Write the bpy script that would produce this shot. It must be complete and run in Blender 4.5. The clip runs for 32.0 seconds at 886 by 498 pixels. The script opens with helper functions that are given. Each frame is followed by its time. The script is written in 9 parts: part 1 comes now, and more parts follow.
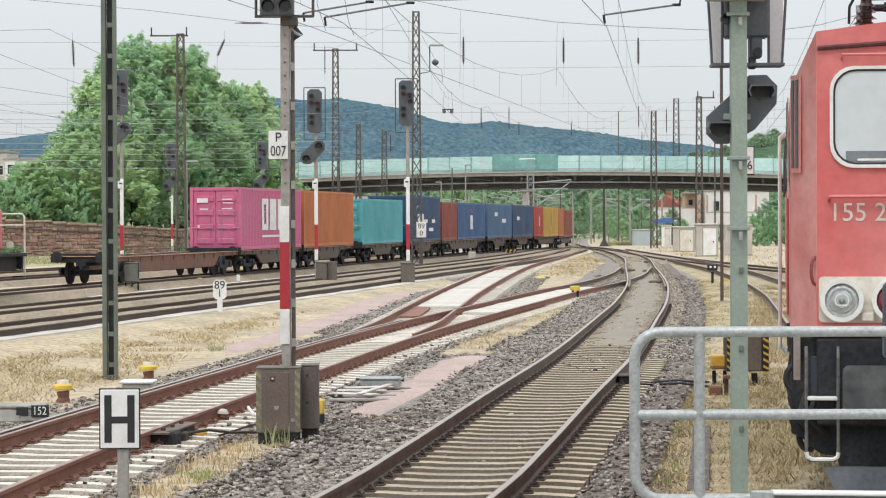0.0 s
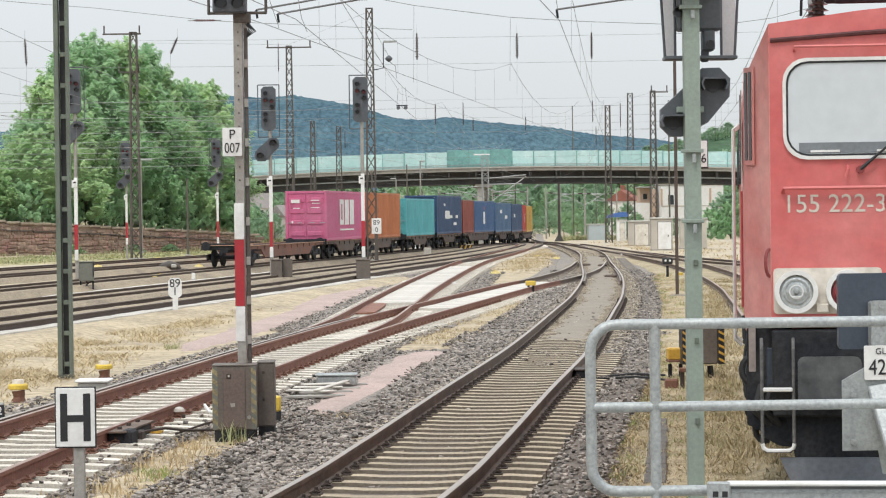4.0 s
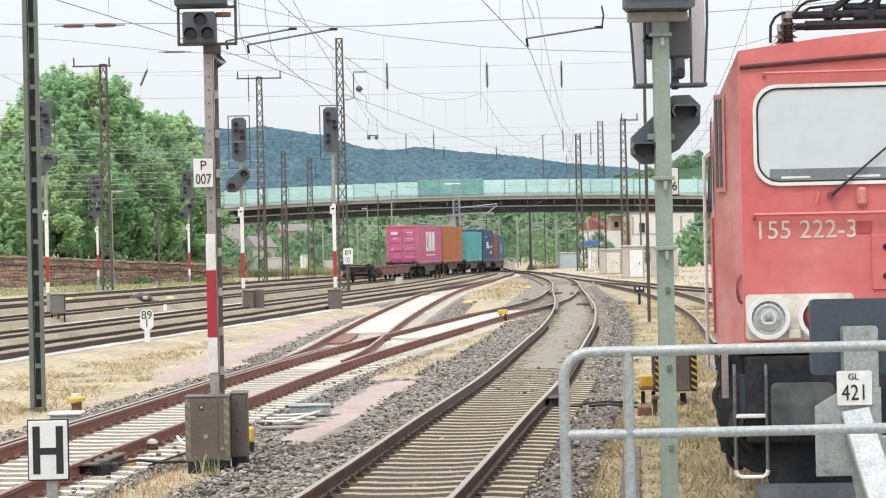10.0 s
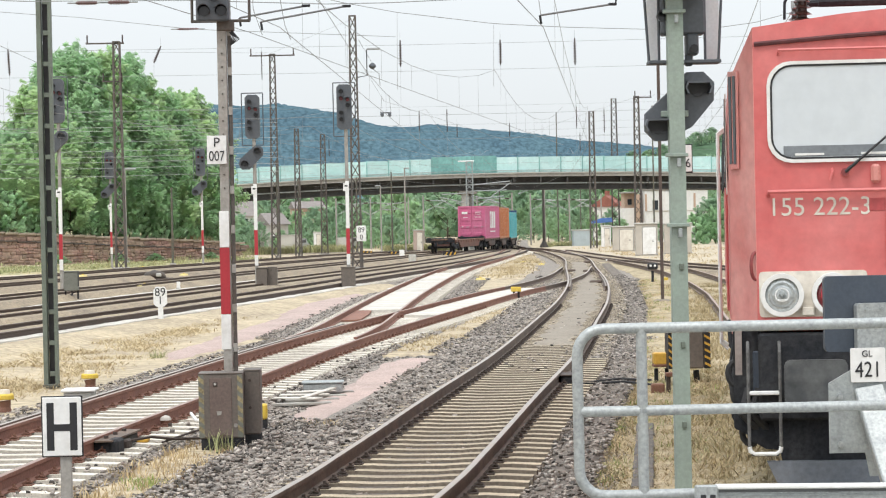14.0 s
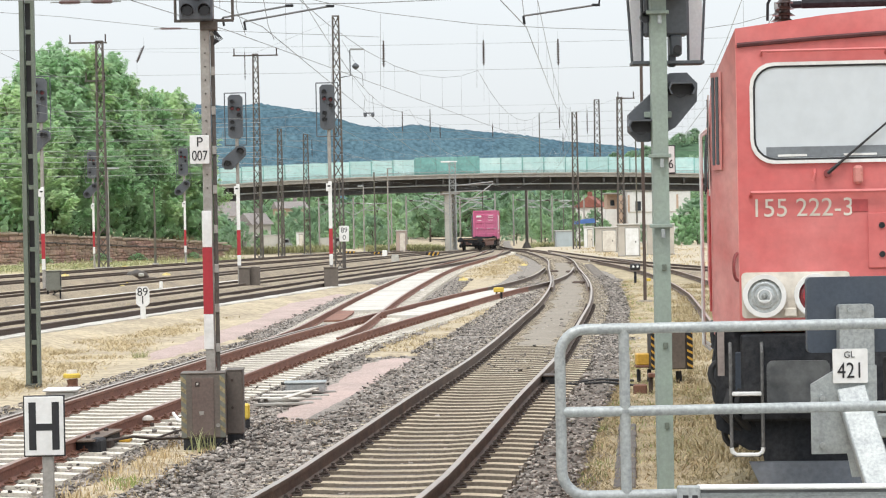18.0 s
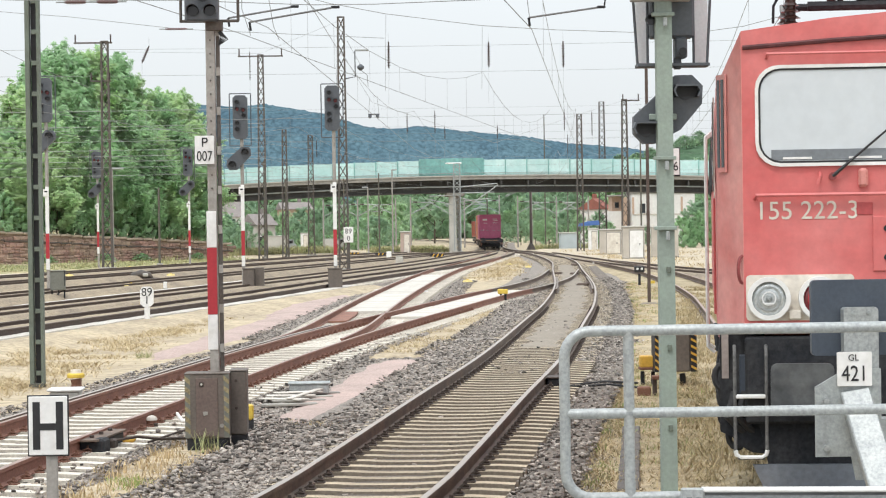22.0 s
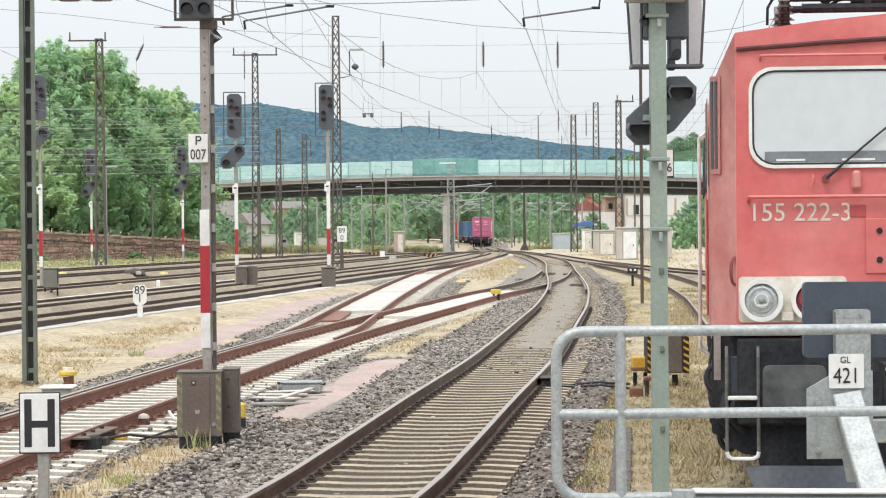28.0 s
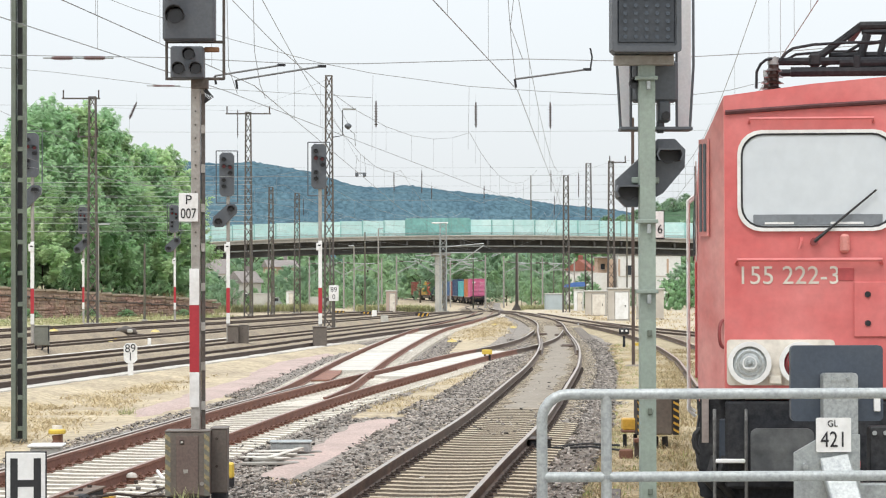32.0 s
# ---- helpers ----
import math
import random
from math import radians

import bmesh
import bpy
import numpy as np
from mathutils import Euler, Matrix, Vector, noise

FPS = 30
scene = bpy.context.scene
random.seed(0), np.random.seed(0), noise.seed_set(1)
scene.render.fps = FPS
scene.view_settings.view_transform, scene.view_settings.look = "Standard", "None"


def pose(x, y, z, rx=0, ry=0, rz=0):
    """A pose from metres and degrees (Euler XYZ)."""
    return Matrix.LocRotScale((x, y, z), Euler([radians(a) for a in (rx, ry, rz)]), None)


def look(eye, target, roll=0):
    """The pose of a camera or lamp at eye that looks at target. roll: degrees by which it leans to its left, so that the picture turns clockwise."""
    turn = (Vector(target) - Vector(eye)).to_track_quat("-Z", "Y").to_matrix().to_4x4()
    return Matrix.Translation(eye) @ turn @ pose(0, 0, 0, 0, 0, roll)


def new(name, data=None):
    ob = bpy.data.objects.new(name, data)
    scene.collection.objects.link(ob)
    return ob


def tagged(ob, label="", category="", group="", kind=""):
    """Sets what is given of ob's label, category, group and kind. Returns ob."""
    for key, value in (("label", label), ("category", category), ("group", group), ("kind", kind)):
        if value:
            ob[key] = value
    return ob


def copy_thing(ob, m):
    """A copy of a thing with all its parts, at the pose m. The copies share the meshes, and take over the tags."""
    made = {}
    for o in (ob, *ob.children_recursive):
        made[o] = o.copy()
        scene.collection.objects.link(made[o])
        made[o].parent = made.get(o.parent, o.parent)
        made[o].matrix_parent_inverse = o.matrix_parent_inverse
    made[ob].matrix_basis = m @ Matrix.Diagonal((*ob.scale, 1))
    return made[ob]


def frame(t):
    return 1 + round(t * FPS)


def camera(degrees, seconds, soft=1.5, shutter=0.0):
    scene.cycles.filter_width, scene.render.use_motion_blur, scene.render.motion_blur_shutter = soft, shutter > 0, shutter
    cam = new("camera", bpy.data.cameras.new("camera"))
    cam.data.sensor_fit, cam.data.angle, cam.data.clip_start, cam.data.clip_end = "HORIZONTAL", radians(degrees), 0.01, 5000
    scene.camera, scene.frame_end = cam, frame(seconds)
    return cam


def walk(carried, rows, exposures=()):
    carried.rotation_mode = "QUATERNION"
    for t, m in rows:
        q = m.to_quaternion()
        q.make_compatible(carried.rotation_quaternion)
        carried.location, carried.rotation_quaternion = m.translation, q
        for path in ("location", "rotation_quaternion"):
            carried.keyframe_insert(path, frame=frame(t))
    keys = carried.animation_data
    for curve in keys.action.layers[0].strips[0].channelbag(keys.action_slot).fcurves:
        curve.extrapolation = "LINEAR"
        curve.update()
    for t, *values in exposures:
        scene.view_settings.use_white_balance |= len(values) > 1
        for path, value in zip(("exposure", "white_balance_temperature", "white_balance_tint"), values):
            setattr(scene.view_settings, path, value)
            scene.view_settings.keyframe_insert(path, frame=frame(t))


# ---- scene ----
cam = camera(20.0, 32.0, soft=1.15)
EYE = (0.0, 0.0, 2.38)
# seconds, turn to the right, tilt up, lean (degrees), sway aside and up (metres)
PATH = [
    (0, -0.009, -0.647, -0.221, 0.003, 0.017),
    (0.5, 0.274, -0.449, -0.166, -0.001, 0.019),
    (1, 0.470, -0.037, -0.995, 0.014, 0.018),
    (1.5, 0.672, -0.116, -0.556, 0.006, 0.012),
    (2, 0.754, -0.286, -0.083, 0.006, 0.009),
    (2.5, 0.802, -0.451, -0.579, 0.007, 0.008),
    (3, 0.935, -0.635, -0.786, 0.006, 0.006),
    (3.5, 0.991, -0.720, -0.707, 0.006, 0.009),
    (5.5, 1.092, -0.759, -0.924, 0.003, 0.001),
    (6, 1.065, -0.414, -0.867, 0.006, 0.006),
    (6.5, 1.131, -0.328, -0.675, 0.008, 0.004),
    (7, 1.191, -0.319, -0.363, 0.004, 0.005),
    (7.5, 1.293, -0.359, -0.328, 0.001, 0.002),
    (8, 1.298, -0.409, -0.343, -0.005, 0.001),
    (8.5, 1.381, -0.304, -0.565, -0.001, 0.009),
    (9, 1.504, -0.104, -0.420, -0.002, 0.006),
    (9.5, 1.535, -0.081, -0.931, -0.003, 0.005),
    (10, 1.666, -0.078, -1.207, 0.001, 0.004),
    (10.5, 1.758, -0.075, -1.207, -0.001, -0.001),
    (11, 1.741, -0.247, -1.051, -0.002, 0.000),
    (11.5, 1.639, -0.280, -0.950, -0.007, -0.000),
    (12, 1.385, -0.341, -0.788, -0.013, -0.004),
    (12.5, 1.317, -0.419, -0.821, -0.008, -0.003),
    (13, 1.313, -0.524, -1.132, -0.006, -0.002),
    (13.5, 1.345, -0.612, -0.965, -0.002, 0.002),
    (14, 1.355, -0.588, -1.190, -0.001, 0.000),
    (14.5, 1.401, -0.604, -0.802, 0.005, -0.002),
    (15, 1.558, -0.642, -0.708, 0.000, -0.004),
    (15.5, 1.770, -0.718, -0.344, -0.005, -0.009),
    (17.5, 1.798, -0.800, -0.710, -0.003, -0.000),
    (18, 1.748, -0.585, -1.053, -0.002, -0.002),
    (18.5, 1.777, -0.529, -1.059, -0.005, -0.001),
    (19, 1.773, -0.563, -0.909, -0.006, -0.004),
    (19.5, 1.676, -0.649, -0.506, -0.002, -0.001),
    (20, 1.765, -0.739, -0.554, 0.001, -0.001),
    (20.5, 1.782, -0.756, -0.899, -0.006, -0.003),
    (21, 1.775, -0.717, -0.977, -0.005, -0.002),
    (21.5, 1.718, -0.555, -1.036, -0.004, -0.000),
    (22, 1.653, -0.550, -0.820, -0.005, -0.003),
    (22.5, 1.602, -0.594, -0.654, -0.003, -0.003),
    (23, 1.600, -0.643, -0.487, -0.001, 0.001),
    (23.5, 1.633, -0.737, -0.289, -0.004, -0.004),
    (24, 1.643, -0.801, -0.568, -0.002, -0.001),
    (24.5, 1.726, -0.778, -0.598, 0.002, -0.002),
    (25, 1.821, -0.629, -0.694, 0.001, 0.001),
    (25.5, 1.836, -0.587, -0.755, -0.003, -0.003),
    (27.5, 1.794, -0.647, -0.501, -0.005, -0.005),
    (28, 1.801, -0.552, -0.466, -0.000, -0.005),
    (28.5, 1.870, -0.562, -0.502, 0.003, -0.006),
    (29, 1.959, -0.180, -0.367, 0.005, -0.001),
    (29.5, 2.113, 0.040, -0.504, 0.007, 0.002),
    (30, 2.289, 0.211, -0.508, 0.015, 0.002),
    (30.5, 2.278, 0.274, -0.684, 0.013, 0.001),
    (31, 2.151, 0.615, -0.643, 0.021, 0.005),
    (31.5, 1.935, 0.717, -0.470, 0.019, 0.003),
    (32, 1.979, 0.804, -0.130, 0.032, 0.007),
]


def held(yaw, tilt, lean, aside, up):
    a, p = radians(yaw), radians(tilt)
    way = Vector((math.sin(a) * math.cos(p), math.cos(a) * math.cos(p), math.sin(p)))
    eye = Vector(EYE) + Vector((aside, 0.0, up))
    return look(eye, eye + way * 50.0, lean)


walk(cam, [(row[0], held(*row[1:])) for row in PATH],
     exposures=[(0, -0.20), (1, -0.20), (2, -0.22), (3.5, -0.21), (5.5, -0.03), (6, 0.0), (9, 0.03), (19, 0.0), (32, 0.0)])

# ---------------------------------------------------------------- light
world = bpy.data.worlds.new("overcast")
scene.world = world
world.use_nodes = True
wn, wl = world.node_tree.nodes, world.node_tree.links
wn.clear()
sky = wn.new("ShaderNodeTexSky")
sky.sky_type, sky.sun_disc = "NISHITA", False
sky.sun_elevation, sky.sun_rotation = radians(50), radians(200)
sky.dust_density, sky.air_density = 3.0, 1.0
coord = wn.new("ShaderNodeTexCoord")
sep = wn.new("ShaderNodeSeparateXYZ")
wl.new(coord.outputs["Generated"], sep.inputs[0])
ramp = wn.new("ShaderNodeMapRange")            # cloud deck: brighter towards the zenith
ramp.inputs["From Min"].default_value, ramp.inputs["From Max"].default_value = 0.0, 1.0
ramp.inputs["To Min"].default_value, ramp.inputs["To Max"].default_value = 0.80, 2.0
wl.new(sep.outputs["Z"], ramp.inputs["Value"])
puff = wn.new("ShaderNodeTexNoise")
puff.inputs["Scale"].default_value, puff.inputs["Detail"].default_value = 2.2, 4.0
wl.new(coord.outputs["Generated"], puff.inputs["Vector"])
puffr = wn.new("ShaderNodeMapRange")
puffr.inputs["To Min"].default_value, puffr.inputs["To Max"].default_value = 0.93, 1.05
wl.new(puff.outputs["Fac"], puffr.inputs["Value"])
mul = wn.new("ShaderNodeMath")
mul.operation = "MULTIPLY"
wl.new(ramp.outputs["Result"], mul.inputs[0])
wl.new(puffr.outputs["Result"], mul.inputs[1])
cloud = wn.new("ShaderNodeMix")
cloud.data_type = "RGBA"
cloud.blend_type = "MULTIPLY"
cloud.inputs["Factor"].default_value = 1.0
cloud.inputs["A"].default_value = (0.955, 1.0, 1.035, 1)
wl.new(mul.outputs[0], cloud.inputs["B"])
bg1, bg2, add, wout = (wn.new("ShaderNodeBackground"), wn.new("ShaderNodeBackground"),
                       wn.new("ShaderNodeAddShader"), wn.new("ShaderNodeOutputWorld"))
bg1.inputs["Strength"].default_value = 0.02
wl.new(sky.outputs["Color"], bg1.inputs["Color"])
wl.new(cloud.outputs["Result"], bg2.inputs["Color"])
bg2.inputs["Strength"].default_value = 0.97
wl.new(bg1.outputs[0], add.inputs[0])
wl.new(bg2.outputs[0], add.inputs[1])
wl.new(add.outputs[0], wout.inputs["Surface"])

sun_data = bpy.data.lights.new("sun", "SUN")
sun_data.energy, sun_data.angle, sun_data.color = 1.3, radians(14), (1.0, 0.96, 0.9)
sun = new("sun", sun_data)
sun.matrix_world = look((0, 0, 60), (14, 34, 0))
scene.view_settings.exposure = 0.0


# ---------------------------------------------------------------- materials
def mat(name, color, rough=0.7, metal=0.0, vary=0.25, scale=3.0, fine=40.0, bump=0.15, second=None, amount=0.45,
        each=0.0, island=0.0, spec=0.5, clear=0.0, stretch=None):
    """Painted, weathered or rough stuff: base colour, a second colour in stains, grain and relief."""
    m = bpy.data.materials.new(name)
    m.use_nodes = True
    n, l = m.node_tree.nodes, m.node_tree.links
    b = n["Principled BSDF"]
    b.inputs["Roughness"].default_value, b.inputs["Metallic"].default_value = rough, metal
    b.inputs["Specular IOR Level"].default_value = spec
    b.inputs["Coat Weight"].default_value = clear
    tc = n.new("ShaderNodeTexCoord")
    src = tc.outputs["Object"]
    if stretch:
        mp = n.new("ShaderNodeMapping")
        mp.inputs["Scale"].default_value = stretch
        l.new(src, mp.inputs["Vector"])
        src = mp.outputs["Vector"]
    big, small = n.new("ShaderNodeTexNoise"), n.new("ShaderNodeTexNoise")
    for t, s, d in ((big, scale, 5.0), (small, fine, 3.0)):
        t.inputs["Scale"].default_value, t.inputs["Detail"].default_value = s, d
        t.inputs["Roughness"].default_value = 0.62
        l.new(src, t.inputs["Vector"])
    mixa = n.new("ShaderNodeMix")
    mixa.data_type = "RGBA"
    mixa.inputs["A"].default_value = (*color, 1)
    mixa.inputs["B"].default_value = (*(second or [c * (1 - vary) for c in color]), 1)
    mr = n.new("ShaderNodeMapRange")
    mr.inputs["From Min"].default_value, mr.inputs["From Max"].default_value = 0.62 - amount * 0.5, 0.82 - amount * 0.25
    l.new(big.outputs["Fac"], mr.inputs["Value"])
    l.new(mr.outputs["Result"], mixa.inputs["Factor"])
    mr2 = n.new("ShaderNodeMapRange")
    mr2.inputs["From Min"].default_value, mr2.inputs["From Max"].default_value = 0.3, 0.7
    mr2.inputs["To Min"].default_value, mr2.inputs["To Max"].default_value = 1 - vary, 1 + vary * 0.6
    l.new(small.outputs["Fac"], mr2.inputs["Value"])
    hsv = n.new("ShaderNodeHueSaturation")
    l.new(mixa.outputs["Result"], hsv.inputs["Color"])
    last = mr2.outputs["Result"]
    for on, node, out in ((each, "ShaderNodeObjectInfo", "Random"), (island, "ShaderNodeNewGeometry", "Random Per Island")):
        if on:
            oi, mr3, mu = n.new(node), n.new("ShaderNodeMapRange"), n.new("ShaderNodeMath")
            mr3.inputs["To Min"].default_value, mr3.inputs["To Max"].default_value = 1 - on, 1 + on
            l.new(oi.outputs[out], mr3.inputs["Value"])
            mu.operation = "MULTIPLY"
            l.new(mr3.outputs["Result"], mu.inputs[0])
            l.new(last, mu.inputs[1])
            last = mu.outputs[0]
    l.new(last, hsv.inputs["Value"])
    l.new(hsv.outputs["Color"], b.inputs["Base Color"])
    rr = n.new("ShaderNodeMapRange")
    rr.inputs["To Min"].default_value, rr.inputs["To Max"].default_value = max(0.03, rough - 0.15), min(1, rough + 0.15)
    l.new(big.outputs["Fac"], rr.inputs["Value"])
    l.new(rr.outputs["Result"], b.inputs["Roughness"])
    if bump:
        bp = n.new("ShaderNodeBump")
        bp.inputs["Strength"].default_value = bump
        bp.inputs["Distance"].default_value = 0.02
        l.new(small.outputs["Fac"], bp.inputs["Height"])
        l.new(bp.outputs["Normal"], b.inputs["Normal"])
    return m


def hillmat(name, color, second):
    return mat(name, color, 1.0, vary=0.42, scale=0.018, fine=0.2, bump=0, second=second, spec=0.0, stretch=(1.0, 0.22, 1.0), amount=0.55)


def leafmat(name, color, second):
    m = mat(name, color, 0.6, vary=0.15, scale=0.25, fine=1.2, bump=0, second=second, island=0.14, spec=0.2)
    n, l = m.node_tree.nodes, m.node_tree.links
    tr, mx = n.new("ShaderNodeBsdfTranslucent"), n.new("ShaderNodeMixShader")
    mx.inputs["Fac"].default_value = 0.55
    l.new(n["Hue/Saturation/Value"].outputs["Color"], tr.inputs["Color"])
    l.new(n["Principled BSDF"].outputs[0], mx.inputs[1])
    l.new(tr.outputs[0], mx.inputs[2])
    l.new(mx.outputs[0], n["Material Output"].inputs["Surface"])
    return m


def glassmat(name, color=(0.8, 0.85, 0.87), rough=0.05, metal=0.0, alpha=1.0):
    m = bpy.data.materials.new(name)
    m.use_nodes = True
    b = m.node_tree.nodes["Principled BSDF"]
    b.inputs["Base Color"].default_value = (*color, 1)
    b.inputs["Roughness"].default_value = rough
    b.inputs["Metallic"].default_value = metal
    b.inputs["Alpha"].default_value = alpha
    return m


STRAW = mat("dry_grass_ground", (0.515, 0.425, 0.285), 0.95, vary=0.4, scale=0.35, fine=5.0, bump=0.5, second=(0.35, 0.285, 0.20), amount=0.5)
BALLAST = mat("ballast_bed", (0.235, 0.208, 0.182), 0.95, vary=0.6, scale=1.6, fine=11.0, bump=1.0, second=(0.31, 0.27, 0.23), amount=0.5)
RENDER_GREY = mat("grey_render_wall", (0.52, 0.49, 0.45), 0.85, vary=0.12, scale=0.4, fine=3, bump=0.05)
ROOF_GREY = mat("grey_roof_tiles", (0.27, 0.24, 0.225), 0.85, vary=0.25, scale=0.5, fine=4, bump=0.2)
YARD_BED = mat("dusty_brown_yard_bed", (0.385, 0.31, 0.21), 0.95, vary=0.5, scale=0.35, fine=12.0, bump=0.6, second=(0.24, 0.195, 0.145), amount=0.6)
STONE = mat("ballast_stone", (0.290, 0.264, 0.240), 0.9, vary=0.3, scale=6.0, fine=60.0, bump=0.2, second=(0.30, 0.255, 0.212), island=0.85)
VERGE_SOIL = mat("straw_and_soil_verge", (0.45, 0.365, 0.235), 0.95, vary=0.4, scale=0.6, fine=7.0, bump=0.6, second=(0.27, 0.225, 0.13), amount=0.5)
BALLAST_DARK = mat("dark_brown_ballast", (0.145, 0.122, 0.102), 0.95, vary=0.55, scale=1.6, fine=13.0, bump=1.0, second=(0.22, 0.185, 0.15), amount=0.5)
# crib ballast far darker than the bed: the gaps' shade is in its colour
CRIB = mat("shade_dark_ballast", (0.072, 0.060, 0.050), 0.95, vary=0.5, scale=1.5, fine=16.0, bump=0.9, second=(0.13, 0.108, 0.09), amount=0.45)
DUST = mat("packed_dirt", (0.285, 0.247, 0.198), 0.95, vary=0.25, scale=0.8, fine=14.0, bump=0.5, second=(0.24, 0.205, 0.165))
SAND = mat("pale_sandy_ground", (0.545, 0.47, 0.345), 0.95, vary=0.3, scale=0.3, fine=5.0, bump=0.4, second=(0.40, 0.335, 0.245), amount=0.55)
PINK = mat("pink_gravel", (0.50, 0.375, 0.335), 0.95, vary=0.3, scale=0.6, fine=26.0, bump=0.6, second=(0.38, 0.30, 0.265), amount=0.5)
OLD_SLEEPER = mat("weathered_concrete_sleeper", (0.50, 0.42, 0.30), 0.9, vary=0.3, scale=3.0, fine=35.0, bump=0.3, second=(0.31, 0.255, 0.19), each=0.12, island=0.12)
NEW_SLEEPER = mat("pale_concrete_sleeper", (0.70, 0.655, 0.57), 0.85, vary=0.2, scale=3.0, fine=35.0, bump=0.2, second=(0.50, 0.44, 0.37), each=0.08, island=0.08, amount=0.35)
SLAB = mat("pale_concrete_cover", (0.60, 0.57, 0.515), 0.85, vary=0.18, scale=1.2, fine=20.0, bump=0.15, second=(0.40, 0.36, 0.31), each=0.10, amount=0.4)
# sleeper sides: shade of the upright faces painted in, along with some dirt
SLEEPER_SIDE = mat("shade_and_stain_sleeper_side", (0.185, 0.155, 0.120), 0.95, vary=0.35, scale=2.0, fine=25.0, bump=0.3, second=(0.22, 0.185, 0.145), amount=0.35)
PALE_SIDE = mat("shade_and_dust_pale_side", (0.60, 0.555, 0.475), 0.95, vary=0.3, scale=2.0, fine=25.0, bump=0.3, second=(0.36, 0.315, 0.26), amount=0.4)
DARK_SLEEPER = mat("dark_wooden_sleeper", (0.16, 0.13, 0.10), 0.9, vary=0.3, scale=3.0, fine=35.0, bump=0.3, island=0.2)
RAIL_OLD = mat("brown_rail_side", (0.105, 0.074, 0.057), 0.7, 0.2, vary=0.3, scale=2.0, fine=30.0, bump=0.2, second=(0.22, 0.16, 0.12))
RAIL_YARD = mat("dark_brown_yard_rail", (0.100, 0.070, 0.056), 0.75, 0.1, vary=0.3, scale=2.0, fine=30.0, bump=0.2, second=(0.11, 0.078, 0.06))
RAIL_RUST = mat("red_rusty_rail", (0.225, 0.105, 0.075), 0.8, 0.1, vary=0.3, scale=2.0, fine=30.0, bump=0.2, second=(0.32, 0.16, 0.11))
RAIL_TOP = mat("worn_rail_head", (0.40, 0.355, 0.315), 0.42, 0.55, vary=0.15, scale=1.5, fine=20.0, bump=0.05, second=(0.44, 0.35, 0.29), amount=0.4)
RAIL_TOP_YARD = mat("dull_brown_rail_head", (0.17, 0.135, 0.11), 0.55, 0.3, vary=0.2, scale=1.5, fine=20.0, bump=0.1, second=(0.26, 0.215, 0.18))
RAIL_TOP_RUST = mat("rusty_rail_head", (0.31, 0.205, 0.165), 0.5, 0.4, vary=0.2, scale=1.5, fine=20.0, bump=0.1, second=(0.42, 0.33, 0.28))
CLIP = mat("dark_iron_clip", (0.085, 0.065, 0.055), 0.7, 0.3, vary=0.3, fine=60)
CLIP_RUST = mat("rusty_clip", (0.22, 0.11, 0.075), 0.8, 0.2, vary=0.3, fine=60)
LOCO_RED = mat("faded_traffic_red_paint", (0.585, 0.118, 0.115), 0.45, vary=0.10, scale=0.9, fine=9.0, bump=0.03, second=(0.66, 0.215, 0.205), amount=0.55, spec=0.4)
LOCO_PALE = mat("pale_pink_red_paint", (0.66, 0.30, 0.275), 0.5, vary=0.12, scale=0.9, fine=9.0, bump=0.03, second=(0.56, 0.13, 0.12))
CREAM = mat("cream_paint", (0.72, 0.68, 0.60), 0.5, vary=0.12, scale=3, fine=20, bump=0.03, second=(0.56, 0.50, 0.43))
WHITE = mat("white_paint", (0.80, 0.80, 0.79), 0.5, vary=0.08, scale=3, fine=20, bump=0.03, second=(0.66, 0.65, 0.62))
BLACK = mat("black_paint", (0.022, 0.022, 0.025), 0.5, vary=0.25, bump=0.05)
UNDER = mat("sooty_dark_steel", (0.024, 0.026, 0.031), 0.7, 0.1, vary=0.4, scale=2.5, fine=25, bump=0.2, second=(0.05, 0.05, 0.052), spec=0.2)
SLATE = mat("slate_grey_paint", (0.050, 0.064, 0.088), 0.45, vary=0.15, scale=3, fine=30, bump=0.05, second=(0.065, 0.08, 0.102))
GALV = mat("galvanised_steel", (0.41, 0.43, 0.425), 0.5, 0.5, vary=0.25, scale=9, fine=45, bump=0.08, second=(0.36, 0.38, 0.385))
GALV_DULL = mat("dull_galvanised_steel", (0.40, 0.43, 0.43), 0.6, 0.35, vary=0.22, scale=7, fine=35, bump=0.1, second=(0.29, 0.31, 0.31))
MAST_GREEN = mat("grey_green_mast_paint", (0.29, 0.35, 0.30), 0.6, 0.1, vary=0.12, scale=3, fine=30, bump=0.08, second=(0.24, 0.28, 0.25))
MAST_DEEP = mat("deep_green_mast_paint", (0.155, 0.185, 0.15), 0.65, 0.1, vary=0.15, scale=3, fine=30, bump=0.1, second=(0.12, 0.135, 0.11))
MAST_OLD = mat("dark_green_rusty_mast_paint", (0.105, 0.115, 0.095), 0.75, 0.1, vary=0.3, scale=2, fine=25, bump=0.15, second=(0.15, 0.105, 0.075))
MAST_GREY = mat("grey_mast_paint", (0.36, 0.345, 0.32), 0.65, 0.1, vary=0.18, scale=2, fine=25, bump=0.1, second=(0.26, 0.23, 0.20))
MAST_BROWN = mat("brown_grey_rusty_steel", (0.095, 0.088, 0.082), 0.75, 0.15, vary=0.3, scale=2, fine=25, bump=0.15, second=(0.13, 0.10, 0.08))
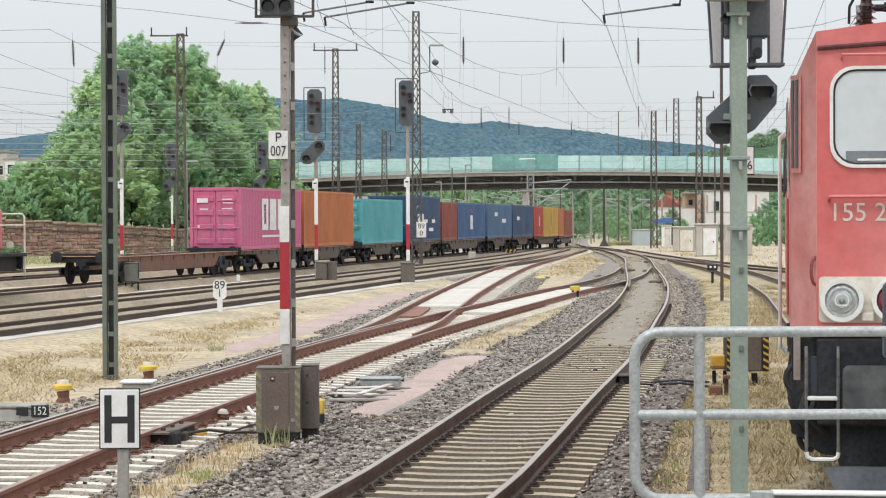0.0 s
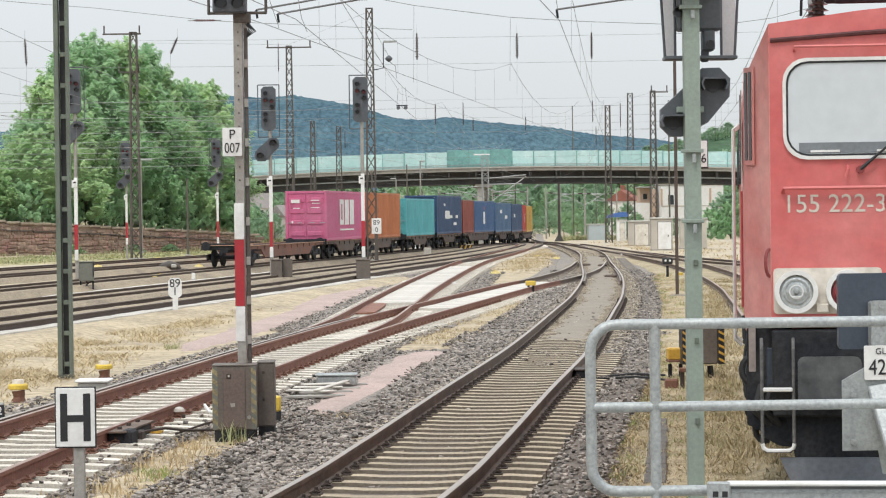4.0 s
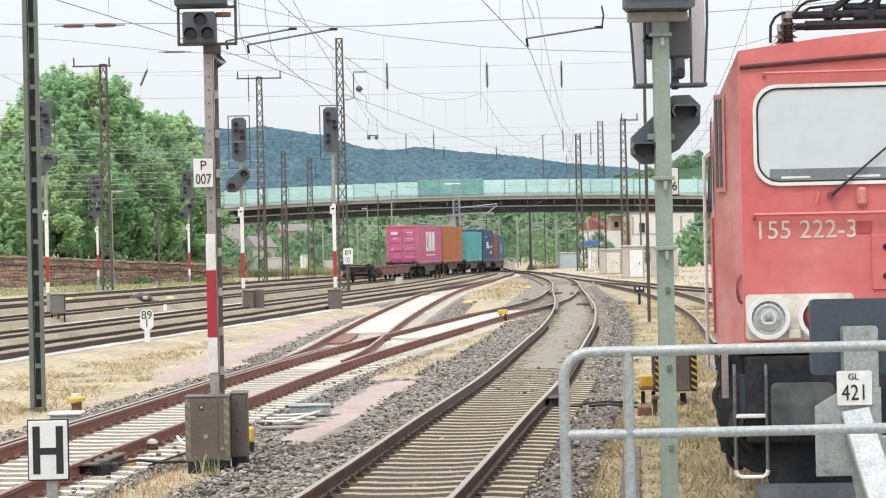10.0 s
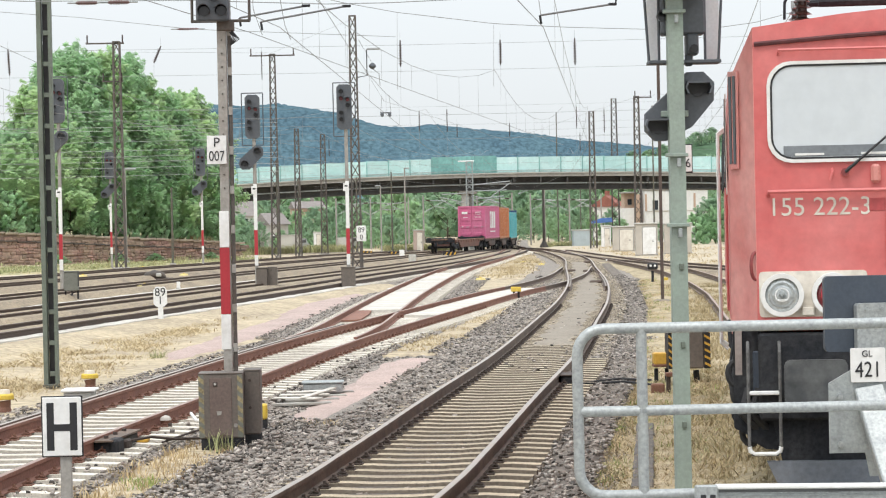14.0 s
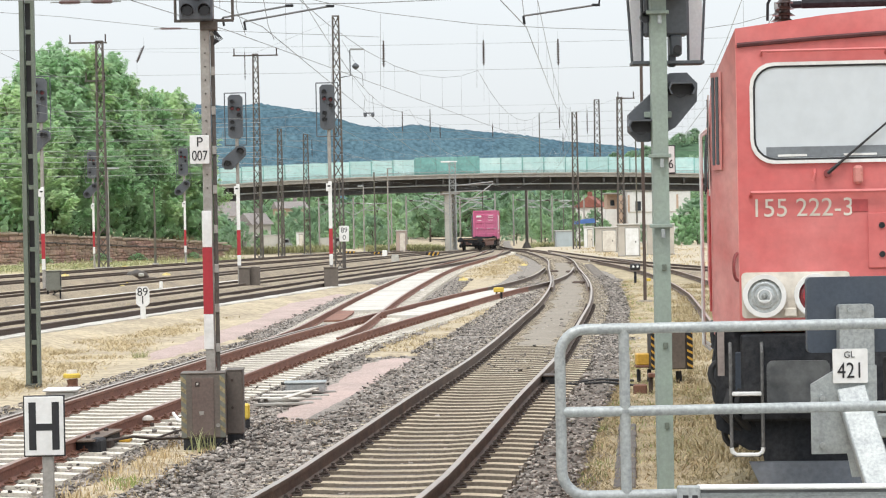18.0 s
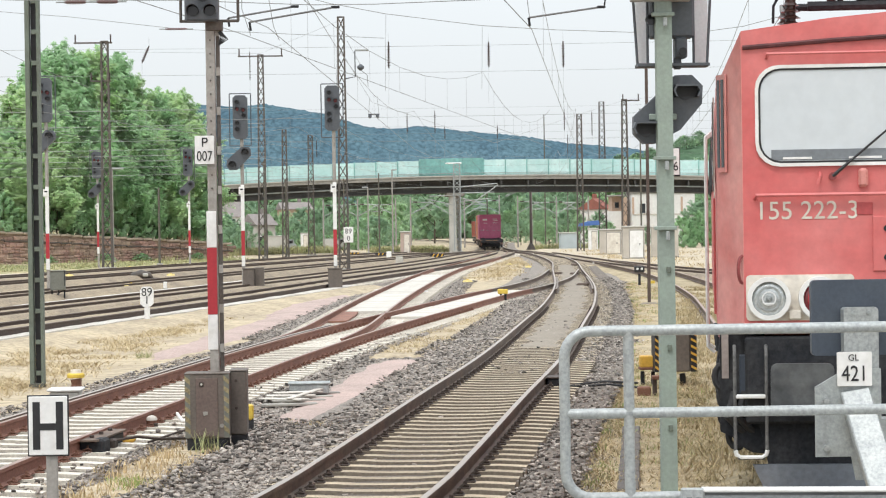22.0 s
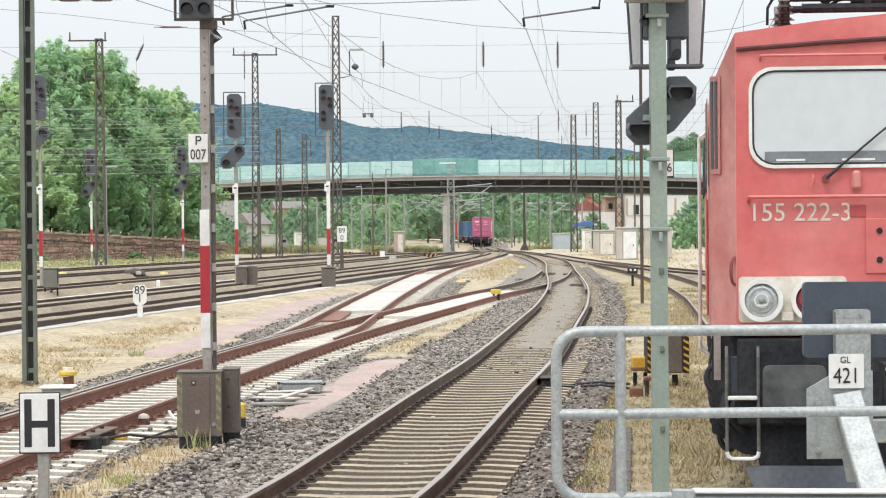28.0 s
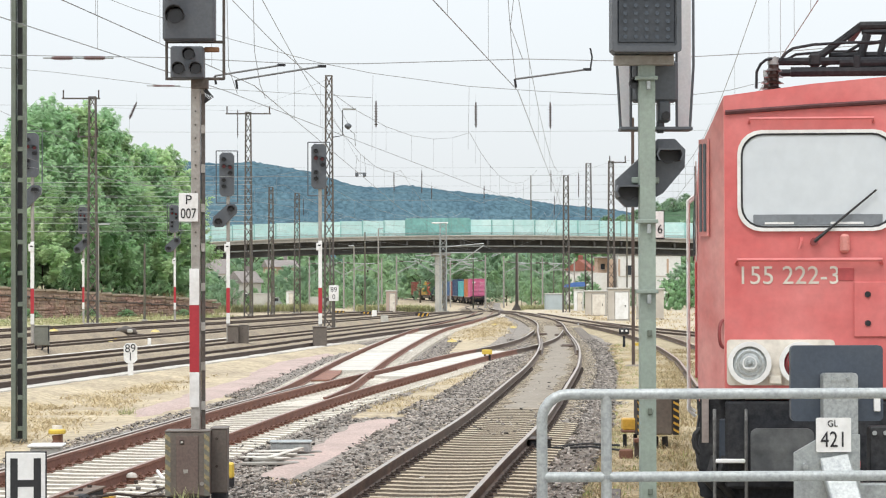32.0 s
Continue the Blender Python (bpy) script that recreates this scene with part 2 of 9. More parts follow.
SIGNAL_GREY = mat("dark_grey_signal_housing", (0.078, 0.087, 0.10), 0.55, vary=0.15, scale=4, fine=30, bump=0.05, second=(0.098, 0.106, 0.118))
RED_BAND = mat("red_enamel", (0.41, 0.028, 0.04), 0.45, vary=0.12, scale=3, fine=25, bump=0.03)
DARKLENS = glassmat("dark_signal_lens", (0.02, 0.02, 0.025), 0.12)
REDLENS = glassmat("dim_red_lens", (0.16, 0.015, 0.02), 0.15)
YELLOW_PALE = mat("bleached_yellow_paint", (0.72, 0.60, 0.24), 0.7, vary=0.2, scale=5, fine=30, bump=0.05, second=(0.60, 0.48, 0.20))
YELLOW = mat("yellow_paint", (0.70, 0.50, 0.07), 0.55, vary=0.15, scale=5, fine=30, bump=0.05, second=(0.55, 0.38, 0.06))
OCHRE = mat("ochre_yellow_box_paint", (0.62, 0.36, 0.05), 0.6, vary=0.15, scale=5, fine=30, bump=0.05)
BOXGREY = mat("brown_grey_cabinet_paint", (0.125, 0.105, 0.09), 0.65, vary=0.18, scale=3, fine=30, bump=0.1, second=(0.16, 0.135, 0.115))
CONCRETE = mat("grey_concrete", (0.36, 0.345, 0.31), 0.9, vary=0.2, scale=1.2, fine=18, bump=0.2, second=(0.25, 0.24, 0.22))
CONCRETE_PALE = mat("pale_concrete", (0.50, 0.49, 0.45), 0.9, vary=0.15, scale=0.5, fine=9, bump=0.15, second=(0.38, 0.37, 0.34))
BRIDGE_DARK = mat("dark_bridge_girder_paint", (0.062, 0.062, 0.06), 0.8, vary=0.25, scale=0.6, fine=6, bump=0.1, second=(0.095, 0.09, 0.085))
SCREEN = mat("turquoise_screen_glass", (0.43, 0.66, 0.65), 0.25, vary=0.08, scale=0.5, fine=3, bump=0, second=(0.54, 0.72, 0.71), each=0.08)
SCREEN_DARK = mat("green_screen_mesh", (0.20, 0.44, 0.42), 0.5, vary=0.2, scale=0.5, fine=3, bump=0, each=0.1)
MORTAR = mat("sandy_mortar", (0.33, 0.25, 0.19), 0.95, vary=0.3, scale=1, fine=10, bump=0.2)
COPING = mat("weathered_stone_coping", (0.44, 0.36, 0.28), 0.9, vary=0.3, scale=1, fine=8, bump=0.2)
LEAF_A = leafmat("leaf_mid_green", (0.48, 0.67, 0.41), (0.39, 0.59, 0.36))
LEAF_B = leafmat("leaf_light_green", (0.56, 0.71, 0.41), (0.46, 0.65, 0.37))
LEAF_C = leafmat("leaf_dark_green", (0.38, 0.53, 0.35), (0.31, 0.46, 0.31))
LEAF_D = leafmat("leaf_cool_green", (0.46, 0.62, 0.38), (0.38, 0.55, 0.34))
BARK = mat("bark", (0.12, 0.095, 0.07), 0.95, vary=0.3, scale=2, fine=15, bump=0.4)
GRASSGREEN = mat("green_weeds", (0.28, 0.28, 0.13), 0.9, vary=0.35, scale=0.3, fine=4, bump=0.3, second=(0.45, 0.38, 0.22), amount=0.6)
BLADE = mat("dry_grass_blade", (0.55, 0.435, 0.255), 0.85, vary=0.2, scale=2, fine=9, bump=0, second=(0.42, 0.32, 0.18), island=0.3)
BLADE_STRAW = mat("pale_straw_blade", (0.53, 0.435, 0.27), 0.85, vary=0.2, scale=0.5, fine=4, bump=0, second=(0.43, 0.335, 0.19), island=0.22)
BLADE_DULL = mat("matted_brown_grass_blade", (0.45, 0.36, 0.22), 0.9, vary=0.25, scale=2, fine=9, bump=0, second=(0.30, 0.25, 0.13), island=0.3)
BLADE_PALE = mat("yellow_green_weed_blade", (0.31, 0.34, 0.16), 0.85, vary=0.25, scale=0.3, fine=4, bump=0, second=(0.44, 0.39, 0.22), island=0.35)
MAST_RUST = mat("rusty_brown_pole", (0.10, 0.072, 0.06), 0.8, vary=0.25, scale=2, fine=25, bump=0.1)
BLADE_GREEN = mat("green_grass_blade", (0.27, 0.33, 0.10), 0.85, vary=0.2, scale=2, fine=9, bump=0, island=0.35)
# aerial haze is mixed into these base colours, bluest on the far hills
HILL_FAR = hillmat("haze_tinted_far_forest", (0.098, 0.165, 0.195), (0.070, 0.122, 0.158))
HILL_NEAR = hillmat("haze_tinted_near_forest", (0.085, 0.140, 0.085), (0.055, 0.105, 0.065))
INSUL = mat("dark_brown_insulator", (0.045, 0.022, 0.018), 0.3, vary=0.2, bump=0)
WIRE = mat("dark_wire", (0.27, 0.28, 0.28), 0.6, 0.3, vary=0.1, bump=0)
RUBBER = mat("black_rubber", (0.03, 0.03, 0.032), 0.7, vary=0.2)
PANE = glassmat("dark_window_glass", (0.03, 0.035, 0.04), 0.05)


# ---------------------------------------------------------------- mesh tools
class Shape:
    """Collects corners and faces of one mesh."""

    def __init__(self):
        self.v, self.f, self.mi, self.slot = [], [], [], 0

    def add(self, pts, faces):
        o = len(self.v)
        self.v.extend(tuple(p) for p in pts)
        self.f.extend(tuple(i + o for i in f) for f in faces)
        self.mi.extend([self.slot] * len(faces))
        return self

    def box(self, c, s, b=0.0, m=None):
        hx, hy, hz = s[0] / 2, s[1] / 2, s[2] / 2
        m = m or Matrix.Identity(3)
        b = min(b, hx * 0.9, hy * 0.9, hz * 0.9)
        c = Vector(c)
        if b <= 0:
            p = [c + m @ Vector((x, y, z)) for x in (-hx, hx) for y in (-hy, hy) for z in (-hz, hz)]
            return self.add(p, [(0, 1, 3, 2), (4, 6, 7, 5), (0, 4, 5, 1), (2, 3, 7, 6), (0, 2, 6, 4), (1, 5, 7, 3)])
        p, ix = [], {}
        for x in (-1, 1):
            for y in (-1, 1):
                for z in (-1, 1):
                    for a in range(3):
                        h = [hx - b, hy - b, hz - b]
                        h[a] += b
                        ix[x, y, z, a] = len(p)
                        p.append(c + m @ Vector((x * h[0], y * h[1], z * h[2])))
        f = []
        for s1 in (-1, 1):
            f.append([ix[s1, y, z, 0] for y, z in ((-1, -1), (1, -1), (1, 1), (-1, 1))][::s1])
            f.append([ix[x, s1, z, 1] for x, z in ((-1, -1), (-1, 1), (1, 1), (1, -1))][::s1])
            f.append([ix[x, y, s1, 2] for x, y in ((-1, -1), (1, -1), (1, 1), (-1, 1))][::s1])
            for s2 in (-1, 1):
                k = s1 * s2
                f.append([ix[s1, s2, -1, 0], ix[s1, s2, -1, 1], ix[s1, s2, 1, 1], ix[s1, s2, 1, 0]][::k])
                f.append([ix[s1, -1, s2, 0], ix[s1, 1, s2, 0], ix[s1, 1, s2, 2], ix[s1, -1, s2, 2]][::k])
                f.append([ix[-1, s1, s2, 1], ix[-1, s1, s2, 2], ix[1, s1, s2, 2], ix[1, s1, s2, 1]][::k])
                for s3 in (-1, 1):
                    f.append([ix[s1, s2, s3, 0], ix[s1, s2, s3, 1], ix[s1, s2, s3, 2]][::k * s3])
        return self.add(p, f)

    def tube(self, pts, r, n=8, cap=True, closed=False):
        pts = [Vector(p) for p in pts]
        k = len(pts)
        rs = r if isinstance(r, (list, tuple)) else [r] * k
        rings, side = [], None
        for i, p in enumerate(pts):
            a = pts[i - 1] if (i or closed) else p
            c = pts[(i + 1) % k] if (i < k - 1 or closed) else p
            d = (c - a).normalized()
            if side is None:
                side = d.orthogonal().normalized()
            side = (side - d * side.dot(d)).normalized()
            o = d.cross(side)
            rings.append([p + (side * math.cos(6.28318 * j / n) + o * math.sin(6.28318 * j / n)) * rs[i] for j in range(n)])
        v = [q for ring in rings for q in ring]
        f = []
        for i in range(k if closed else k - 1):
            i2 = (i + 1) % k
            f += [(i * n + j, i * n + (j + 1) % n, i2 * n + (j + 1) % n, i2 * n + j) for j in range(n)]
        if cap and not closed:
            f += [tuple(range(n))[::-1], tuple((k - 1) * n + j for j in range(n))]
        return self.add(v, f)

    def disc(self, c, axis, r, h, n=20, r2=None):
        a = Vector(axis).normalized()
        c = Vector(c)
        return self.tube([c, c + a * h], [r, r if r2 is None else r2], n)

    def ring(self, c, axis, r0, r1, h, n=24):
        """A ring between two radii with thickness h along axis."""
        a = Vector(axis).normalized()
        s = a.orthogonal().normalized()
        o = a.cross(s)
        c = Vector(c)
        v, f = [], []
        for j in range(n):
            d = s * math.cos(6.28318 * j / n) + o * math.sin(6.28318 * j / n)
            v += [c + d * r0, c + d * r1, c + d * r1 + a * h, c + d * r0 + a * h]
        for j in range(n):
            k = (j + 1) % n
            for q in range(4):
                f.append((j * 4 + q, j * 4 + (q + 1) % 4, k * 4 + (q + 1) % 4, k * 4 + q))
        return self.add(v, f)

    def prism(self, poly, axis, lo, hi):
        """A polygon in the plane across axis (0, 1 or 2), drawn out from lo to hi along it."""
        def pt(a, b, w):
            return ((w, a, b), (a, w, b), (a, b, w))[axis]
        n = len(poly)
        v = [pt(a, b, lo) for a, b in poly] + [pt(a, b, hi) for a, b in poly]
        f = [tuple(range(n)), tuple(range(2 * n - 1, n - 1, -1))]
        f += [(j, j + n, (j + 1) % n + n, (j + 1) % n) for j in range(n)]
        return self.add(v, f)

    def sweep(self, prof, path, closed_prof=True, cap=True):
        """A profile (across, up) carried level along a path of (x, y, z)."""
        k, n, v, f = len(path), len(prof), [], []
        for i, p in enumerate(path):
            a, c = path[max(0, i - 1)], path[min(k - 1, i + 1)]
            dx, dy = c[0] - a[0], c[1] - a[1]
            q = math.hypot(dx, dy) or 1
            nx, ny = dy / q, -dx / q
            v += [(p[0] + nx * s, p[1] + ny * s, p[2] + h) for s, h in prof]
        m = n if closed_prof else n - 1
        for i in range(k - 1):
            f += [(i * n + j, i * n + (j + 1) % n, (i + 1) * n + (j + 1) % n, (i + 1) * n + j) for j in range(m)]
        if cap and closed_prof:
            f += [tuple(range(n - 1, -1, -1)), tuple((k - 1) * n + j for j in range(n))]
        return self.add(v, f)

    def mesh(self, name, *mats, smooth=False):
        me = bpy.data.meshes.new(name)
        me.from_pydata([tuple(p) for p in self.v], [], self.f)
        for m in mats:
            me.materials.append(m)
        if len(mats) > 1:
            me.polygons.foreach_set("material_index", self.mi)
        bm = bmesh.new()
        bm.from_mesh(me)
        bmesh.ops.recalc_face_normals(bm, faces=bm.faces)
        bm.to_mesh(me)
        bm.free()
        if smooth:
            me.shade_smooth()
            me.set_sharp_from_angle(angle=radians(38))
        me.update()
        return me


def thing(name, m=None, label="", category="", group="", kind=""):
    ob = new(name)
    ob.empty_display_size = 0.2
    if m is not None:
        ob.matrix_basis = m
    return tagged(ob, label, category, group, kind)


def part(name, shape, material, parent, label="", at=None, smooth=False):
    """One mesh object under a thing or part. shape: a Shape or a mesh."""
    if isinstance(shape, Shape):
        mats = material if isinstance(material, (list, tuple)) else (material,)
        shape = shape.mesh(name, *mats, smooth=smooth)
    ob = new(name, shape)
    ob.parent = parent
    if at is not None:
        ob.matrix_basis = at if isinstance(at, Matrix) else Matrix.Translation(at)
    if label:
        ob["label"] = label
    return ob


def solid(name, shape, material, label="", category="", group="", kind="", smooth=False, at=None):
    """A thing that is one mesh."""
    mats = material if isinstance(material, (list, tuple)) else (material,)
    ob = new(name, shape.mesh(name, *mats, smooth=smooth) if isinstance(shape, Shape) else shape)
    if at is not None:
        ob.matrix_basis = at
    return tagged(ob, label, category, group, kind)


def B(c, s, b=0.01, m=None):
    return Shape().box(c, s, b, m)


def text_mesh(word, size, depth=0.002, align="LEFT", stretch=1.0):
    cu = bpy.data.curves.new("writing", "FONT")
    cu.body, cu.size, cu.extrude, cu.align_x, cu.align_y = word, size, depth, align, "CENTER"
    ob = bpy.data.objects.new("writing", cu)
    scene.collection.objects.link(ob)
    bpy.context.view_layer.update()
    me = bpy.data.meshes.new_from_object(ob.evaluated_get(bpy.context.evaluated_depsgraph_get()))
    bpy.data.objects.remove(ob)
    bm = bmesh.new()
    bm.from_mesh(me)
    bmesh.ops.remove_doubles(bm, verts=bm.verts, dist=1e-5)
    bm.to_mesh(me)
    bm.free()
    for v in me.vertices:
        v.co.x *= stretch
    return me


FACE = Euler((radians(90), 0, 0)).to_matrix().to_4x4()   # writing that looks towards -y


def lettering(name, word, size, material, parent, at, stretch=1.0, align="CENTER"):
    me = text_mesh(word, size, 0.002, align, stretch)
    me.materials.append(material)
    return part(name, me, material, parent, at=Matrix.Translation(at) @ FACE)


def turn_z(deg):
    return Euler((0, 0, radians(deg))).to_matrix()


# ---------------------------------------------------------------- lines of the tracks (centre lines)
def smooth_line(pts, step=1.0):
    """A Catmull-Rom line through (x, y), resampled at even steps."""
    p = [Vector((*q, 0)) for q in pts]
    p = [p[0] * 2 - p[1]] + p + [p[-1] * 2 - p[-2]]
    out = []
    for i in range(1, len(p) - 2):
        for j in range(24):
            t = j / 24
            a, b, c, d = p[i - 1], p[i], p[i + 1], p[i + 2]
            out.append(0.5 * (2 * b + (c - a) * t + (2 * a - 5 * b + 4 * c - d) * t * t + (3 * b - a - 3 * c + d) * t ** 3))
    out.append(p[-2])
    s = [0.0]
    for a, b in zip(out, out[1:]):
        s.append(s[-1] + (b - a).length)
    n = int(s[-1] / step)
    xs, ys = [q.x for q in out], [q.y for q in out]
    at = [i * step for i in range(n + 1)]
    return list(zip(np.interp(at, s, xs).tolist(), np.interp(at, s, ys).tolist()))


TRACK_A = smooth_line([(-2.6, 8.0), (-0.38, 21.6), (0.28, 26.3), (1.32, 34.6), (2.75, 45.8), (4.45, 61.2), (6.05, 76.4), (7.9, 97.5), (9.9, 126.0), (12.2, 160.0), (13.6, 200.0), (14.2, 240.0), (15.0, 290.0), (17.2, 340.0), (20.5, 400.0), (24.0, 460.0)])
TRACK_B = smooth_line([(-6.0, 12.0), (-4.95, 20.0), (-4.55, 24.6), (-4.2, 28.3), (-3.6, 33.6), (-2.78, 40.5), (-1.8, 48.7), (-0.45, 58.5), (1.7, 72.0), (3.9, 85.5), (6.3, 98.5), (8.2, 112.0), (10.0, 130.0)])
TRACK_C = smooth_line([(-2.78, 40.5), (-1.85, 49.0), (-1.0, 57.8), (-0.42, 68.0), (0.38, 83.0), (1.5, 101.0), (2.8, 120.0), (4.4, 140.0), (6.65, 162.0), (9.25, 190.0), (12.1, 235.0)])
TRACK_D = smooth_line([(-17.2, 20.0), (-12.2, 47.0), (-9.4, 62.6), (-8.0, 70.8), (-5.8, 83.2), (-3.4, 98.0), (-1.0, 114.5), (1.5, 130.5), (4.1, 147.0), (7.4, 172.0), (10.9, 206.0), (12.9, 240.0)])
TRACK_E = smooth_line([(-20.8, 25.0), (-14.4, 58.5), (-11.35, 75.5), (-8.9, 89.0), (-6.3, 104.0), (-2.3, 128.0), (1.2, 150.0), (4.2, 172.0), (7.4, 200.0), (10.3, 230.0)])
TRACK_T = smooth_line([(-26.6, 22.0), (-18.36, 70.0), (-14.65, 91.5), (-11.1, 112.0), (-5.0, 147.3), (1.0, 182.0), (5.1, 205.5), (8.3, 225.0), (10.5, 241.0), (12.7, 262.0), (13.25, 275.0), (13.75, 287.0), (14.15, 303.0), (14.75, 322.0), (16.0, 343.0), (17.5, 363.0), (18.45, 380.0), (18.9, 396.0), (18.75, 415.0), (18.0, 440.0), (17.2, 460.0), (15.2, 490.0), (12.0, 530.0), (5.0, 590.0), (-9.0, 670.0), (-27.0, 760.0)])
TRACK_G = smooth_line([(-33.0, 85.0), (-24.0, 115.0), (-19.6, 134.0), (-15.7, 154.0), (-11.0, 176.0), (-6.0, 200.0), (0.0, 235.0), (4.0, 270.0)])
TRACK_F = smooth_line([(-32.0, 60.0), (-23.0, 90.0), (-18.4, 112.0), (-14.0, 134.0), (-9.0, 158.0), (-4.0, 182.0), (1.0, 207.0), (5.5, 232.0)])
TRACK_L = smooth_line([(2.6, 10.0), (4.42, 21.0), (5.6, 30.5), (6.85, 41.0), (8.6, 57.0), (10.1, 71.0), (11.2, 82.0), (12.6, 100.0), (13.75, 121.0), (14.3, 145.0), (14.5, 175.0), (14.4, 210.0)])
TRACK_K = smooth_line([(24.0, 70.0), (19.6, 95.0), (17.0, 115.0), (15.6, 133.0), (14.8, 152.0), (14.4, 175.0), (14.5, 205.0)])

def drop(y):
    """How far the yard sinks on its way under the road bridge."""
    return float(np.interp(y, (205, 235, 265, 320, 400), (0.0, -0.17, -0.40, -0.52, -0.75)))


# ---------------------------------------------------------------- ground
def ground_sheet():
    v, f = [], []
    xs = [-4000, -900, -300, -120, -70] + list(range(-50, 51, 2)) + [70, 120, 300, 900, 4000]
    ys = [-3000, -400, -60] + list(range(-10, 260, 3)) + [270, 290, 320, 360, 400, 440, 600, 1000, 2000, 4500]
    for y in ys:
        for x in xs:
            rough = 0.05 if abs(x) < 60 and 0 < y < 260 else 0
            v.append((x, y, -0.33 + drop(y) + rough * noise.noise(Vector((x * 0.3, y * 0.3, 0)))))
    n = len(xs)
    for j in range(len(ys) - 1):
        for i in range(n - 1):
            f.append((j * n + i, j * n + i + 1, (j + 1) * n + i + 1, (j + 1) * n + i)[::1])
    solid("ground", Shape().add(v, f), STRAW, "dry straw-coloured grass and earth of the yard", "ground", kind="structure")


ground_sheet()


def ribbon(name, line, half, top, material, label, lo=0, hi=None, slope=0.5, left=None, z=-0.40):
    """A bed of ballast or dirt with sloping shoulders along a line."""
    pts = [(x, y, drop(y)) for x, y in line][lo:hi]
    l = half if left is None else left
    prof = [(-l - slope, z), (-l, top), (-0.9, top + 0.006), (0.9, top + 0.006), (half, top), (half + slope, z)]
    return solid(name, Shape().sweep(prof, pts, closed_prof=False), material, label, "ground", kind="structure")


ribbon("ballast_bed_main", TRACK_A, 2.3, -0.29, BALLAST, "grey crushed-stone ballast bed of the curved track", left=2.6)
ribbon("ballast_bed_branch", TRACK_B, 2.1, -0.294, BALLAST, "grey crushed-stone ballast bed of the rusty turnout track")
ribbon("ballast_bed_fork", TRACK_C, 2.0, -0.298, BALLAST, "grey crushed-stone ballast bed of the diverging track", lo=20)
ribbon("ballast_bed_yard", TRACK_D, 1.3, -0.262, BALLAST, "dark ballast bed of a yard track")
ribbon("ballast_bed_yard_2", TRACK_E, 1.3, -0.100, YARD_BED, "dusty brown bed of a yard track")
ribbon("ballast_bed_yard_3", TRACK_T, 1.3, -0.100, YARD_BED, "dusty brown bed under the container train")
ribbon("ballast_bed_yard_4", TRACK_F, 1.3, -0.100, YARD_BED, "dusty brown bed of a yard track")
ribbon("ballast_bed_yard_5", TRACK_G, 1.3, -0.100, YARD_BED, "dusty brown bed of a yard track")


def strip_along(name, line, y0, y1, lo, hi, top, material, label, rough=0.012, out=0.03):
    """A low, slightly uneven strip beside or between rails."""
    rng = random.Random(31)
    pts = [p for p in line if y0 <= p[1] <= y1]
    v, f = [], []
    for i, p in enumerate(pts):
        a, c = pts[max(0, i - 1)], pts[min(len(pts) - 1, i + 1)]
        dx, dy = c[0] - a[0], c[1] - a[1]
        q = math.hypot(dx, dy)
        e = rng.uniform(-0.06, 0.06)
        for d, z in ((lo - 0.03, -0.36), (lo, top), ((lo + hi) / 2, top + 0.01), (hi + e, top), (hi + e + out, -0.36)):
            v.append((p[0] + dy / q * d, p[1] - dx / q * d, z + drop(p[1]) + (rng.uniform(-rough, rough) if z > -0.3 else 0)))
    for i in range(len(pts) - 1):
        f += [(5 * i + j, 5 * i + j + 1, 5 * i + j + 6, 5 * i + j + 5) for j in range(4)]
    solid(name, Shape().add(v, f), material, label, "ground", kind="structure")


strip_along("yard_fill", TRACK_D, 22, 238, -0.64, 0.64, -0.100, YARD_BED, "dusty fill between the rails of the yard track")
strip_along("yard_shoulder", TRACK_D, 22, 108, 1.30, 2.1, -0.165, STRAW, "dry earth banked against the pale edge", out=1.1)
strip_along("pale_edge", TRACK_D, 22, 108, 0.90, 1.42, -0.135, SLAB, "pale concrete edge along the yard track")
strip_along("pale_edge_2", TRACK_E, 84, 124, -2.75, -2.35, -0.16, SLAB, "pale concrete edge between yard tracks")
TRACK_L = TRACK_L[6:]
ribbon("ballast_bed_siding", TRACK_L, 1.3, -0.20, VERGE_SOIL, "dry overgrown bed of the locomotive siding", slope=0.7)
ribbon("ballast_bed_yard_6", TRACK_K, 1.3, -0.115, YARD_BED, "dusty brown bed of a crossing track")


# ---------------------------------------------------------------- tracks
RAIL = [(-0.036, 0.0), (0.036, 0.0), (0.036, -0.035), (0.010, -0.050), (0.010, -0.140), (0.072, -0.155), (0.072, -0.170),
        (-0.072, -0.170), (-0.072, -0.155), (-0.010, -0.140), (-0.010, -0.050), (-0.036, -0.035)]
HEAD = [(-0.030, 0.0025), (0.030, 0.0025), (0.033, -0.004), (-0.033, -0.004)]


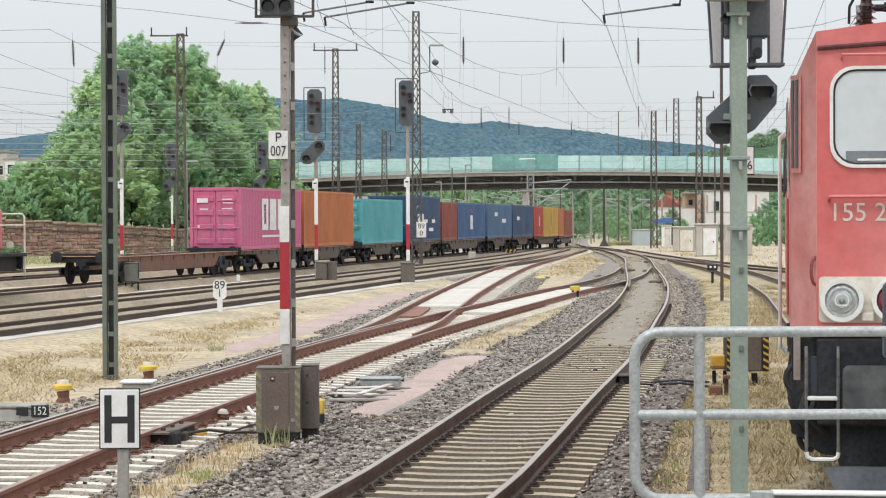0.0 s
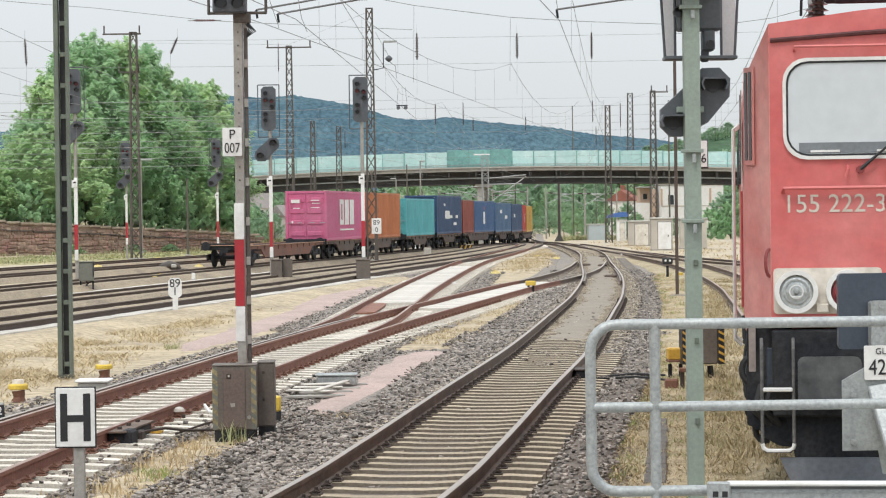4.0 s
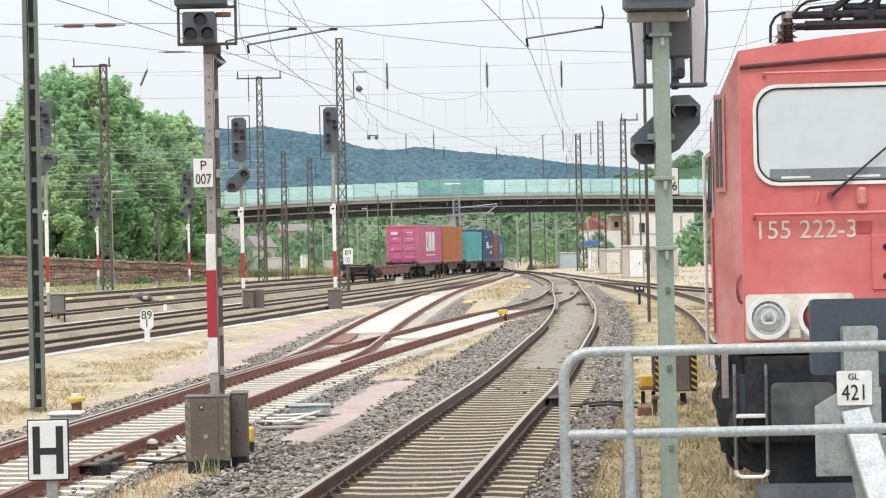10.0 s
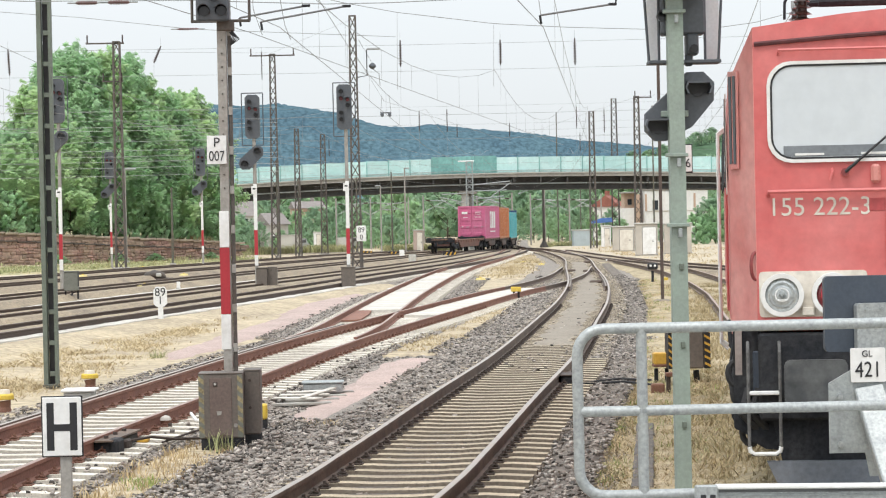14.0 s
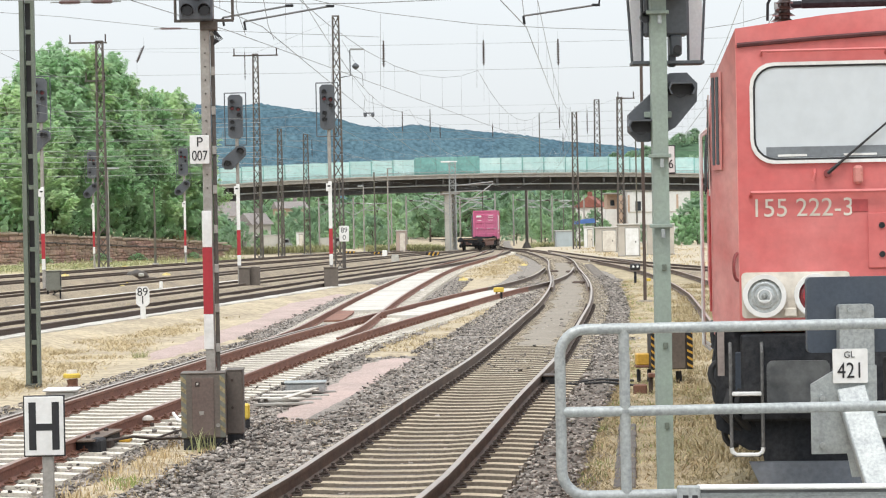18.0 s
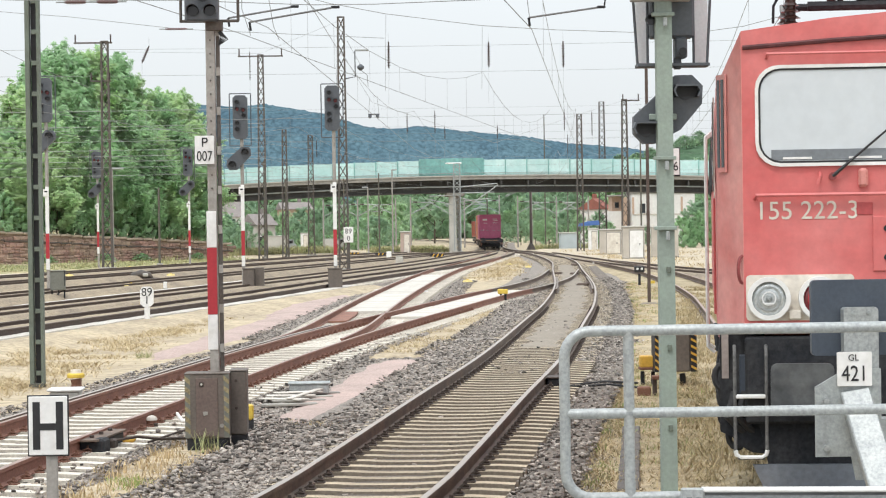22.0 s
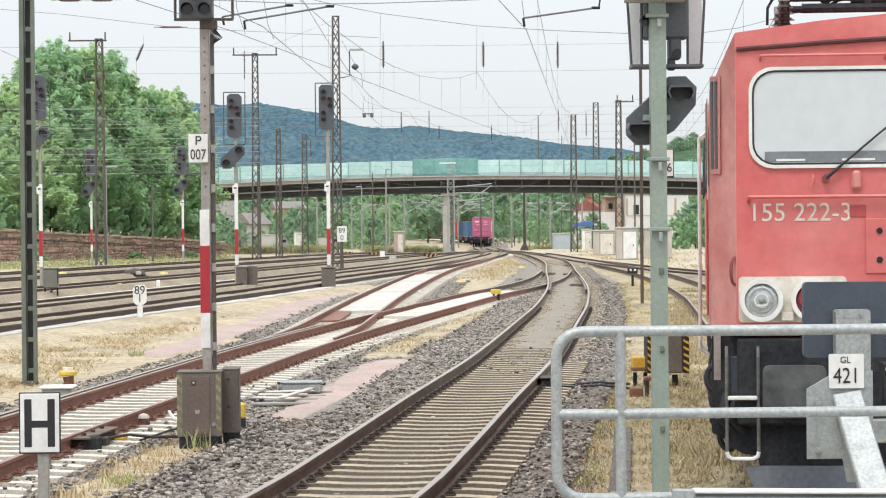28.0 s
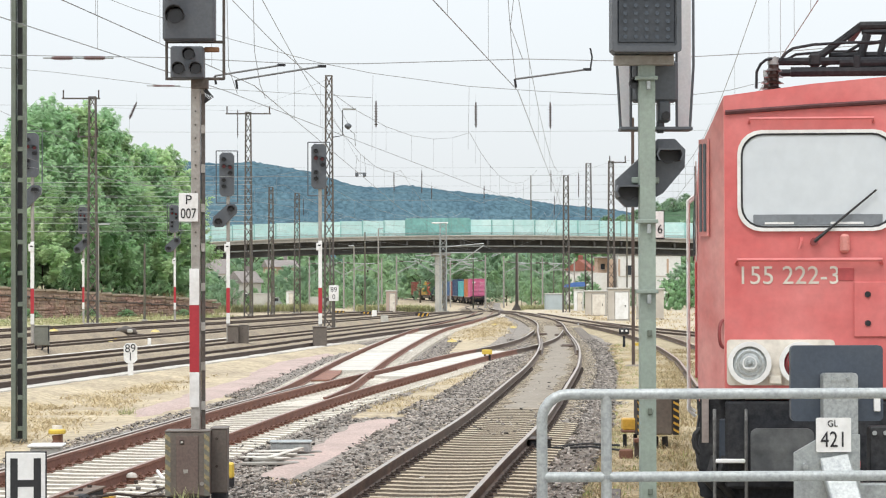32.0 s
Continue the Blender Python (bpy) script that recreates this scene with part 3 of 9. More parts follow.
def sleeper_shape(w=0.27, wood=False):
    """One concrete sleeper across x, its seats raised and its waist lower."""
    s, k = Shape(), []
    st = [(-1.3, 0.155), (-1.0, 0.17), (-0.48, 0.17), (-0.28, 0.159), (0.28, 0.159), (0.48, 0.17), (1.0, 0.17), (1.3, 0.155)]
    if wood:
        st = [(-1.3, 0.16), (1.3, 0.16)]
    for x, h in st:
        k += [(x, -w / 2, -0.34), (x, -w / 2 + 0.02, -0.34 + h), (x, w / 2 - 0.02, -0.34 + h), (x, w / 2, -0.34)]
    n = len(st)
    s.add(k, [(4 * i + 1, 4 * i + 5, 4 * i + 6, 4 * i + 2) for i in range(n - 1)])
    # slot 1: the sides, coloured darker than the top to stand for shade
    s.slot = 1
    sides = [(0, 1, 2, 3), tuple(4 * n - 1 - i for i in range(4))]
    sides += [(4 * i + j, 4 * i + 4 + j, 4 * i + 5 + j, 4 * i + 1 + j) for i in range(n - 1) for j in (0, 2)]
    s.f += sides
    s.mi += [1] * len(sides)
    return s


def clip_shape():
    """Ribbed plate, spring clip and screw beside a rail foot."""
    s = Shape()
    s.box((0, 0, -0.165), (0.10, 0.15, 0.025), 0.005)
    s.tube([(-0.05, -0.05, -0.15), (0.0, -0.055, -0.125), (0.035, -0.02, -0.14), (0.035, 0.02, -0.14), (0.0, 0.055, -0.125), (-0.05, 0.05, -0.15)], 0.011, 5)
    s.disc((0.0, 0, -0.155), (0, 0, 1), 0.02, 0.06, 6)
    return s


def offset_line(line, d, z=0.0):
    out, k = [], len(line)
    for i, p in enumerate(line):
        a, c = line[max(0, i - 1)], line[min(k - 1, i + 1)]
        dx, dy = c[0] - a[0], c[1] - a[1]
        q = math.hypot(dx, dy) or 1
        out.append((p[0] + dy / q * d, p[1] - dx / q * d, z + drop(p[1])))
    return out


def merged(shape, mats):
    """The corners and faces of a shape carried to many places, as one mesh."""
    v = np.array([tuple(p) for p in shape.v])
    out = Shape()
    for m in mats:
        r = np.array(m.to_3x3())
        out.add((v @ r.T + np.array(m.translation)).tolist(), shape.f)
    out.mi = list(shape.mi) * len(mats)
    return out


def cribs(name, line, y0, y1, left, right, top, material, label):
    """Uneven fill of small stones between the sleepers, a little below their tops."""
    pts = [p for p in smooth_line([q for q in line if y0 <= q[1] <= y1][::4], 0.25)]
    rng = np.random.RandomState(19)
    across = np.arange(-left, right + 0.01, 0.13)
    v, f, n = [], [], len(across)
    for i, p in enumerate(pts):
        a, c = pts[max(0, i - 1)], pts[min(len(pts) - 1, i + 1)]
        dx, dy = c[0] - a[0], c[1] - a[1]
        q = math.hypot(dx, dy)
        for s in across:
            edge = max(0.0, s - right + 0.12, -s - left + 0.12, 0.22 - i * 0.012)
            v.append((p[0] + dy / q * s, p[1] - dx / q * s, top + rng.uniform(-0.009, 0.004) - edge * 0.7))
    for i in range(len(pts) - 1):
        f += [(i * n + j, i * n + j + 1, (i + 1) * n + j + 1, (i + 1) * n + j) for j in range(n - 1)]
    solid(name, Shape().add(v, f), material, label, "ground", kind="structure")


def track(label, line, side, head, sleeper_mat, clip_mat, singles=(0, 0), wood=False, lo=0, hi=None, sleepers=True, spacing=0.6, clips=False, rails=True):
    line = line[lo:hi]
    tr = thing("railway_track", None, label, "railway track", kind="structure")
    if rails:
        for d in (-0.7525, 0.7525):
            r = part("rail", Shape().sweep(RAIL, offset_line(line, d)), side, tr)
            part("rail_head", Shape().sweep(HEAD, offset_line(line, d)), head, r, "worn running surface")
    if not sleepers:
        return tr
    xs, ys = [p[0] for p in line], [p[1] for p in line]
    at = np.arange(0.3, len(line) - 1.01, spacing)
    px, py = np.interp(at, range(len(xs)), xs), np.interp(at, range(len(ys)), ys)
    qx, qy = np.interp(at + 0.4, range(len(xs)), xs), np.interp(at + 0.4, range(len(ys)), ys)
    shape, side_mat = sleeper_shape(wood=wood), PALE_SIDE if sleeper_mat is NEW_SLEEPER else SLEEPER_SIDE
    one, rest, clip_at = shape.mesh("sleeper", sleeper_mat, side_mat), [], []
    for a, b, c, d in zip(px, py, qx, qy):
        m = Matrix.Translation((a, b, drop(b))) @ turn_z(math.degrees(math.atan2(d - b, c - a)) - 90 + random.uniform(-0.5, 0.5)).to_4x4()
        if singles[0] <= b <= singles[1]:
            part("sleeper", one, sleeper_mat, tr, at=m)
        else:
            rest.append(m)
        if clips and b < 75:
            for s in (-0.7525, 0.7525):
                clip_at += [m @ pose(s - 0.105, 0, 0, 0, 0, 180), m @ pose(s + 0.105, 0, 0)]
    if rest:
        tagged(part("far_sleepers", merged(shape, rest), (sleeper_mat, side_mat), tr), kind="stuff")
    if clip_at:
        cs = clip_shape()
        one = cs.mesh("rail_clip", clip_mat)
        near = [m for m in clip_at if m.translation.y < 46]
        for m in near:
            part("rail_clip", one, clip_mat, tr, at=m)
        tagged(part("far_rail_clips", merged(cs, [m for m in clip_at if m.translation.y >= 46]), clip_mat, tr), kind="stuff")
    return tr


cribs("crib_ballast_main", TRACK_A, 13, 58, 0.86, 1.14, -0.204, CRIB, "ballast between the old sleepers, painted dark for the shade in the gaps")
cribs("shoulder_ballast_main", [(x - 1.62, y) for x, y in TRACK_A], 13, 150, 0.5, 0.78, -0.178, BALLAST, "ballast heaped over the sleeper ends")
cribs("shoulder_ballast_far", [(x + 1.46, y) for x, y in TRACK_A], 13, 150, 0.15, 0.50, -0.190, BALLAST_DARK, "ballast heaped over the far sleeper ends")
cribs("shoulder_ballast_branch", [(x + 1.40, y) for x, y in TRACK_B], 17, 66, 0.12, 0.16, -0.205, BALLAST, "ballast heaped against the pale sleeper ends")
cribs("crib_ballast_branch", TRACK_B, 16, 66, 1.22, 1.22, -0.208, CRIB, "ballast between the pale sleepers, painted dark for the shade in the gaps")
track("curved main track with brown rails on weathered concrete sleepers", TRACK_A, RAIL_OLD, RAIL_TOP, OLD_SLEEPER, CLIP, (18, 80), clips=True, lo=6)
NEAR_B = next(i for i, p in enumerate(TRACK_B) if p[1] > 93)
track("turnout track with red rusty rails on pale concrete sleepers", TRACK_B, RAIL_RUST, RAIL_TOP_RUST, NEW_SLEEPER, CLIP_RUST, (18, 80), clips=True, lo=6, hi=NEAR_B)
track("end of the turnout track with dark rails at the crossing", TRACK_B, RAIL_OLD, RAIL_TOP, OLD_SLEEPER, CLIP, lo=NEAR_B - 1)
stock = thing("stock_rail", None, "dark stock rail lying close beside the rusty switch blade", "rail")
part("rail", Shape().sweep(RAIL, offset_line([p for p in TRACK_B if 26 < p[1] < 61], -0.90)), RAIL_OLD, stock)
part("rail_head", Shape().sweep(HEAD, offset_line([p for p in TRACK_B if 26 < p[1] < 61], -0.90)), RAIL_TOP, stock)
for d in (-0.66, 0.66):
    ck = thing("check_rail", None, "dark check rail at the crossing of two tracks", "rail", "check rails")
    part("rail", Shape().sweep(RAIL, offset_line([p for p in TRACK_A if 90 < p[1] < 112], d)), RAIL_OLD, ck)
    part("rail_head", Shape().sweep(HEAD, offset_line([p for p in TRACK_A if 90 < p[1] < 112], d)), RAIL_TOP_YARD, ck)
for x, y, w in ((8.60, 101.9, 0.62), (10.04, 123.8, 0.55), (9.39, 125.6, 0.5), (12.2, 150.5, 0.5)):
    cb = thing("switch_cover", pose(x, y, -0.20, 0, 0, -7), "dark steel cover over a switch lock", "cover", "switch covers")
    part("cover", B((0, 0, 0.05), (w * 0.8, 0.8, 0.17), 0.05), RAIL_YARD, cb)
    part("hinge", B((0, 0.42, 0.08), (w * 0.6, 0.06, 0.10), 0.01), CLIP, cb)
track("diverging turnout track with rusty rails on pale sleepers", TRACK_C, RAIL_RUST, RAIL_TOP_RUST, NEW_SLEEPER, CLIP_RUST, lo=13)
track("yard track with dark rails beside the dry grass", TRACK_D, RAIL_YARD, RAIL_TOP_YARD, NEW_SLEEPER, CLIP)
track("yard track with dark rails on wooden sleepers", TRACK_E, RAIL_YARD, RAIL_TOP_YARD, OLD_SLEEPER, CLIP, wood=True)
track("yard track that carries the container train", TRACK_T, RAIL_YARD, RAIL_TOP_YARD, OLD_SLEEPER, CLIP, wood=True)
track("yard track with dark rails before the stone wall", TRACK_F, RAIL_YARD, RAIL_TOP_YARD, OLD_SLEEPER, CLIP, wood=True)
track("yard track along the foot of the stone wall", TRACK_G, RAIL_YARD, RAIL_TOP_YARD, OLD_SLEEPER, CLIP, wood=True)
track("overgrown siding under the red locomotive", TRACK_L, RAIL_OLD, RAIL_TOP_RUST, DARK_SLEEPER, CLIP, wood=True, sleepers=False)
track("crossing track that leads past the white cabinets", TRACK_K, RAIL_YARD, RAIL_TOP_YARD, OLD_SLEEPER, CLIP, wood=True)


def slab_row(line, y0, y1, label):
    """Pale concrete covers between the rails, slab after slab."""
    pts = [p for p in line if y0 <= p[1] <= y1]
    row = thing("track_covers", None, label, "slab", kind="structure")
    one = B((0, 0, -0.205), (1.26, 2.39, 0.20), 0.012).mesh("slab", SLAB)
    k = 0
    while k + 3 < len(pts):
        a, b = pts[k], pts[k + 2]
        c = ((a[0] + b[0]) / 2, (a[1] + b[1]) / 2)
        d = math.hypot(b[0] - a[0], b[1] - a[1])
        m = Matrix.Translation((*c, random.uniform(-0.008, 0.008))) @ turn_z(math.degrees(math.atan2(b[1] - a[1], b[0] - a[0])) - 90).to_4x4() @ Matrix.Diagonal((1, d / 2.40, 1, 1))
        part("slab", one, SLAB, row, at=m)
        k += 2


slab_row(TRACK_C, 73, 128, "pale concrete covers between the turnout rails")
slab_row(TRACK_B, 68, 96, "pale concrete covers between the rusty rails")


# ---------------------------------------------------------------- locomotive
def rounded_rect(x0, z0, x1, z1, r, n=5):
    out = []
    for cx, cz, a0 in ((x1 - r, z1 - r, 0), (x0 + r, z1 - r, 90), (x0 + r, z0 + r, 180), (x1 - r, z0 + r, 270)):
        out += [(cx + r * math.cos(radians(a0 + 90 * i / n)), cz + r * math.sin(radians(a0 + 90 * i / n))) for i in range(n + 1)]
    return out


def frame_shape(outer, inner, y0, y1):
    """A flat frame between two outlines of equal count, in the x-z plane."""
    n = len(outer)
    v = [(a, y0, b) for a, b in outer] + [(a, y0, b) for a, b in inner] + [(a, y1, b) for a, b in outer] + [(a, y1, b) for a, b in inner]
    f = []
    for j in range(n):
        k = (j + 1) % n
        f += [(j, k, n + k, n + j), (2 * n + j, 3 * n + j, 3 * n + k, 2 * n + k), (j, 2 * n + j, 2 * n + k, k), (n + j, n + k, 3 * n + k, 3 * n + j)]
    return Shape().add(v, f)


def locomotive():
    lo = thing("electric_locomotive", pose(4.363, 19.815, 0, 0, 0, -7.6), "faded red electric locomotive parked at the buffer stop", "locomotive")
    # body: outline of the nose carried back, with slanted cab corners
    sec = [(-1.40, 1.50), (1.40, 1.50), (1.40, 3.89), (0.7, 3.98), (0, 4.04), (-0.7, 3.98), (-1.40, 3.89)]
    back = [(-1.60, 1.42), (1.60, 1.42), (1.60, 3.46), (1.28, 3.86), (0, 4.04), (-1.28, 3.86), (-1.60, 3.46)]
    n = len(sec)
    v = [(a, 0.0, b) for a, b in sec] + [(a, 0.42, b) for a, b in back] + [(a, 18.4, b) for a, b in back] + [(a, 18.8, b) for a, b in sec]
    f = [tuple(range(n)), tuple(range(4 * n - 1, 3 * n - 1, -1))]
    for i in range(3):
        f += [(i * n + j, (i + 1) * n + j, (i + 1) * n + (j + 1) % n, i * n + (j + 1) % n) for j in range(n)]
    part("body", Shape().add(v, f), LOCO_RED, lo, "faded red body with slanted cab corners")
    part("cab_corner", Shape().add([(-1.404, -0.004, 1.5), (-1.404, -0.004, 3.885), (-1.606, 0.416, 3.455), (-1.606, 0.416, 1.43), (-1.392, 0.004, 1.5), (-1.392, 0.004, 3.885), (-1.592, 0.422, 3.455), (-1.592, 0.422, 1.43)], [(0, 1, 2, 3), (4, 7, 6, 5), (0, 4, 5, 1), (1, 5, 6, 2), (2, 6, 7, 3), (3, 7, 4, 0)]), LOCO_PALE, lo, "paler pink paint on the cab corner")
    for x in (-1, 1):
        o = rounded_rect(min(x * 1.296, x * 0.030), 2.803, max(x * 1.296, x * 0.03), 3.612, 0.19)
        i1 = rounded_rect(min(x * 1.269, x * 0.057), 2.830, max(x * 1.269, x * 0.057), 3.585, 0.175)
        i2 = rounded_rect(min(x * 1.253, x * 0.073), 2.846, max(x * 1.253, x * 0.073), 3.569, 0.16)
        w = part("windscreen", Shape().prism(i1, 1, -0.012, 0.0), SKYGLASS, lo, "windscreen with a pale blind behind it")
        part("frame", frame_shape(o, i1, -0.028, 0.002), WHITE, w, "cream rubber-set window frame")
        part("gasket", frame_shape(i1, i2, -0.020, -0.004), BLACK, w)
        part("dash_shelf", B((x * 0.660, -0.0145, 2.895), (1.02, 0.004, 0.085), 0.001), DASH, w, "grey shelf edge below the blind")
        for cx, wd in ((0.965, 0.23), (0.43, 0.26)):
            part("paper_strip", B((x * cx, -0.018, 2.868), (wd, 0.004, 0.018), 0.001), WHITE, w)
        part("wiper", Shape().tube([(x * 0.690, -0.05, 2.72), (x * 0.560, -0.05, 2.83), (x * 0.200, -0.045, 3.13)], [0.018, 0.011, 0.008], 6), BLACK, lo, "black windscreen wiper")
        part("wiper_hub", Shape().disc((x * 0.690, 0.0, 2.72), (0, -1, 0), 0.032, 0.06, 10), HANDLE_RED, lo)
        part("marker_lamp", B((x * 0.450, -0.03, 2.705), (0.075, 0.07, 0.15), 0.02), mat("pale_red_lamp", (0.62, 0.25, 0.22), 0.3, vary=0.1), lo, "small pale red lamp under the window")
        part("step_grip", Shape().tube([(x * 0.790, -0.002, 2.75), (x * 0.790, -0.05, 2.72), (x * 0.810, -0.05, 2.66)], 0.012, 6), LOCO_RED, lo)
        # upper and lower hand bars
        for z, x0, x1, rr in ((3.70, 1.10, 0.12, 0.013), (2.575, 1.20, 0.06, 0.018)):
            bar = Shape().tube([(x * (x0 + 0.1), 0, z - 0.03), (x * (x0 + 0.1), -0.06, z), (x * (x1 + 0.1), -0.06, z), (x * (x1 + 0.1), 0, z - 0.03)], rr, 6)
            part("hand_bar", bar, LOCO_RED, lo, "red hand bar across the front")
        # lamp plate with white and red lamp
        part("lamp_plate", Shape().prism(rounded_rect(min(x * 1.385, x * 0.530), 1.575, max(x * 1.385, x * 0.530), 1.94, 0.03, 2), 1, -0.012, 0.0), CREAM, lo, "cream lamp plate")
        for cx, lens, lab in ((1.105, LAMPGLASS, "clear headlamp"), (0.70, TAILGLASS, "red tail lamp")):
            h = part("headlamp", Shape().ring((x * (cx + 0.1), -0.09, 1.753), (0, 1, 0), 0.135, 0.172, 0.09, 28), WHITE, lo, lab, smooth=True)
            part("lens", Shape().disc((x * (cx + 0.1), -0.055, 1.753), (0, -1, 0), 0.137, 0.02, 28, 0.11), lens, h, smooth=True)
            part("reflector", Shape().ring((x * (cx + 0.1), -0.08, 1.753), (0, 1, 0), 0.085, 0.10, 0.01, 24), GALV if lens is LAMPGLASS else RED_BAND, h)
            part("inner_ring", Shape().ring((x * (cx + 0.1), -0.078, 1.753), (0, 1, 0), 0.048, 0.058, 0.008, 20), MIRROR if lens is LAMPGLASS else RED_BAND, h)
            if lens is LAMPGLASS:
                # pale bar added as the highlight low in the reflector
                part("painted_glint", B((x * (cx + 0.1), -0.080, 1.712), (0.075, 0.006, 0.016), 0.003), MIRROR, h)
            part("bulb", Shape().disc((x * (cx + 0.1), -0.07, 1.753), (0, -1, 0), 0.03, 0.03, 12, 0.01), GALV, h)
        part("clasp", B((x * 1.000, -0.03, 1.62), (0.10, 0.05, 0.07), 0.008), CREAM, lo)
        # grab handle at the corner
        part("grab_handle", Shape().tube([(x * (1.385 + 0.06 * math.sin(radians(a)) ** 0.5), 0.02 - 0.05 * math.sin(radians(a)), 1.985 + 0.11 * math.cos(radians(a))) for a in range(0, 181, 15)], 0.014, 8), HANDLE_RED, lo, "worn dark red grab handle", smooth=True)
        # ladder under the corner
        part("step_frame", Shape().tube([(x * 1.485, -0.02, 1.38), (x * 1.485, -0.08, 1.30), (x * 1.485, -0.08, 0.53), (x * 1.460, -0.08, 0.485), (x * 1.260, -0.08, 0.485), (x * 1.235, -0.08, 0.53), (x * 1.235, -0.08, 1.30), (x * 1.235, -0.02, 1.38)], 0.014, 8), LADDER, lo, "worn dark steel step ladder")
        part("step", B((x * 1.360, -0.06, 0.975), (0.235, 0.09, 0.03), 0.006), WHITE, lo, "white-edged step")
        part("bottom_rung", Shape().tube([(x * a, -0.08, b) for a, b in ((1.486, 0.548), (1.478, 0.512), (1.445, 0.490), (1.275, 0.490), (1.242, 0.512), (1.234, 0.548))], 0.0175, 8), WHITE, lo, "white rounded bottom rung", smooth=True)
        # buffers
        bu = part("buffer", Shape().prism(rounded_rect(min(x * 1.210, x * 0.720), 0.85, max(x * 1.210, x * 0.720), 1.26, 0.05, 3), 1, -0.52, -0.48), BUFFER_GREY, lo, "scuffed grey rectangular buffer plate")
        part("plunger", Shape().disc((x * 0.975, -0.48, 1.05), (0, 1, 0), 0.12, 0.3, 16), UNDER, bu)
        part("sleeve", Shape().disc((x * 0.975, -0.22, 1.05), (0, 1, 0), 0.17, 0.22, 16), UNDER, bu)
        # side windows and doors of the cab
        s = part("cab_side_window", Shape().prism([(0.62, 2.62), (1.25, 2.62), (1.25, 3.36), (0.72, 3.36)], 0, x * 1.624, x * 1.636), PANE, lo)
        part("frame", Shape().prism([(0.57, 2.57), (1.30, 2.57), (1.30, 3.40), (0.69, 3.40)], 0, x * 1.618, x * 1.628), CREAM, s)
        if x < 0:
            cw = part("corner_window", Shape().prism([(-1.520, 0.215), (-1.590, 0.362), (-1.602, 0.357), (-1.532, 0.210)], 2, 2.77, 3.56), LOCO_PALE, lo, "narrow red-framed corner window")
            for a0 in (0.15, 0.60):
                p0, p1 = (-1.532 - 0.07 * a0, 0.210 + 0.147 * a0), (-1.532 - 0.07 * (a0 + 0.27), 0.210 + 0.147 * (a0 + 0.27))
                part("pane", Shape().prism([p0, p1, (p1[0] - 0.005, p1[1] - 0.002), (p0[0] - 0.005, p0[1] - 0.002)], 2, 2.81, 3.52), PANE, cw)
        part("cab_door", B((x * 1.624, 1.85, 2.45), (0.02, 0.62, 1.75), 0.006), LOCO_RED, lo, "red cab door")
        for y in (1.48, 2.22):
            part("door_rail", Shape().tube([(x * 1.630, y, 3.15), (x * 1.690, y, 3.10), (x * 1.690, y, 1.3), (x * 1.630, y, 1.25)], 0.016, 6), WHITE, lo, "white vertical handrail")
        for y in range(4, 17, 3):
            part("side_grille", B((x * 1.622, y, 3.0), (0.02, 1.8, 0.55), 0.006), UNDER, lo)
    num = text_mesh("155 222-3", 0.205, 0.002, "LEFT", 0.98)
    num.materials.append(CREAM)
    xs = sorted(p.co.x for p in num.vertices)
    gap = max(zip(xs, xs[1:]), key=lambda p: p[1] - p[0])
    for left in (True, False):
        bm = bmesh.new()
        bm.from_mesh(num)
        bmesh.ops.delete(bm, geom=[p for p in bm.verts if (p.co.x <= gap[0] + 1e-5) != left], context="VERTS")
        half_mesh = bpy.data.meshes.new("running_number")
        bm.to_mesh(half_mesh)
        bm.free()
        half_mesh.materials.append(CREAM)
        part("running_number", half_mesh, CREAM, lo, "cream running number", at=Matrix.Translation((-1.305, -0.004, 2.445)) @ FACE)
    part("logo_patch", B((-0.44, -0.004, 2.46), (0.13, 0.008, 0.10), 0.003), mat("deeper_red_paint", (0.47, 0.078, 0.082), 0.5, vary=0.15, scale=4, fine=20, bump=0.03), lo, "deeper red patch")
    part("front_hatch", B((-0.12, -0.008, 2.18), (0.52, 0.016, 0.44), 0.006), LOCO_RED, lo, "red inspection hatch")
    part("hatch_lock", Shape().disc((-0.27, -0.016, 2.30), (0, -1, 0), 0.025, 0.012, 10), UNDER, lo)
    part("hatch_lock", Shape().disc((-0.27, -0.016, 2.07), (0, -1, 0), 0.025, 0.012, 10), UNDER, lo)
    part("rain_gutter", Shape().tube([(-1.39, -0.015, 3.755), (-0.7, -0.018, 3.80), (0, -0.018, 3.835), (0.7, -0.018, 3.80), (1.39, -0.015, 3.755)], 0.019, 6), GUTTER, lo, "rain gutter above the windscreen, dark red for its shadow line")
    part("lower_edge", B((0, -0.01, 1.485), (2.80, 0.03, 0.03), 0.008), CREAM, lo, "pale strip under the body")
    # frame, apron and underparts
    part("buffer_beam", B((0, 0.06, 1.10), (2.80, 0.16, 0.70), 0.02), UNDER, lo, "sooty buffer beam")
    part("apron", Shape().prism([(-1.30, 0.78), (1.30, 0.78), (1.22, 0.40), (-1.22, 0.40)], 1, 0.08, 0.12), UNDER, lo)
    # added dark beam that stands for the shade under the front
    part("under_shadow_beam", B((0, 0.62, 0.70), (2.5, 0.22, 0.50), 0.03), UNDER, lo)
    for x in (-1.48, -1.40):
        part("sanding_hose", Shape().tube([(x, 0.10, 1.0), (x - 0.06, 0.06, 0.8), (x + 0.02, 0.12, 0.72), (x + 0.10, 0.2, 0.64)], 0.035, 7), RUBBER, lo, smooth=True)
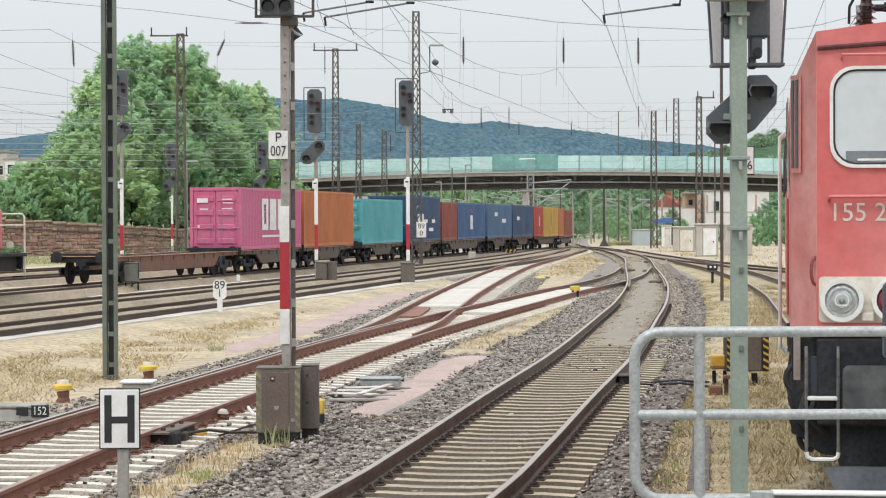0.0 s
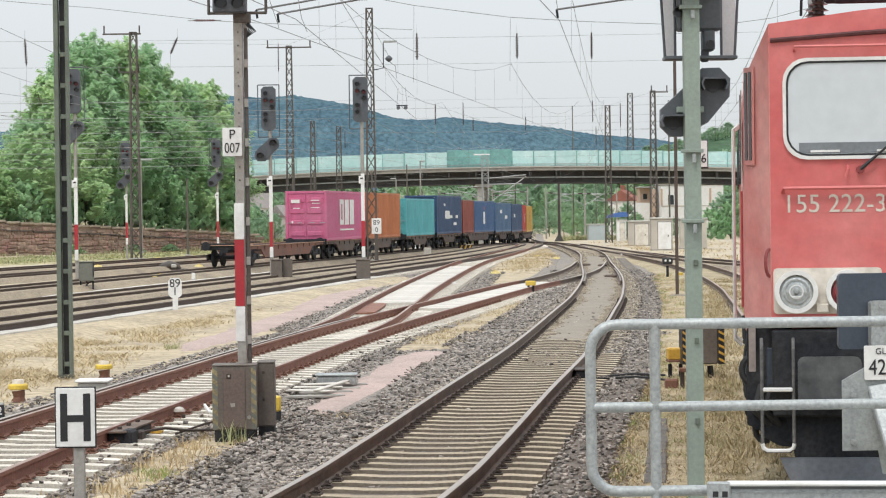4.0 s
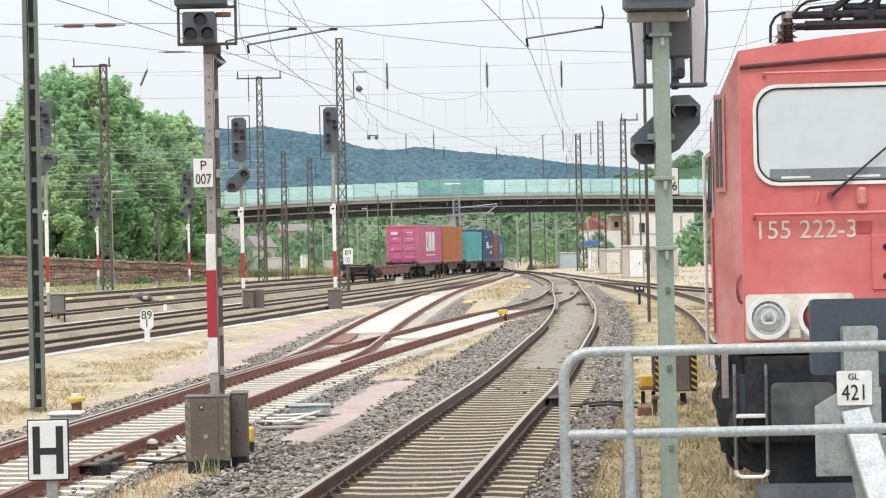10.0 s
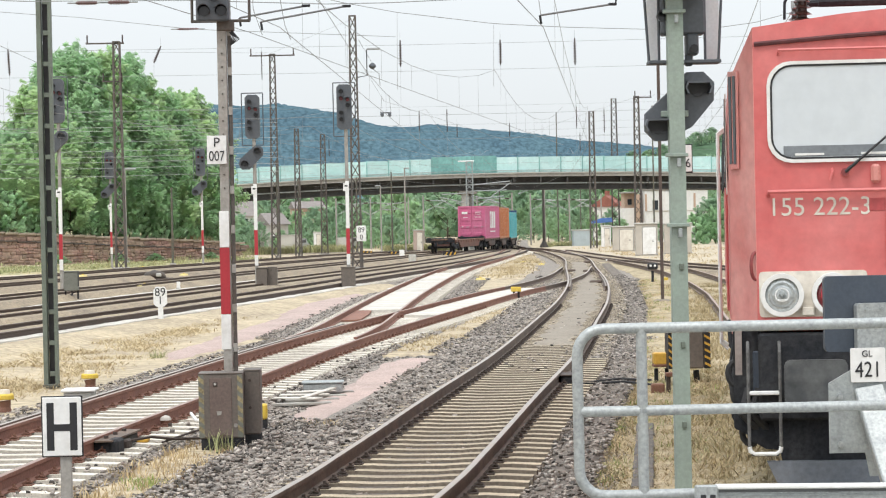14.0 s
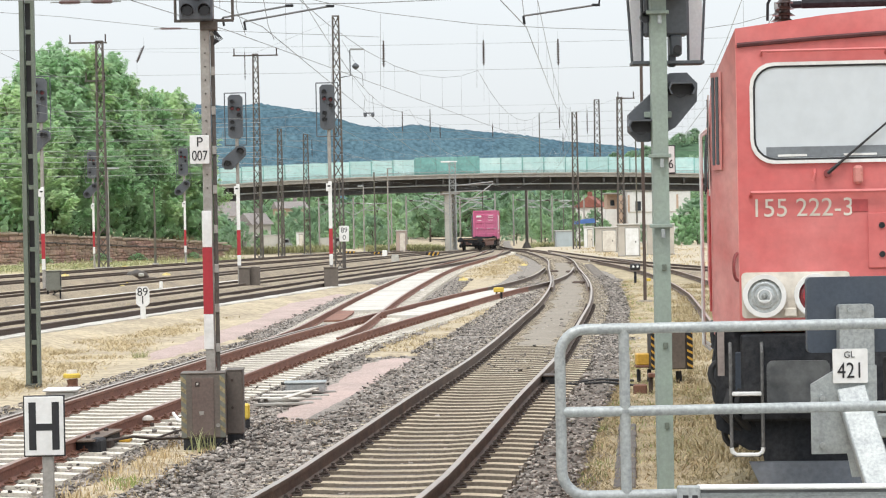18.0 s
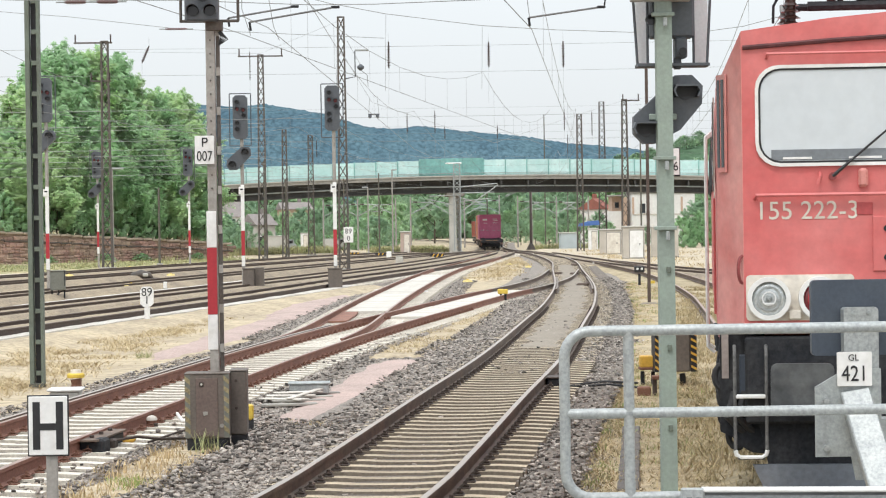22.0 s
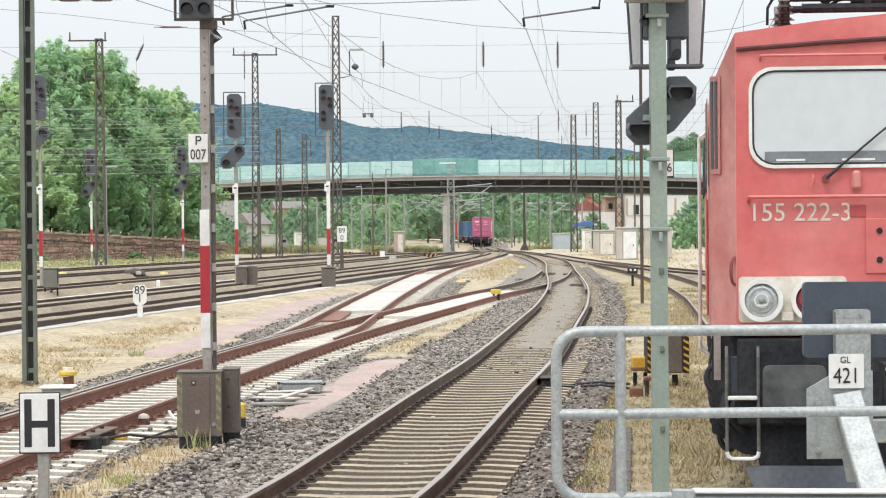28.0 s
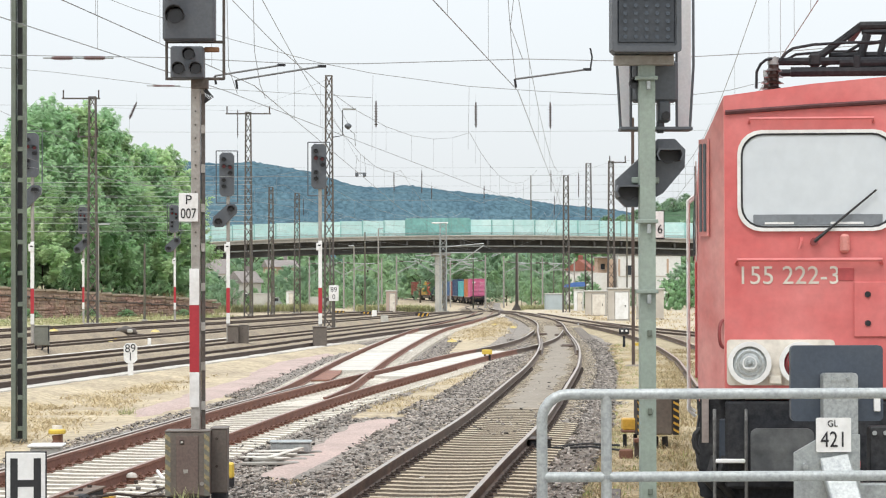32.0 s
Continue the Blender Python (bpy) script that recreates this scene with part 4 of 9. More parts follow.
    part("rail_guard", Shape().prism([(-1.35, 0.43), (1.35, 0.43), (1.20, 0.10), (-1.20, 0.10)], 1, -0.06, 0.0), PLOUGH, lo, "slate-blue rail guard")
    part("skirt", Shape().prism([(-0.004, 1.50), (0.42, 1.50), (0.42, 0.95), (0.16, 1.02)], 0, -1.585, -1.53), SKIRT, lo, "pale grey corner skirt")
    for x in (-1, 1):
        part("step_recess", Shape().prism([(x * a, b) for a, b in ((1.60, 1.48), (1.60, 0.68), (1.50, 0.63), (1.49, 0.59), (1.35, 0.51), (1.24, 0.50), (1.24, 1.48))], 1, 0.13, 0.27), UNDER, lo)
        part("recess_panel", B((x * 1.36, 0.115, 1.12), (0.17, 0.03, 0.36), 0.01), SLATE, lo, "slate-blue panel behind the steps")
        part("corner_valance", Shape().prism([(x * 1.60, 1.32), (x * 1.60, 0.86), (x * 1.50, 0.68), (x * 1.28, 0.56), (x * 1.20, 1.32)], 1, 0.30, 0.42), UNDER, lo)
    for k in range(4):
        part("coiled_hose", Shape().tube([(-1.57 + 0.035 * k + 0.075 * math.cos(a * 0.5236), 0.16 + 0.02 * k, 1.12 - 0.16 * k + 0.10 * math.sin(a * 0.5236)) for a in range(-1, 11)], 0.026, 7), RUBBER, lo, "black coiled hose", smooth=True)
    part("coupling", Shape().tube([(0, -0.02, 1.05), (0, -0.18, 1.0), (0, -0.22, 0.78), (0, -0.12, 0.6)], 0.04, 8), UNDER, lo)
    for x in (-0.52, -0.36, 0.36, 0.52):
        part("brake_hose", Shape().tube([(x, 0.0, 0.92), (x, -0.12, 0.9), (x + 0.03, -0.16, 0.7), (x + 0.02, -0.12, 0.55), (x, -0.02, 0.60)], 0.024, 7), RUBBER, lo, "black brake hose")
        part("hose_cock", B((x, -0.03, 0.95), (0.05, 0.07, 0.07), 0.01), RED_BAND, lo)
    part("underframe", B((0, 9.4, 1.30), (2.7, 18.2, 0.3), 0.02), UNDER, lo)
    for y in (2.9, 15.9):
        for x in (-1.36, 1.36):
            bg = part("bogie_side", Shape().prism([(y - 2.3, 0.62), (y - 2.0, 0.95), (y + 2.0, 0.95), (y + 2.3, 0.62), (y + 1.5, 0.45), (y - 1.5, 0.45)], 0, x - 0.06, x + 0.06), UNDER, lo)
            for d in (-1.75, 0, 1.75):
                part("spring", Shape().tube([(x * 1.1, y + d - 0.3, 0.62 + 0.03 * k) for k in range(9)], 0.09, 8), UNDER, bg)
        for d in (-1.75, 0, 1.75):
            for x in (-0.75, 0.75):
                part("wheel", Shape().disc((x - 0.065, y + d, 0.62), (1, 0, 0), 0.62, 0.13, 28), UNDER, lo, smooth=True)
    for k, (yy, zz, sy, sz) in enumerate(((0.62, 1.12, 0.42, 0.46), (1.25, 0.98, 0.5, 0.6), (2.0, 0.80, 0.6, 0.55), (2.9, 0.75, 0.7, 0.5), (3.9, 0.8, 0.7, 0.6))):
        part("sand_box", B((-1.47, yy, zz), (0.22, sy, sz), 0.04), UNDER, lo)
    part("brake_cylinder", Shape().disc((-1.50, 0.45, 0.78), (0.3, 1, 0), 0.13, 0.4, 14), UNDER, lo, smooth=True)
    part("brake_lever", Shape().tube([(-1.52, 0.3, 0.72), (-1.40, 0.45, 0.60), (-1.22, 0.55, 0.66)], 0.03, 6), GALV_DULL, lo)
    part("axle_cover", Shape().disc((-1.60, 1.2, 0.80), (1, 0, 0), 0.2, 0.2, 16), UNDER, lo, smooth=True)
    part("air_tank", Shape().disc((-0.9, 6.5, 0.75), (0, 1, 0), 0.28, 3.5, 16), UNDER, lo, smooth=True)
    part("sand_pipe", Shape().tube([(-1.53, 0.35, 1.4), (-1.60, 0.28, 1.0), (-1.54, 0.30, 0.8), (-1.40, 0.42, 0.66), (-1.20, 0.5, 0.60)], 0.035, 7), UNDER, lo)
    for k in range(5):
        part("air_pipe", Shape().tube([(-1.54 - 0.03 * (k % 2), 0.5 + 0.12 * k, 1.38), (-1.62, 0.52 + 0.12 * k, 1.05), (-1.56, 0.6 + 0.1 * k, 0.75), (-1.38, 0.62 + 0.1 * k, 0.66)], 0.03, 6), UNDER, lo)
    # roof gear: insulators and folded current collector
    for x in (-0.98, 0.98):
        for y in (0.75, 2.0):
            ins = Shape()
            for k in range(4):
                ins.disc((x, y, 3.99 + 0.052 * k), (0, 0, 1), 0.095 - 0.008 * k, 0.026, 14, 0.045)
            ins.disc((x, y, 3.9), (0, 0, 1), 0.045, 0.31, 10)
            part("insulator", ins, INSUL, lo, "brown ribbed insulator")
            part("insulator_cap", Shape().disc((x, y, 4.20), (0, 0, 1), 0.05, 0.06, 10), GALV_DULL, lo)
    col = part("current_collector", Shape().tube([(-0.97, 0.75, 4.225), (0.97, 0.75, 4.225)], 0.032, 8), UNDER, lo, "folded dark current collector")
    for y, z, w, r in ((2.0, 4.235, 0.97, 0.032), (0.72, 4.135, 0.84, 0.040), (0.85, 4.278, 0.52, 0.030), (0.80, 4.520, 0.27, 0.034), (1.0, 4.485, 0.24, 0.022), (1.3, 4.19, 0.80, 0.030)):
        part("cross_bar", Shape().tube([(-w, y, z), (w, y, z)], r, 8), UNDER, col)
    for x in (-1, 1):
        part("base_frame", Shape().tube([(x * 0.97, 0.75, 4.225), (x * 0.97, 2.0, 4.235)], 0.032, 6), UNDER, col)
        part("upper_arm", Shape().tube([(x * 0.64, 0.80, 4.24), (x * 0.26, 0.80, 4.52), (x * 0.24, 2.4, 4.56)], 0.032, 8), UNDER, col)
        part("lower_arm", Shape().tube([(x * 0.205, 0.82, 4.45), (x * 0.305, 0.82, 4.13)], 0.034, 8), UNDER, col)
        part("cross_brace", Shape().tube([(x * 0.145, 0.84, 4.13), (x * 0.055, 0.84, 4.45)], 0.028, 8), UNDER, col)
        part("guide_rod", Shape().tube([(x * 0.60, 0.84, 4.17), (x * 0.28, 0.84, 4.36), (x * 0.05, 0.86, 4.40)], 0.014, 6), UNDER, col)
        part("horn", Shape().tube([(x * 0.915, 0.70, 4.245), (x * 0.875, 0.70, 4.295), (x * 0.82, 0.70, 4.330), (x * 0.65, 0.70, 4.359), (x * 0.37, 0.70, 4.372), (x * 0.10, 0.70, 4.374)], 0.013, 6), UNDER, col)
        part("rear_horn", Shape().tube([(x * 0.88, 1.1, 4.26), (x * 0.78, 1.1, 4.315), (x * 0.50, 1.1, 4.335), (x * 0.20, 1.1, 4.335)], 0.012, 6), UNDER, col)
        part("hinge_block", B((x * 0.64, 0.76, 4.235), (0.10, 0.12, 0.11), 0.02), UNDER, col)
        part("clamp", B((x * 0.30, 0.74, 4.21), (0.06, 0.10, 0.12), 0.012), UNDER, col)
    part("spring_tube", Shape().tube([(-0.44, 0.74, 4.21), (0.44, 0.74, 4.21)], 0.042, 10), UNDER, col)
    part("roof_line", Shape().tube([(-1.124, 0.7, 4.00), (-1.12, 0.7, 4.14), (-1.085, 0.7, 4.205), (-1.04, 0.7, 4.238), (-0.96, 0.72, 4.255)], 0.012, 6), UNDER, lo)
    part("horn_pipe", Shape().tube([(0.30, 0.3, 4.05), (0.30, 0.3, 4.2), (0.30, 0.05, 4.2)], [0.03, 0.03, 0.06], 8), UNDER, lo)
    return lo


DASH = mat("grey_dashboard_edge", (0.20, 0.22, 0.24), 0.4, vary=0.15, scale=3, fine=20, bump=0)
SKYGLASS = mat("windscreen_with_pale_blind", (0.60, 0.64, 0.67), 0.12, vary=0.05, scale=1.0, fine=6, bump=0, second=(0.54, 0.58, 0.61), clear=0.6)
PLOUGH = mat("slate_blue_guard_paint", (0.13, 0.15, 0.18), 0.55, vary=0.2, scale=2, fine=20, bump=0.05, second=(0.17, 0.18, 0.20))
SKIRT = mat("pale_dirty_skirt_paint", (0.46, 0.40, 0.38), 0.6, vary=0.2, scale=3, fine=20, bump=0.05, second=(0.33, 0.27, 0.25))
MIRROR = mat("polished_reflector", (0.85, 0.86, 0.86), 0.25, 0.3, vary=0.05, bump=0)
LADDER = mat("worn_grey_ladder_steel", (0.115, 0.115, 0.112), 0.55, 0.1, vary=0.35, scale=6, fine=30, bump=0.1, second=(0.17, 0.165, 0.16))
# dark red carries the shadow line along the gutter
GUTTER = mat("shadow_red_gutter", (0.10, 0.028, 0.03), 0.6, vary=0.3, scale=3, fine=20, bump=0.05)
HANDLE_RED = mat("dark_worn_red_paint", (0.26, 0.05, 0.05), 0.5, vary=0.2, bump=0.05)
BUFFER_GREY = mat("scuffed_grey_steel", (0.075, 0.08, 0.085), 0.5, 0.3, vary=0.3, scale=3, fine=9, bump=0.1, second=(0.16, 0.165, 0.165), amount=0.5)
LAMPGLASS = mat("ribbed_lamp_glass", (0.55, 0.58, 0.58), 0.15, 0.4, vary=0.25, scale=8, fine=50, bump=0.2, second=(0.35, 0.38, 0.38), clear=0.8)
TAILGLASS = mat("dark_red_lamp_glass", (0.16, 0.012, 0.018), 0.15, vary=0.2, bump=0, clear=0.8)
locomotive()


# ---------------------------------------------------------------- platform end: railing, buffer stop, green mast
def platform():
    pl = thing("platform", None, "concrete platform end with a raised edge", "platform", kind="structure")
    slab = [(-3.1, -6.0), (-2.1, 0.0), (-0.9, 7.0), (0.35, 13.6), (0.62, 14.1), (6.5, 14.1), (6.5, -6.0)]
    part("slab", Shape().prism(slab, 2, -0.4, 0.66), CONCRETE, pl)
    edge = [(-3.1, -6.0), (-2.1, 0.0), (-0.9, 7.0), (0.35, 13.6), (0.65, 13.6), (-0.6, 7.0), (-1.8, 0.0), (-2.8, -6.0)]
    part("edge_stone", Shape().prism(edge, 2, 0.62, 0.69), CONCRETE_PALE, pl)


platform()


def railing():
    ra = thing("platform_railing", pose(0.014, 0, 0.016), "galvanised tubular steel railing at the platform end", "railing")
    y, x0, z0, z1, r = 13.5, 1.015, 0.878, 1.777, 0.14
    hoop = [(x0 + 5.0, y, z1)]
    hoop += [(x0 + r - r * math.sin(radians(a)), y, z1 - r + r * math.cos(radians(a))) for a in range(0, 91, 15)]
    hoop += [(x0 + r - r * math.cos(radians(a)), y, z0 + r - r * math.sin(radians(a))) for a in range(0, 91, 15)]
    hoop += [(x0 + 5.0, y, z0)]
    part("hoop", Shape().tube(hoop, 0.0295, 14), GALV, ra, smooth=True)
    part("middle_rail", Shape().tube([(x0, y, 1.332), (x0 + 5.0, y, 1.332)], 0.0285, 14), GALV, ra, smooth=True)
    for k in range(3):
        x = 1.362 + 1.6 * k
        part("post", Shape().tube([(x, y, 0.66), (x, y, z1)], 0.029, 14), GALV, ra, smooth=True)
        part("foot_plate", B((x, y, 0.69), (0.16, 0.16, 0.014), 0.003), GALV, ra)
        part("weld_collar", Shape().ring((x, y, 1.322), (0, 0, 1), 0.028, 0.034, 0.02, 14), GALV_DULL, ra)
    return ra


railing()
cd = thing("cable_duct", pose(1.64, 13.40, 0.952, 0, 0.85, 0), "galvanised cable duct clamped along the railing's lower bar", "cable duct")
part("duct", B((2.06, 0, -0.075), (4.10, 0.10, 0.13), 0.008), GALV, cd)
part("top_lip", B((2.12, -0.02, -0.008), (4.02, 0.13, 0.016), 0.004), WHITE, cd, "bright folded top edge")
part("groove", B((2.12, -0.0505, -0.030), (4.0, 0.003, 0.014), 0.001), BUFFER_GREY, cd, "dark perforated groove")
part("lower_lip", B((2.12, -0.054, -0.050), (4.0, 0.010, 0.010), 0.002), GALV_DULL, cd)
part("end_clamp", B((0.055, -0.045, -0.062), (0.125, 0.05, 0.13), 0.008), GALV, cd, "steel end clamp")
for dx in (0.035, 0.085):
    part("clamp_hole", B((dx, -0.0705, -0.062), (0.030, 0.003, 0.032), 0.001), BLACK, cd)
for k in range(3):
    part("support", B((0.5 + 1.5 * k, 0.03, -0.20), (0.05, 0.04, 0.20), 0.004), GALV_DULL, cd)


def buffer_stop():
    bs = thing("buffer_stop", None, "galvanised buffer stop with slate-grey plates at the track end", "buffer stop")
    for x in (3.30, 4.80):
        part("impact_plate", Shape().prism(rounded_rect(x - 0.315, 1.45, x + 0.315, 1.965, 0.03, 3), 1, 17.0, 17.07), SLATE, bs, "slate-grey impact plate")
        part("upright", Shape().prism([(x - 0.120, 1.765), (x - 0.105, 1.78), (x + 0.100, 1.78), (x + 0.115, 1.765), (x + 0.115, 0.9), (x - 0.120, 0.9)], 1, 16.86, 16.98), GALV, bs, "galvanised upright")
        for dx in (-0.055, 0.045):
            for z in (1.745, 1.675):
                part("bolt", Shape().disc((x + dx, 16.86, z), (0, -1, 0), 0.013, 0.015, 8), GALV_DULL, bs)
        g = part("gusset_plate", Shape().prism([(x - 0.33, 1.25), (x - 0.12, 1.37), (x + 0.115, 1.37), (x + 0.115, 0.62), (x - 0.06, 0.62), (x - 0.09, 0.78), (x - 0.33, 0.78)], 1, 16.80, 16.83), GALV_DULL, bs, "bolted galvanised gusset plate")
        for dx, z in ((-0.26, 1.16), (-0.26, 0.84), (0.04, 1.16), (0.07, 0.94), (0.07, 0.84)):
            part("bolt", Shape().disc((x + dx, 16.80, z), (0, -1, 0), 0.021, 0.025, 8), GALV, g)
        part("strut", Shape().box((x + 0.03, 16.35, 0.62), (0.20, 0.10, 1.5), 0.01, Euler((radians(-38), radians(-9), 0)).to_matrix()), GALV, bs, "slanting galvanised strut")
    part("cross_beam", B((4.05, 16.95, 1.26), (1.1, 0.12, 0.32), 0.01), UNDER, bs, "black bolted cross beam")
    part("lower_beam", B((4.05, 16.85, 0.96), (1.3, 0.10, 0.16), 0.01), GALV_DULL, bs)
    for k in range(7):
        for z in (1.375, 1.08):
            part("bolt_head", Shape().disc((3.53 + 0.075 * k, 16.885, z), (0, -1, 0), 0.016, 0.015, 8), GALV, bs)
    for x in (3.55, 5.05):
        part("ground_shoe", B((x + 0.2, 17.0, -0.04), (0.14, 0.3, 0.08), 0.01), UNDER, bs)
    part("reflector", B((3.57, 17.0 - 0.012, 1.56), (0.045, 0.02, 0.09), 0.004), WHITE, bs)
    part("foundation_plate", B((4.3, 18.3, 0.06), (2.3, 1.5, 0.10), 0.02, turn_z(-6)), SLATE, bs, "grey sliding plate on the ground")
    return bs


buffer_stop()


def track_sign():
    sg = thing("track_number_sign", None, "white enamel sign with black writing on the buffer stop", "sign")
    part("plate", Shape().prism(rounded_rect(3.115, 1.255, 3.35, 1.485, 0.008, 2), 1, 16.775, 16.79), WHITE, sg)
    lettering("writing", "GL", 0.06, BLACK, sg, (3.225, 16.772, 1.445))
    lettering("writing", "421", 0.15, BLACK, sg, (3.232, 16.772, 1.335), 0.80)


track_sign()


def hood(s, c, r, l, n=10):
    """A half-round visor over a lamp, sticking out towards -y."""
    v, f = [], []
    for i in range(n + 1):
        a = radians(-25 + 230 * i / n)
        for rr, y in ((r, 0), (r, -l), (r * 0.9, -l), (r * 0.9, 0)):
            v.append((c[0] + rr * math.cos(a), c[1] + y * (0.55 + 0.45 * max(0, math.sin(a))), c[2] + rr * math.sin(a)))
    for i in range(n):
        f += [(4 * i + q, 4 * i + (q + 1) % 4, 4 * i + 4 + (q + 1) % 4, 4 * i + 4 + q) for q in range(4)]
    return s.add(v, f)


def green_signal():
    y = 20.0
    sg = thing("signal_mast", None, "grey-green signal mast carrying dark signal housings", "railway signal")
    m = Shape().prism([(2.300, y), (2.424, y), (2.424, y + 0.14), (2.412, y + 0.14), (2.412, y + 0.012), (2.312, y + 0.012), (2.312, y + 0.14), (2.300, y + 0.14)], 2, -0.3, 4.6)
    part("mast", m, MAST_GREEN, sg, "grey-green channel-section mast")
    for z in (2.885, 2.325, 4.03):
        part("clamp", B((2.352, y - 0.012, z), (0.18, 0.05, 0.03), 0.004), MAST_GREEN, sg)
        part("clamp_bolt", B((2.365, y - 0.04, z - 0.06), (0.03, 0.03, 0.07), 0.004), GALV_DULL, sg)
    for z in (1.994, 1.37, 0.73):
        part("cable_bracket", B((2.372, y - 0.012, z), (0.034, 0.03, 0.05), 0.004), MAST_DEEP, sg)
    part("foot", B((2.352, y + 0.05, -0.25), (0.32, 0.32, 0.16), 0.01), CONCRETE, sg)
    part("mast_cap", B((2.35, y, 4.62), (0.16, 0.16, 0.02), 0.004), MAST_GREEN, sg)
    # speed board: matrix panel with a dark frame
    bd = part("indicator_box", B((2.335, y - 0.02, 4.52), (0.54, 0.30, 0.60), 0.03), SIGNAL_GREY, sg, "dark grey indicator box")
    part("panel", B((2.335, y - 0.175, 4.53), (0.45, 0.012, 0.46), 0.005), MATRIX, bd)
    dots = [(i, j) for i in range(5) for j in range(7)]
    for i, j in dots:
        part("dot_lens", Shape().disc((2.335 + (i - 2) * 0.085, y - 0.18, 4.53 + (j - 3) * 0.062), (0, -1, 0), 0.018, 0.010, 8), DIMLENS, bd)
    part("rim", frame_shape(rounded_rect(2.06, 4.225, 2.61, 4.83, 0.02, 2), rounded_rect(2.10, 4.27, 2.57, 4.79, 0.02, 2), y - 0.21, y - 0.16), SIGNAL_GREY, bd)
    part("lower_plate", B((2.335, y + 0.02, 4.175), (0.48, 0.08, 0.08), 0.006), MAST_GREY, bd)
    # hanging lamp housing behind the mast and its cage
    part("rear_housing", B((2.445, y + 0.24, 4.02), (0.36, 0.20, 0.33), 0.02), SIGNAL_GREY, sg, "flat dark housing behind the mast")
    part("lamp_stub", B((2.515, y + 0.22, 3.775), (0.10, 0.16, 0.17), 0.015), SIGNAL_GREY, sg)
    part("stub_lens", Shape().disc((2.525, y + 0.14, 3.74), (0, -1, 0), 0.035, 0.03, 12), BLACK, sg)
    part("stub_foot", B((2.49, y + 0.22, 3.655), (0.06, 0.08, 0.10), 0.01), SIGNAL_GREY, sg)
    part("side_lamp", hood(Shape(), (2.275, y + 0.14, 4.00), 0.05, 0.12, 8), BLACK, sg)
    part("side_lens", Shape().disc((2.275, y + 0.138, 4.00), (0, -1, 0), 0.042, 0.02, 14), DARKLENS, sg)
    for xt, xb in ((2.144, 2.172), (2.255, 2.255), (2.628, 2.628), (2.765, 2.735)):
        part("cage_bar", Shape().tube([(xt, y + 0.25, 5.2), (xt, y + 0.25, 4.15), (xb, y + 0.25, 3.645)], 0.011, 6), SIGNAL_GREY, sg)
    part("cage_floor", B((2.453, y + 0.25, 3.638), (0.58, 0.24, 0.028), 0.005), SIGNAL_GREY, sg)
    for gx, gw in ((2.222, 0.10), (2.708, 0.11)):
        part("guard_sheet", B((gx, y + 0.38, 4.43), (gw, 0.012, 1.56), 0.003), MESHWIRE, sg, "white perforated guard sheet")
    # distant-signal board: slanted housing with two hooded lamps
    al = [(2.127, 3.226), (2.325, 3.406), (2.465, 3.554), (2.602, 3.556), (2.688, 3.468), (2.68, 3.323), (2.504, 3.116), (2.297, 3.006), (2.205, 3.007), (2.125, 3.09)]
    hs = part("slanted_housing", Shape().prism(al, 1, y + 0.17, y + 0.29), SIGNAL_GREY, sg, "slanted dark housing with hooded lamps")
    for cx, cz in ((2.548, 3.43), (2.222, 3.135)):
        part("lamp_lens", Shape().disc((cx, y + 0.168, cz - 0.02), (0, -1, 0), 0.055, 0.012, 16), DARKLENS, hs)
        rim = [(-0.112, -0.005), (-0.092, 0.045), (0.092, 0.045), (0.112, -0.005), (0.090, -0.055), (0.078, -0.052), (0.098, -0.008), (0.082, 0.030), (-0.082, 0.030), (-0.098, -0.008), (-0.078, -0.052), (-0.090, -0.055)]
        part("visor", Shape().prism([(cx + a, cz + b) for a, b in rim], 1, y + 0.02, y + 0.17), SIGNAL_GREY, hs)
        part("visor_lining", Shape().prism([(cx + a, cz + b) for a, b in ((-0.094, -0.01), (-0.080, 0.028), (0.080, 0.028), (0.094, -0.01), (0.076, -0.05), (-0.076, -0.05))], 1, y + 0.150, y + 0.160), BLACK, hs)
    part("bracket", B((2.36, y + 0.15, 3.22), (0.22, 0.04, 0.05), 0.006), MAST_GREEN, sg)


DIMLENS = glassmat("dim_matrix_lens", (0.055, 0.068, 0.085), 0.2)
MATRIX = mat("dark_blue_grey_matrix_panel", (0.030, 0.036, 0.045), 0.35, vary=0.3, scale=4, fine=30, bump=0.05, second=(0.055, 0.065, 0.078))
MESHWIRE = mat("perforated_white_sheet", (0.80, 0.80, 0.80), 0.6, 0.0, vary=0.25, scale=45, fine=90, bump=0.1, second=(0.55, 0.56, 0.57))
mesh_n, mesh_l = MESHWIRE.node_tree.nodes, MESHWIRE.node_tree.links
thin, both = mesh_n.new("ShaderNodeBsdfTranslucent"), mesh_n.new("ShaderNodeMixShader")
thin.inputs["Color"].default_value = (0.86, 0.88, 0.88, 1)
both.inputs["Fac"].default_value = 0.6
mesh_l.new(mesh_n["Principled BSDF"].outputs[0], both.inputs[1])
mesh_l.new(thin.outputs[0], both.inputs[2])
mesh_l.new(both.outputs[0], mesh_n["Material Output"].inputs["Surface"])
green_signal()


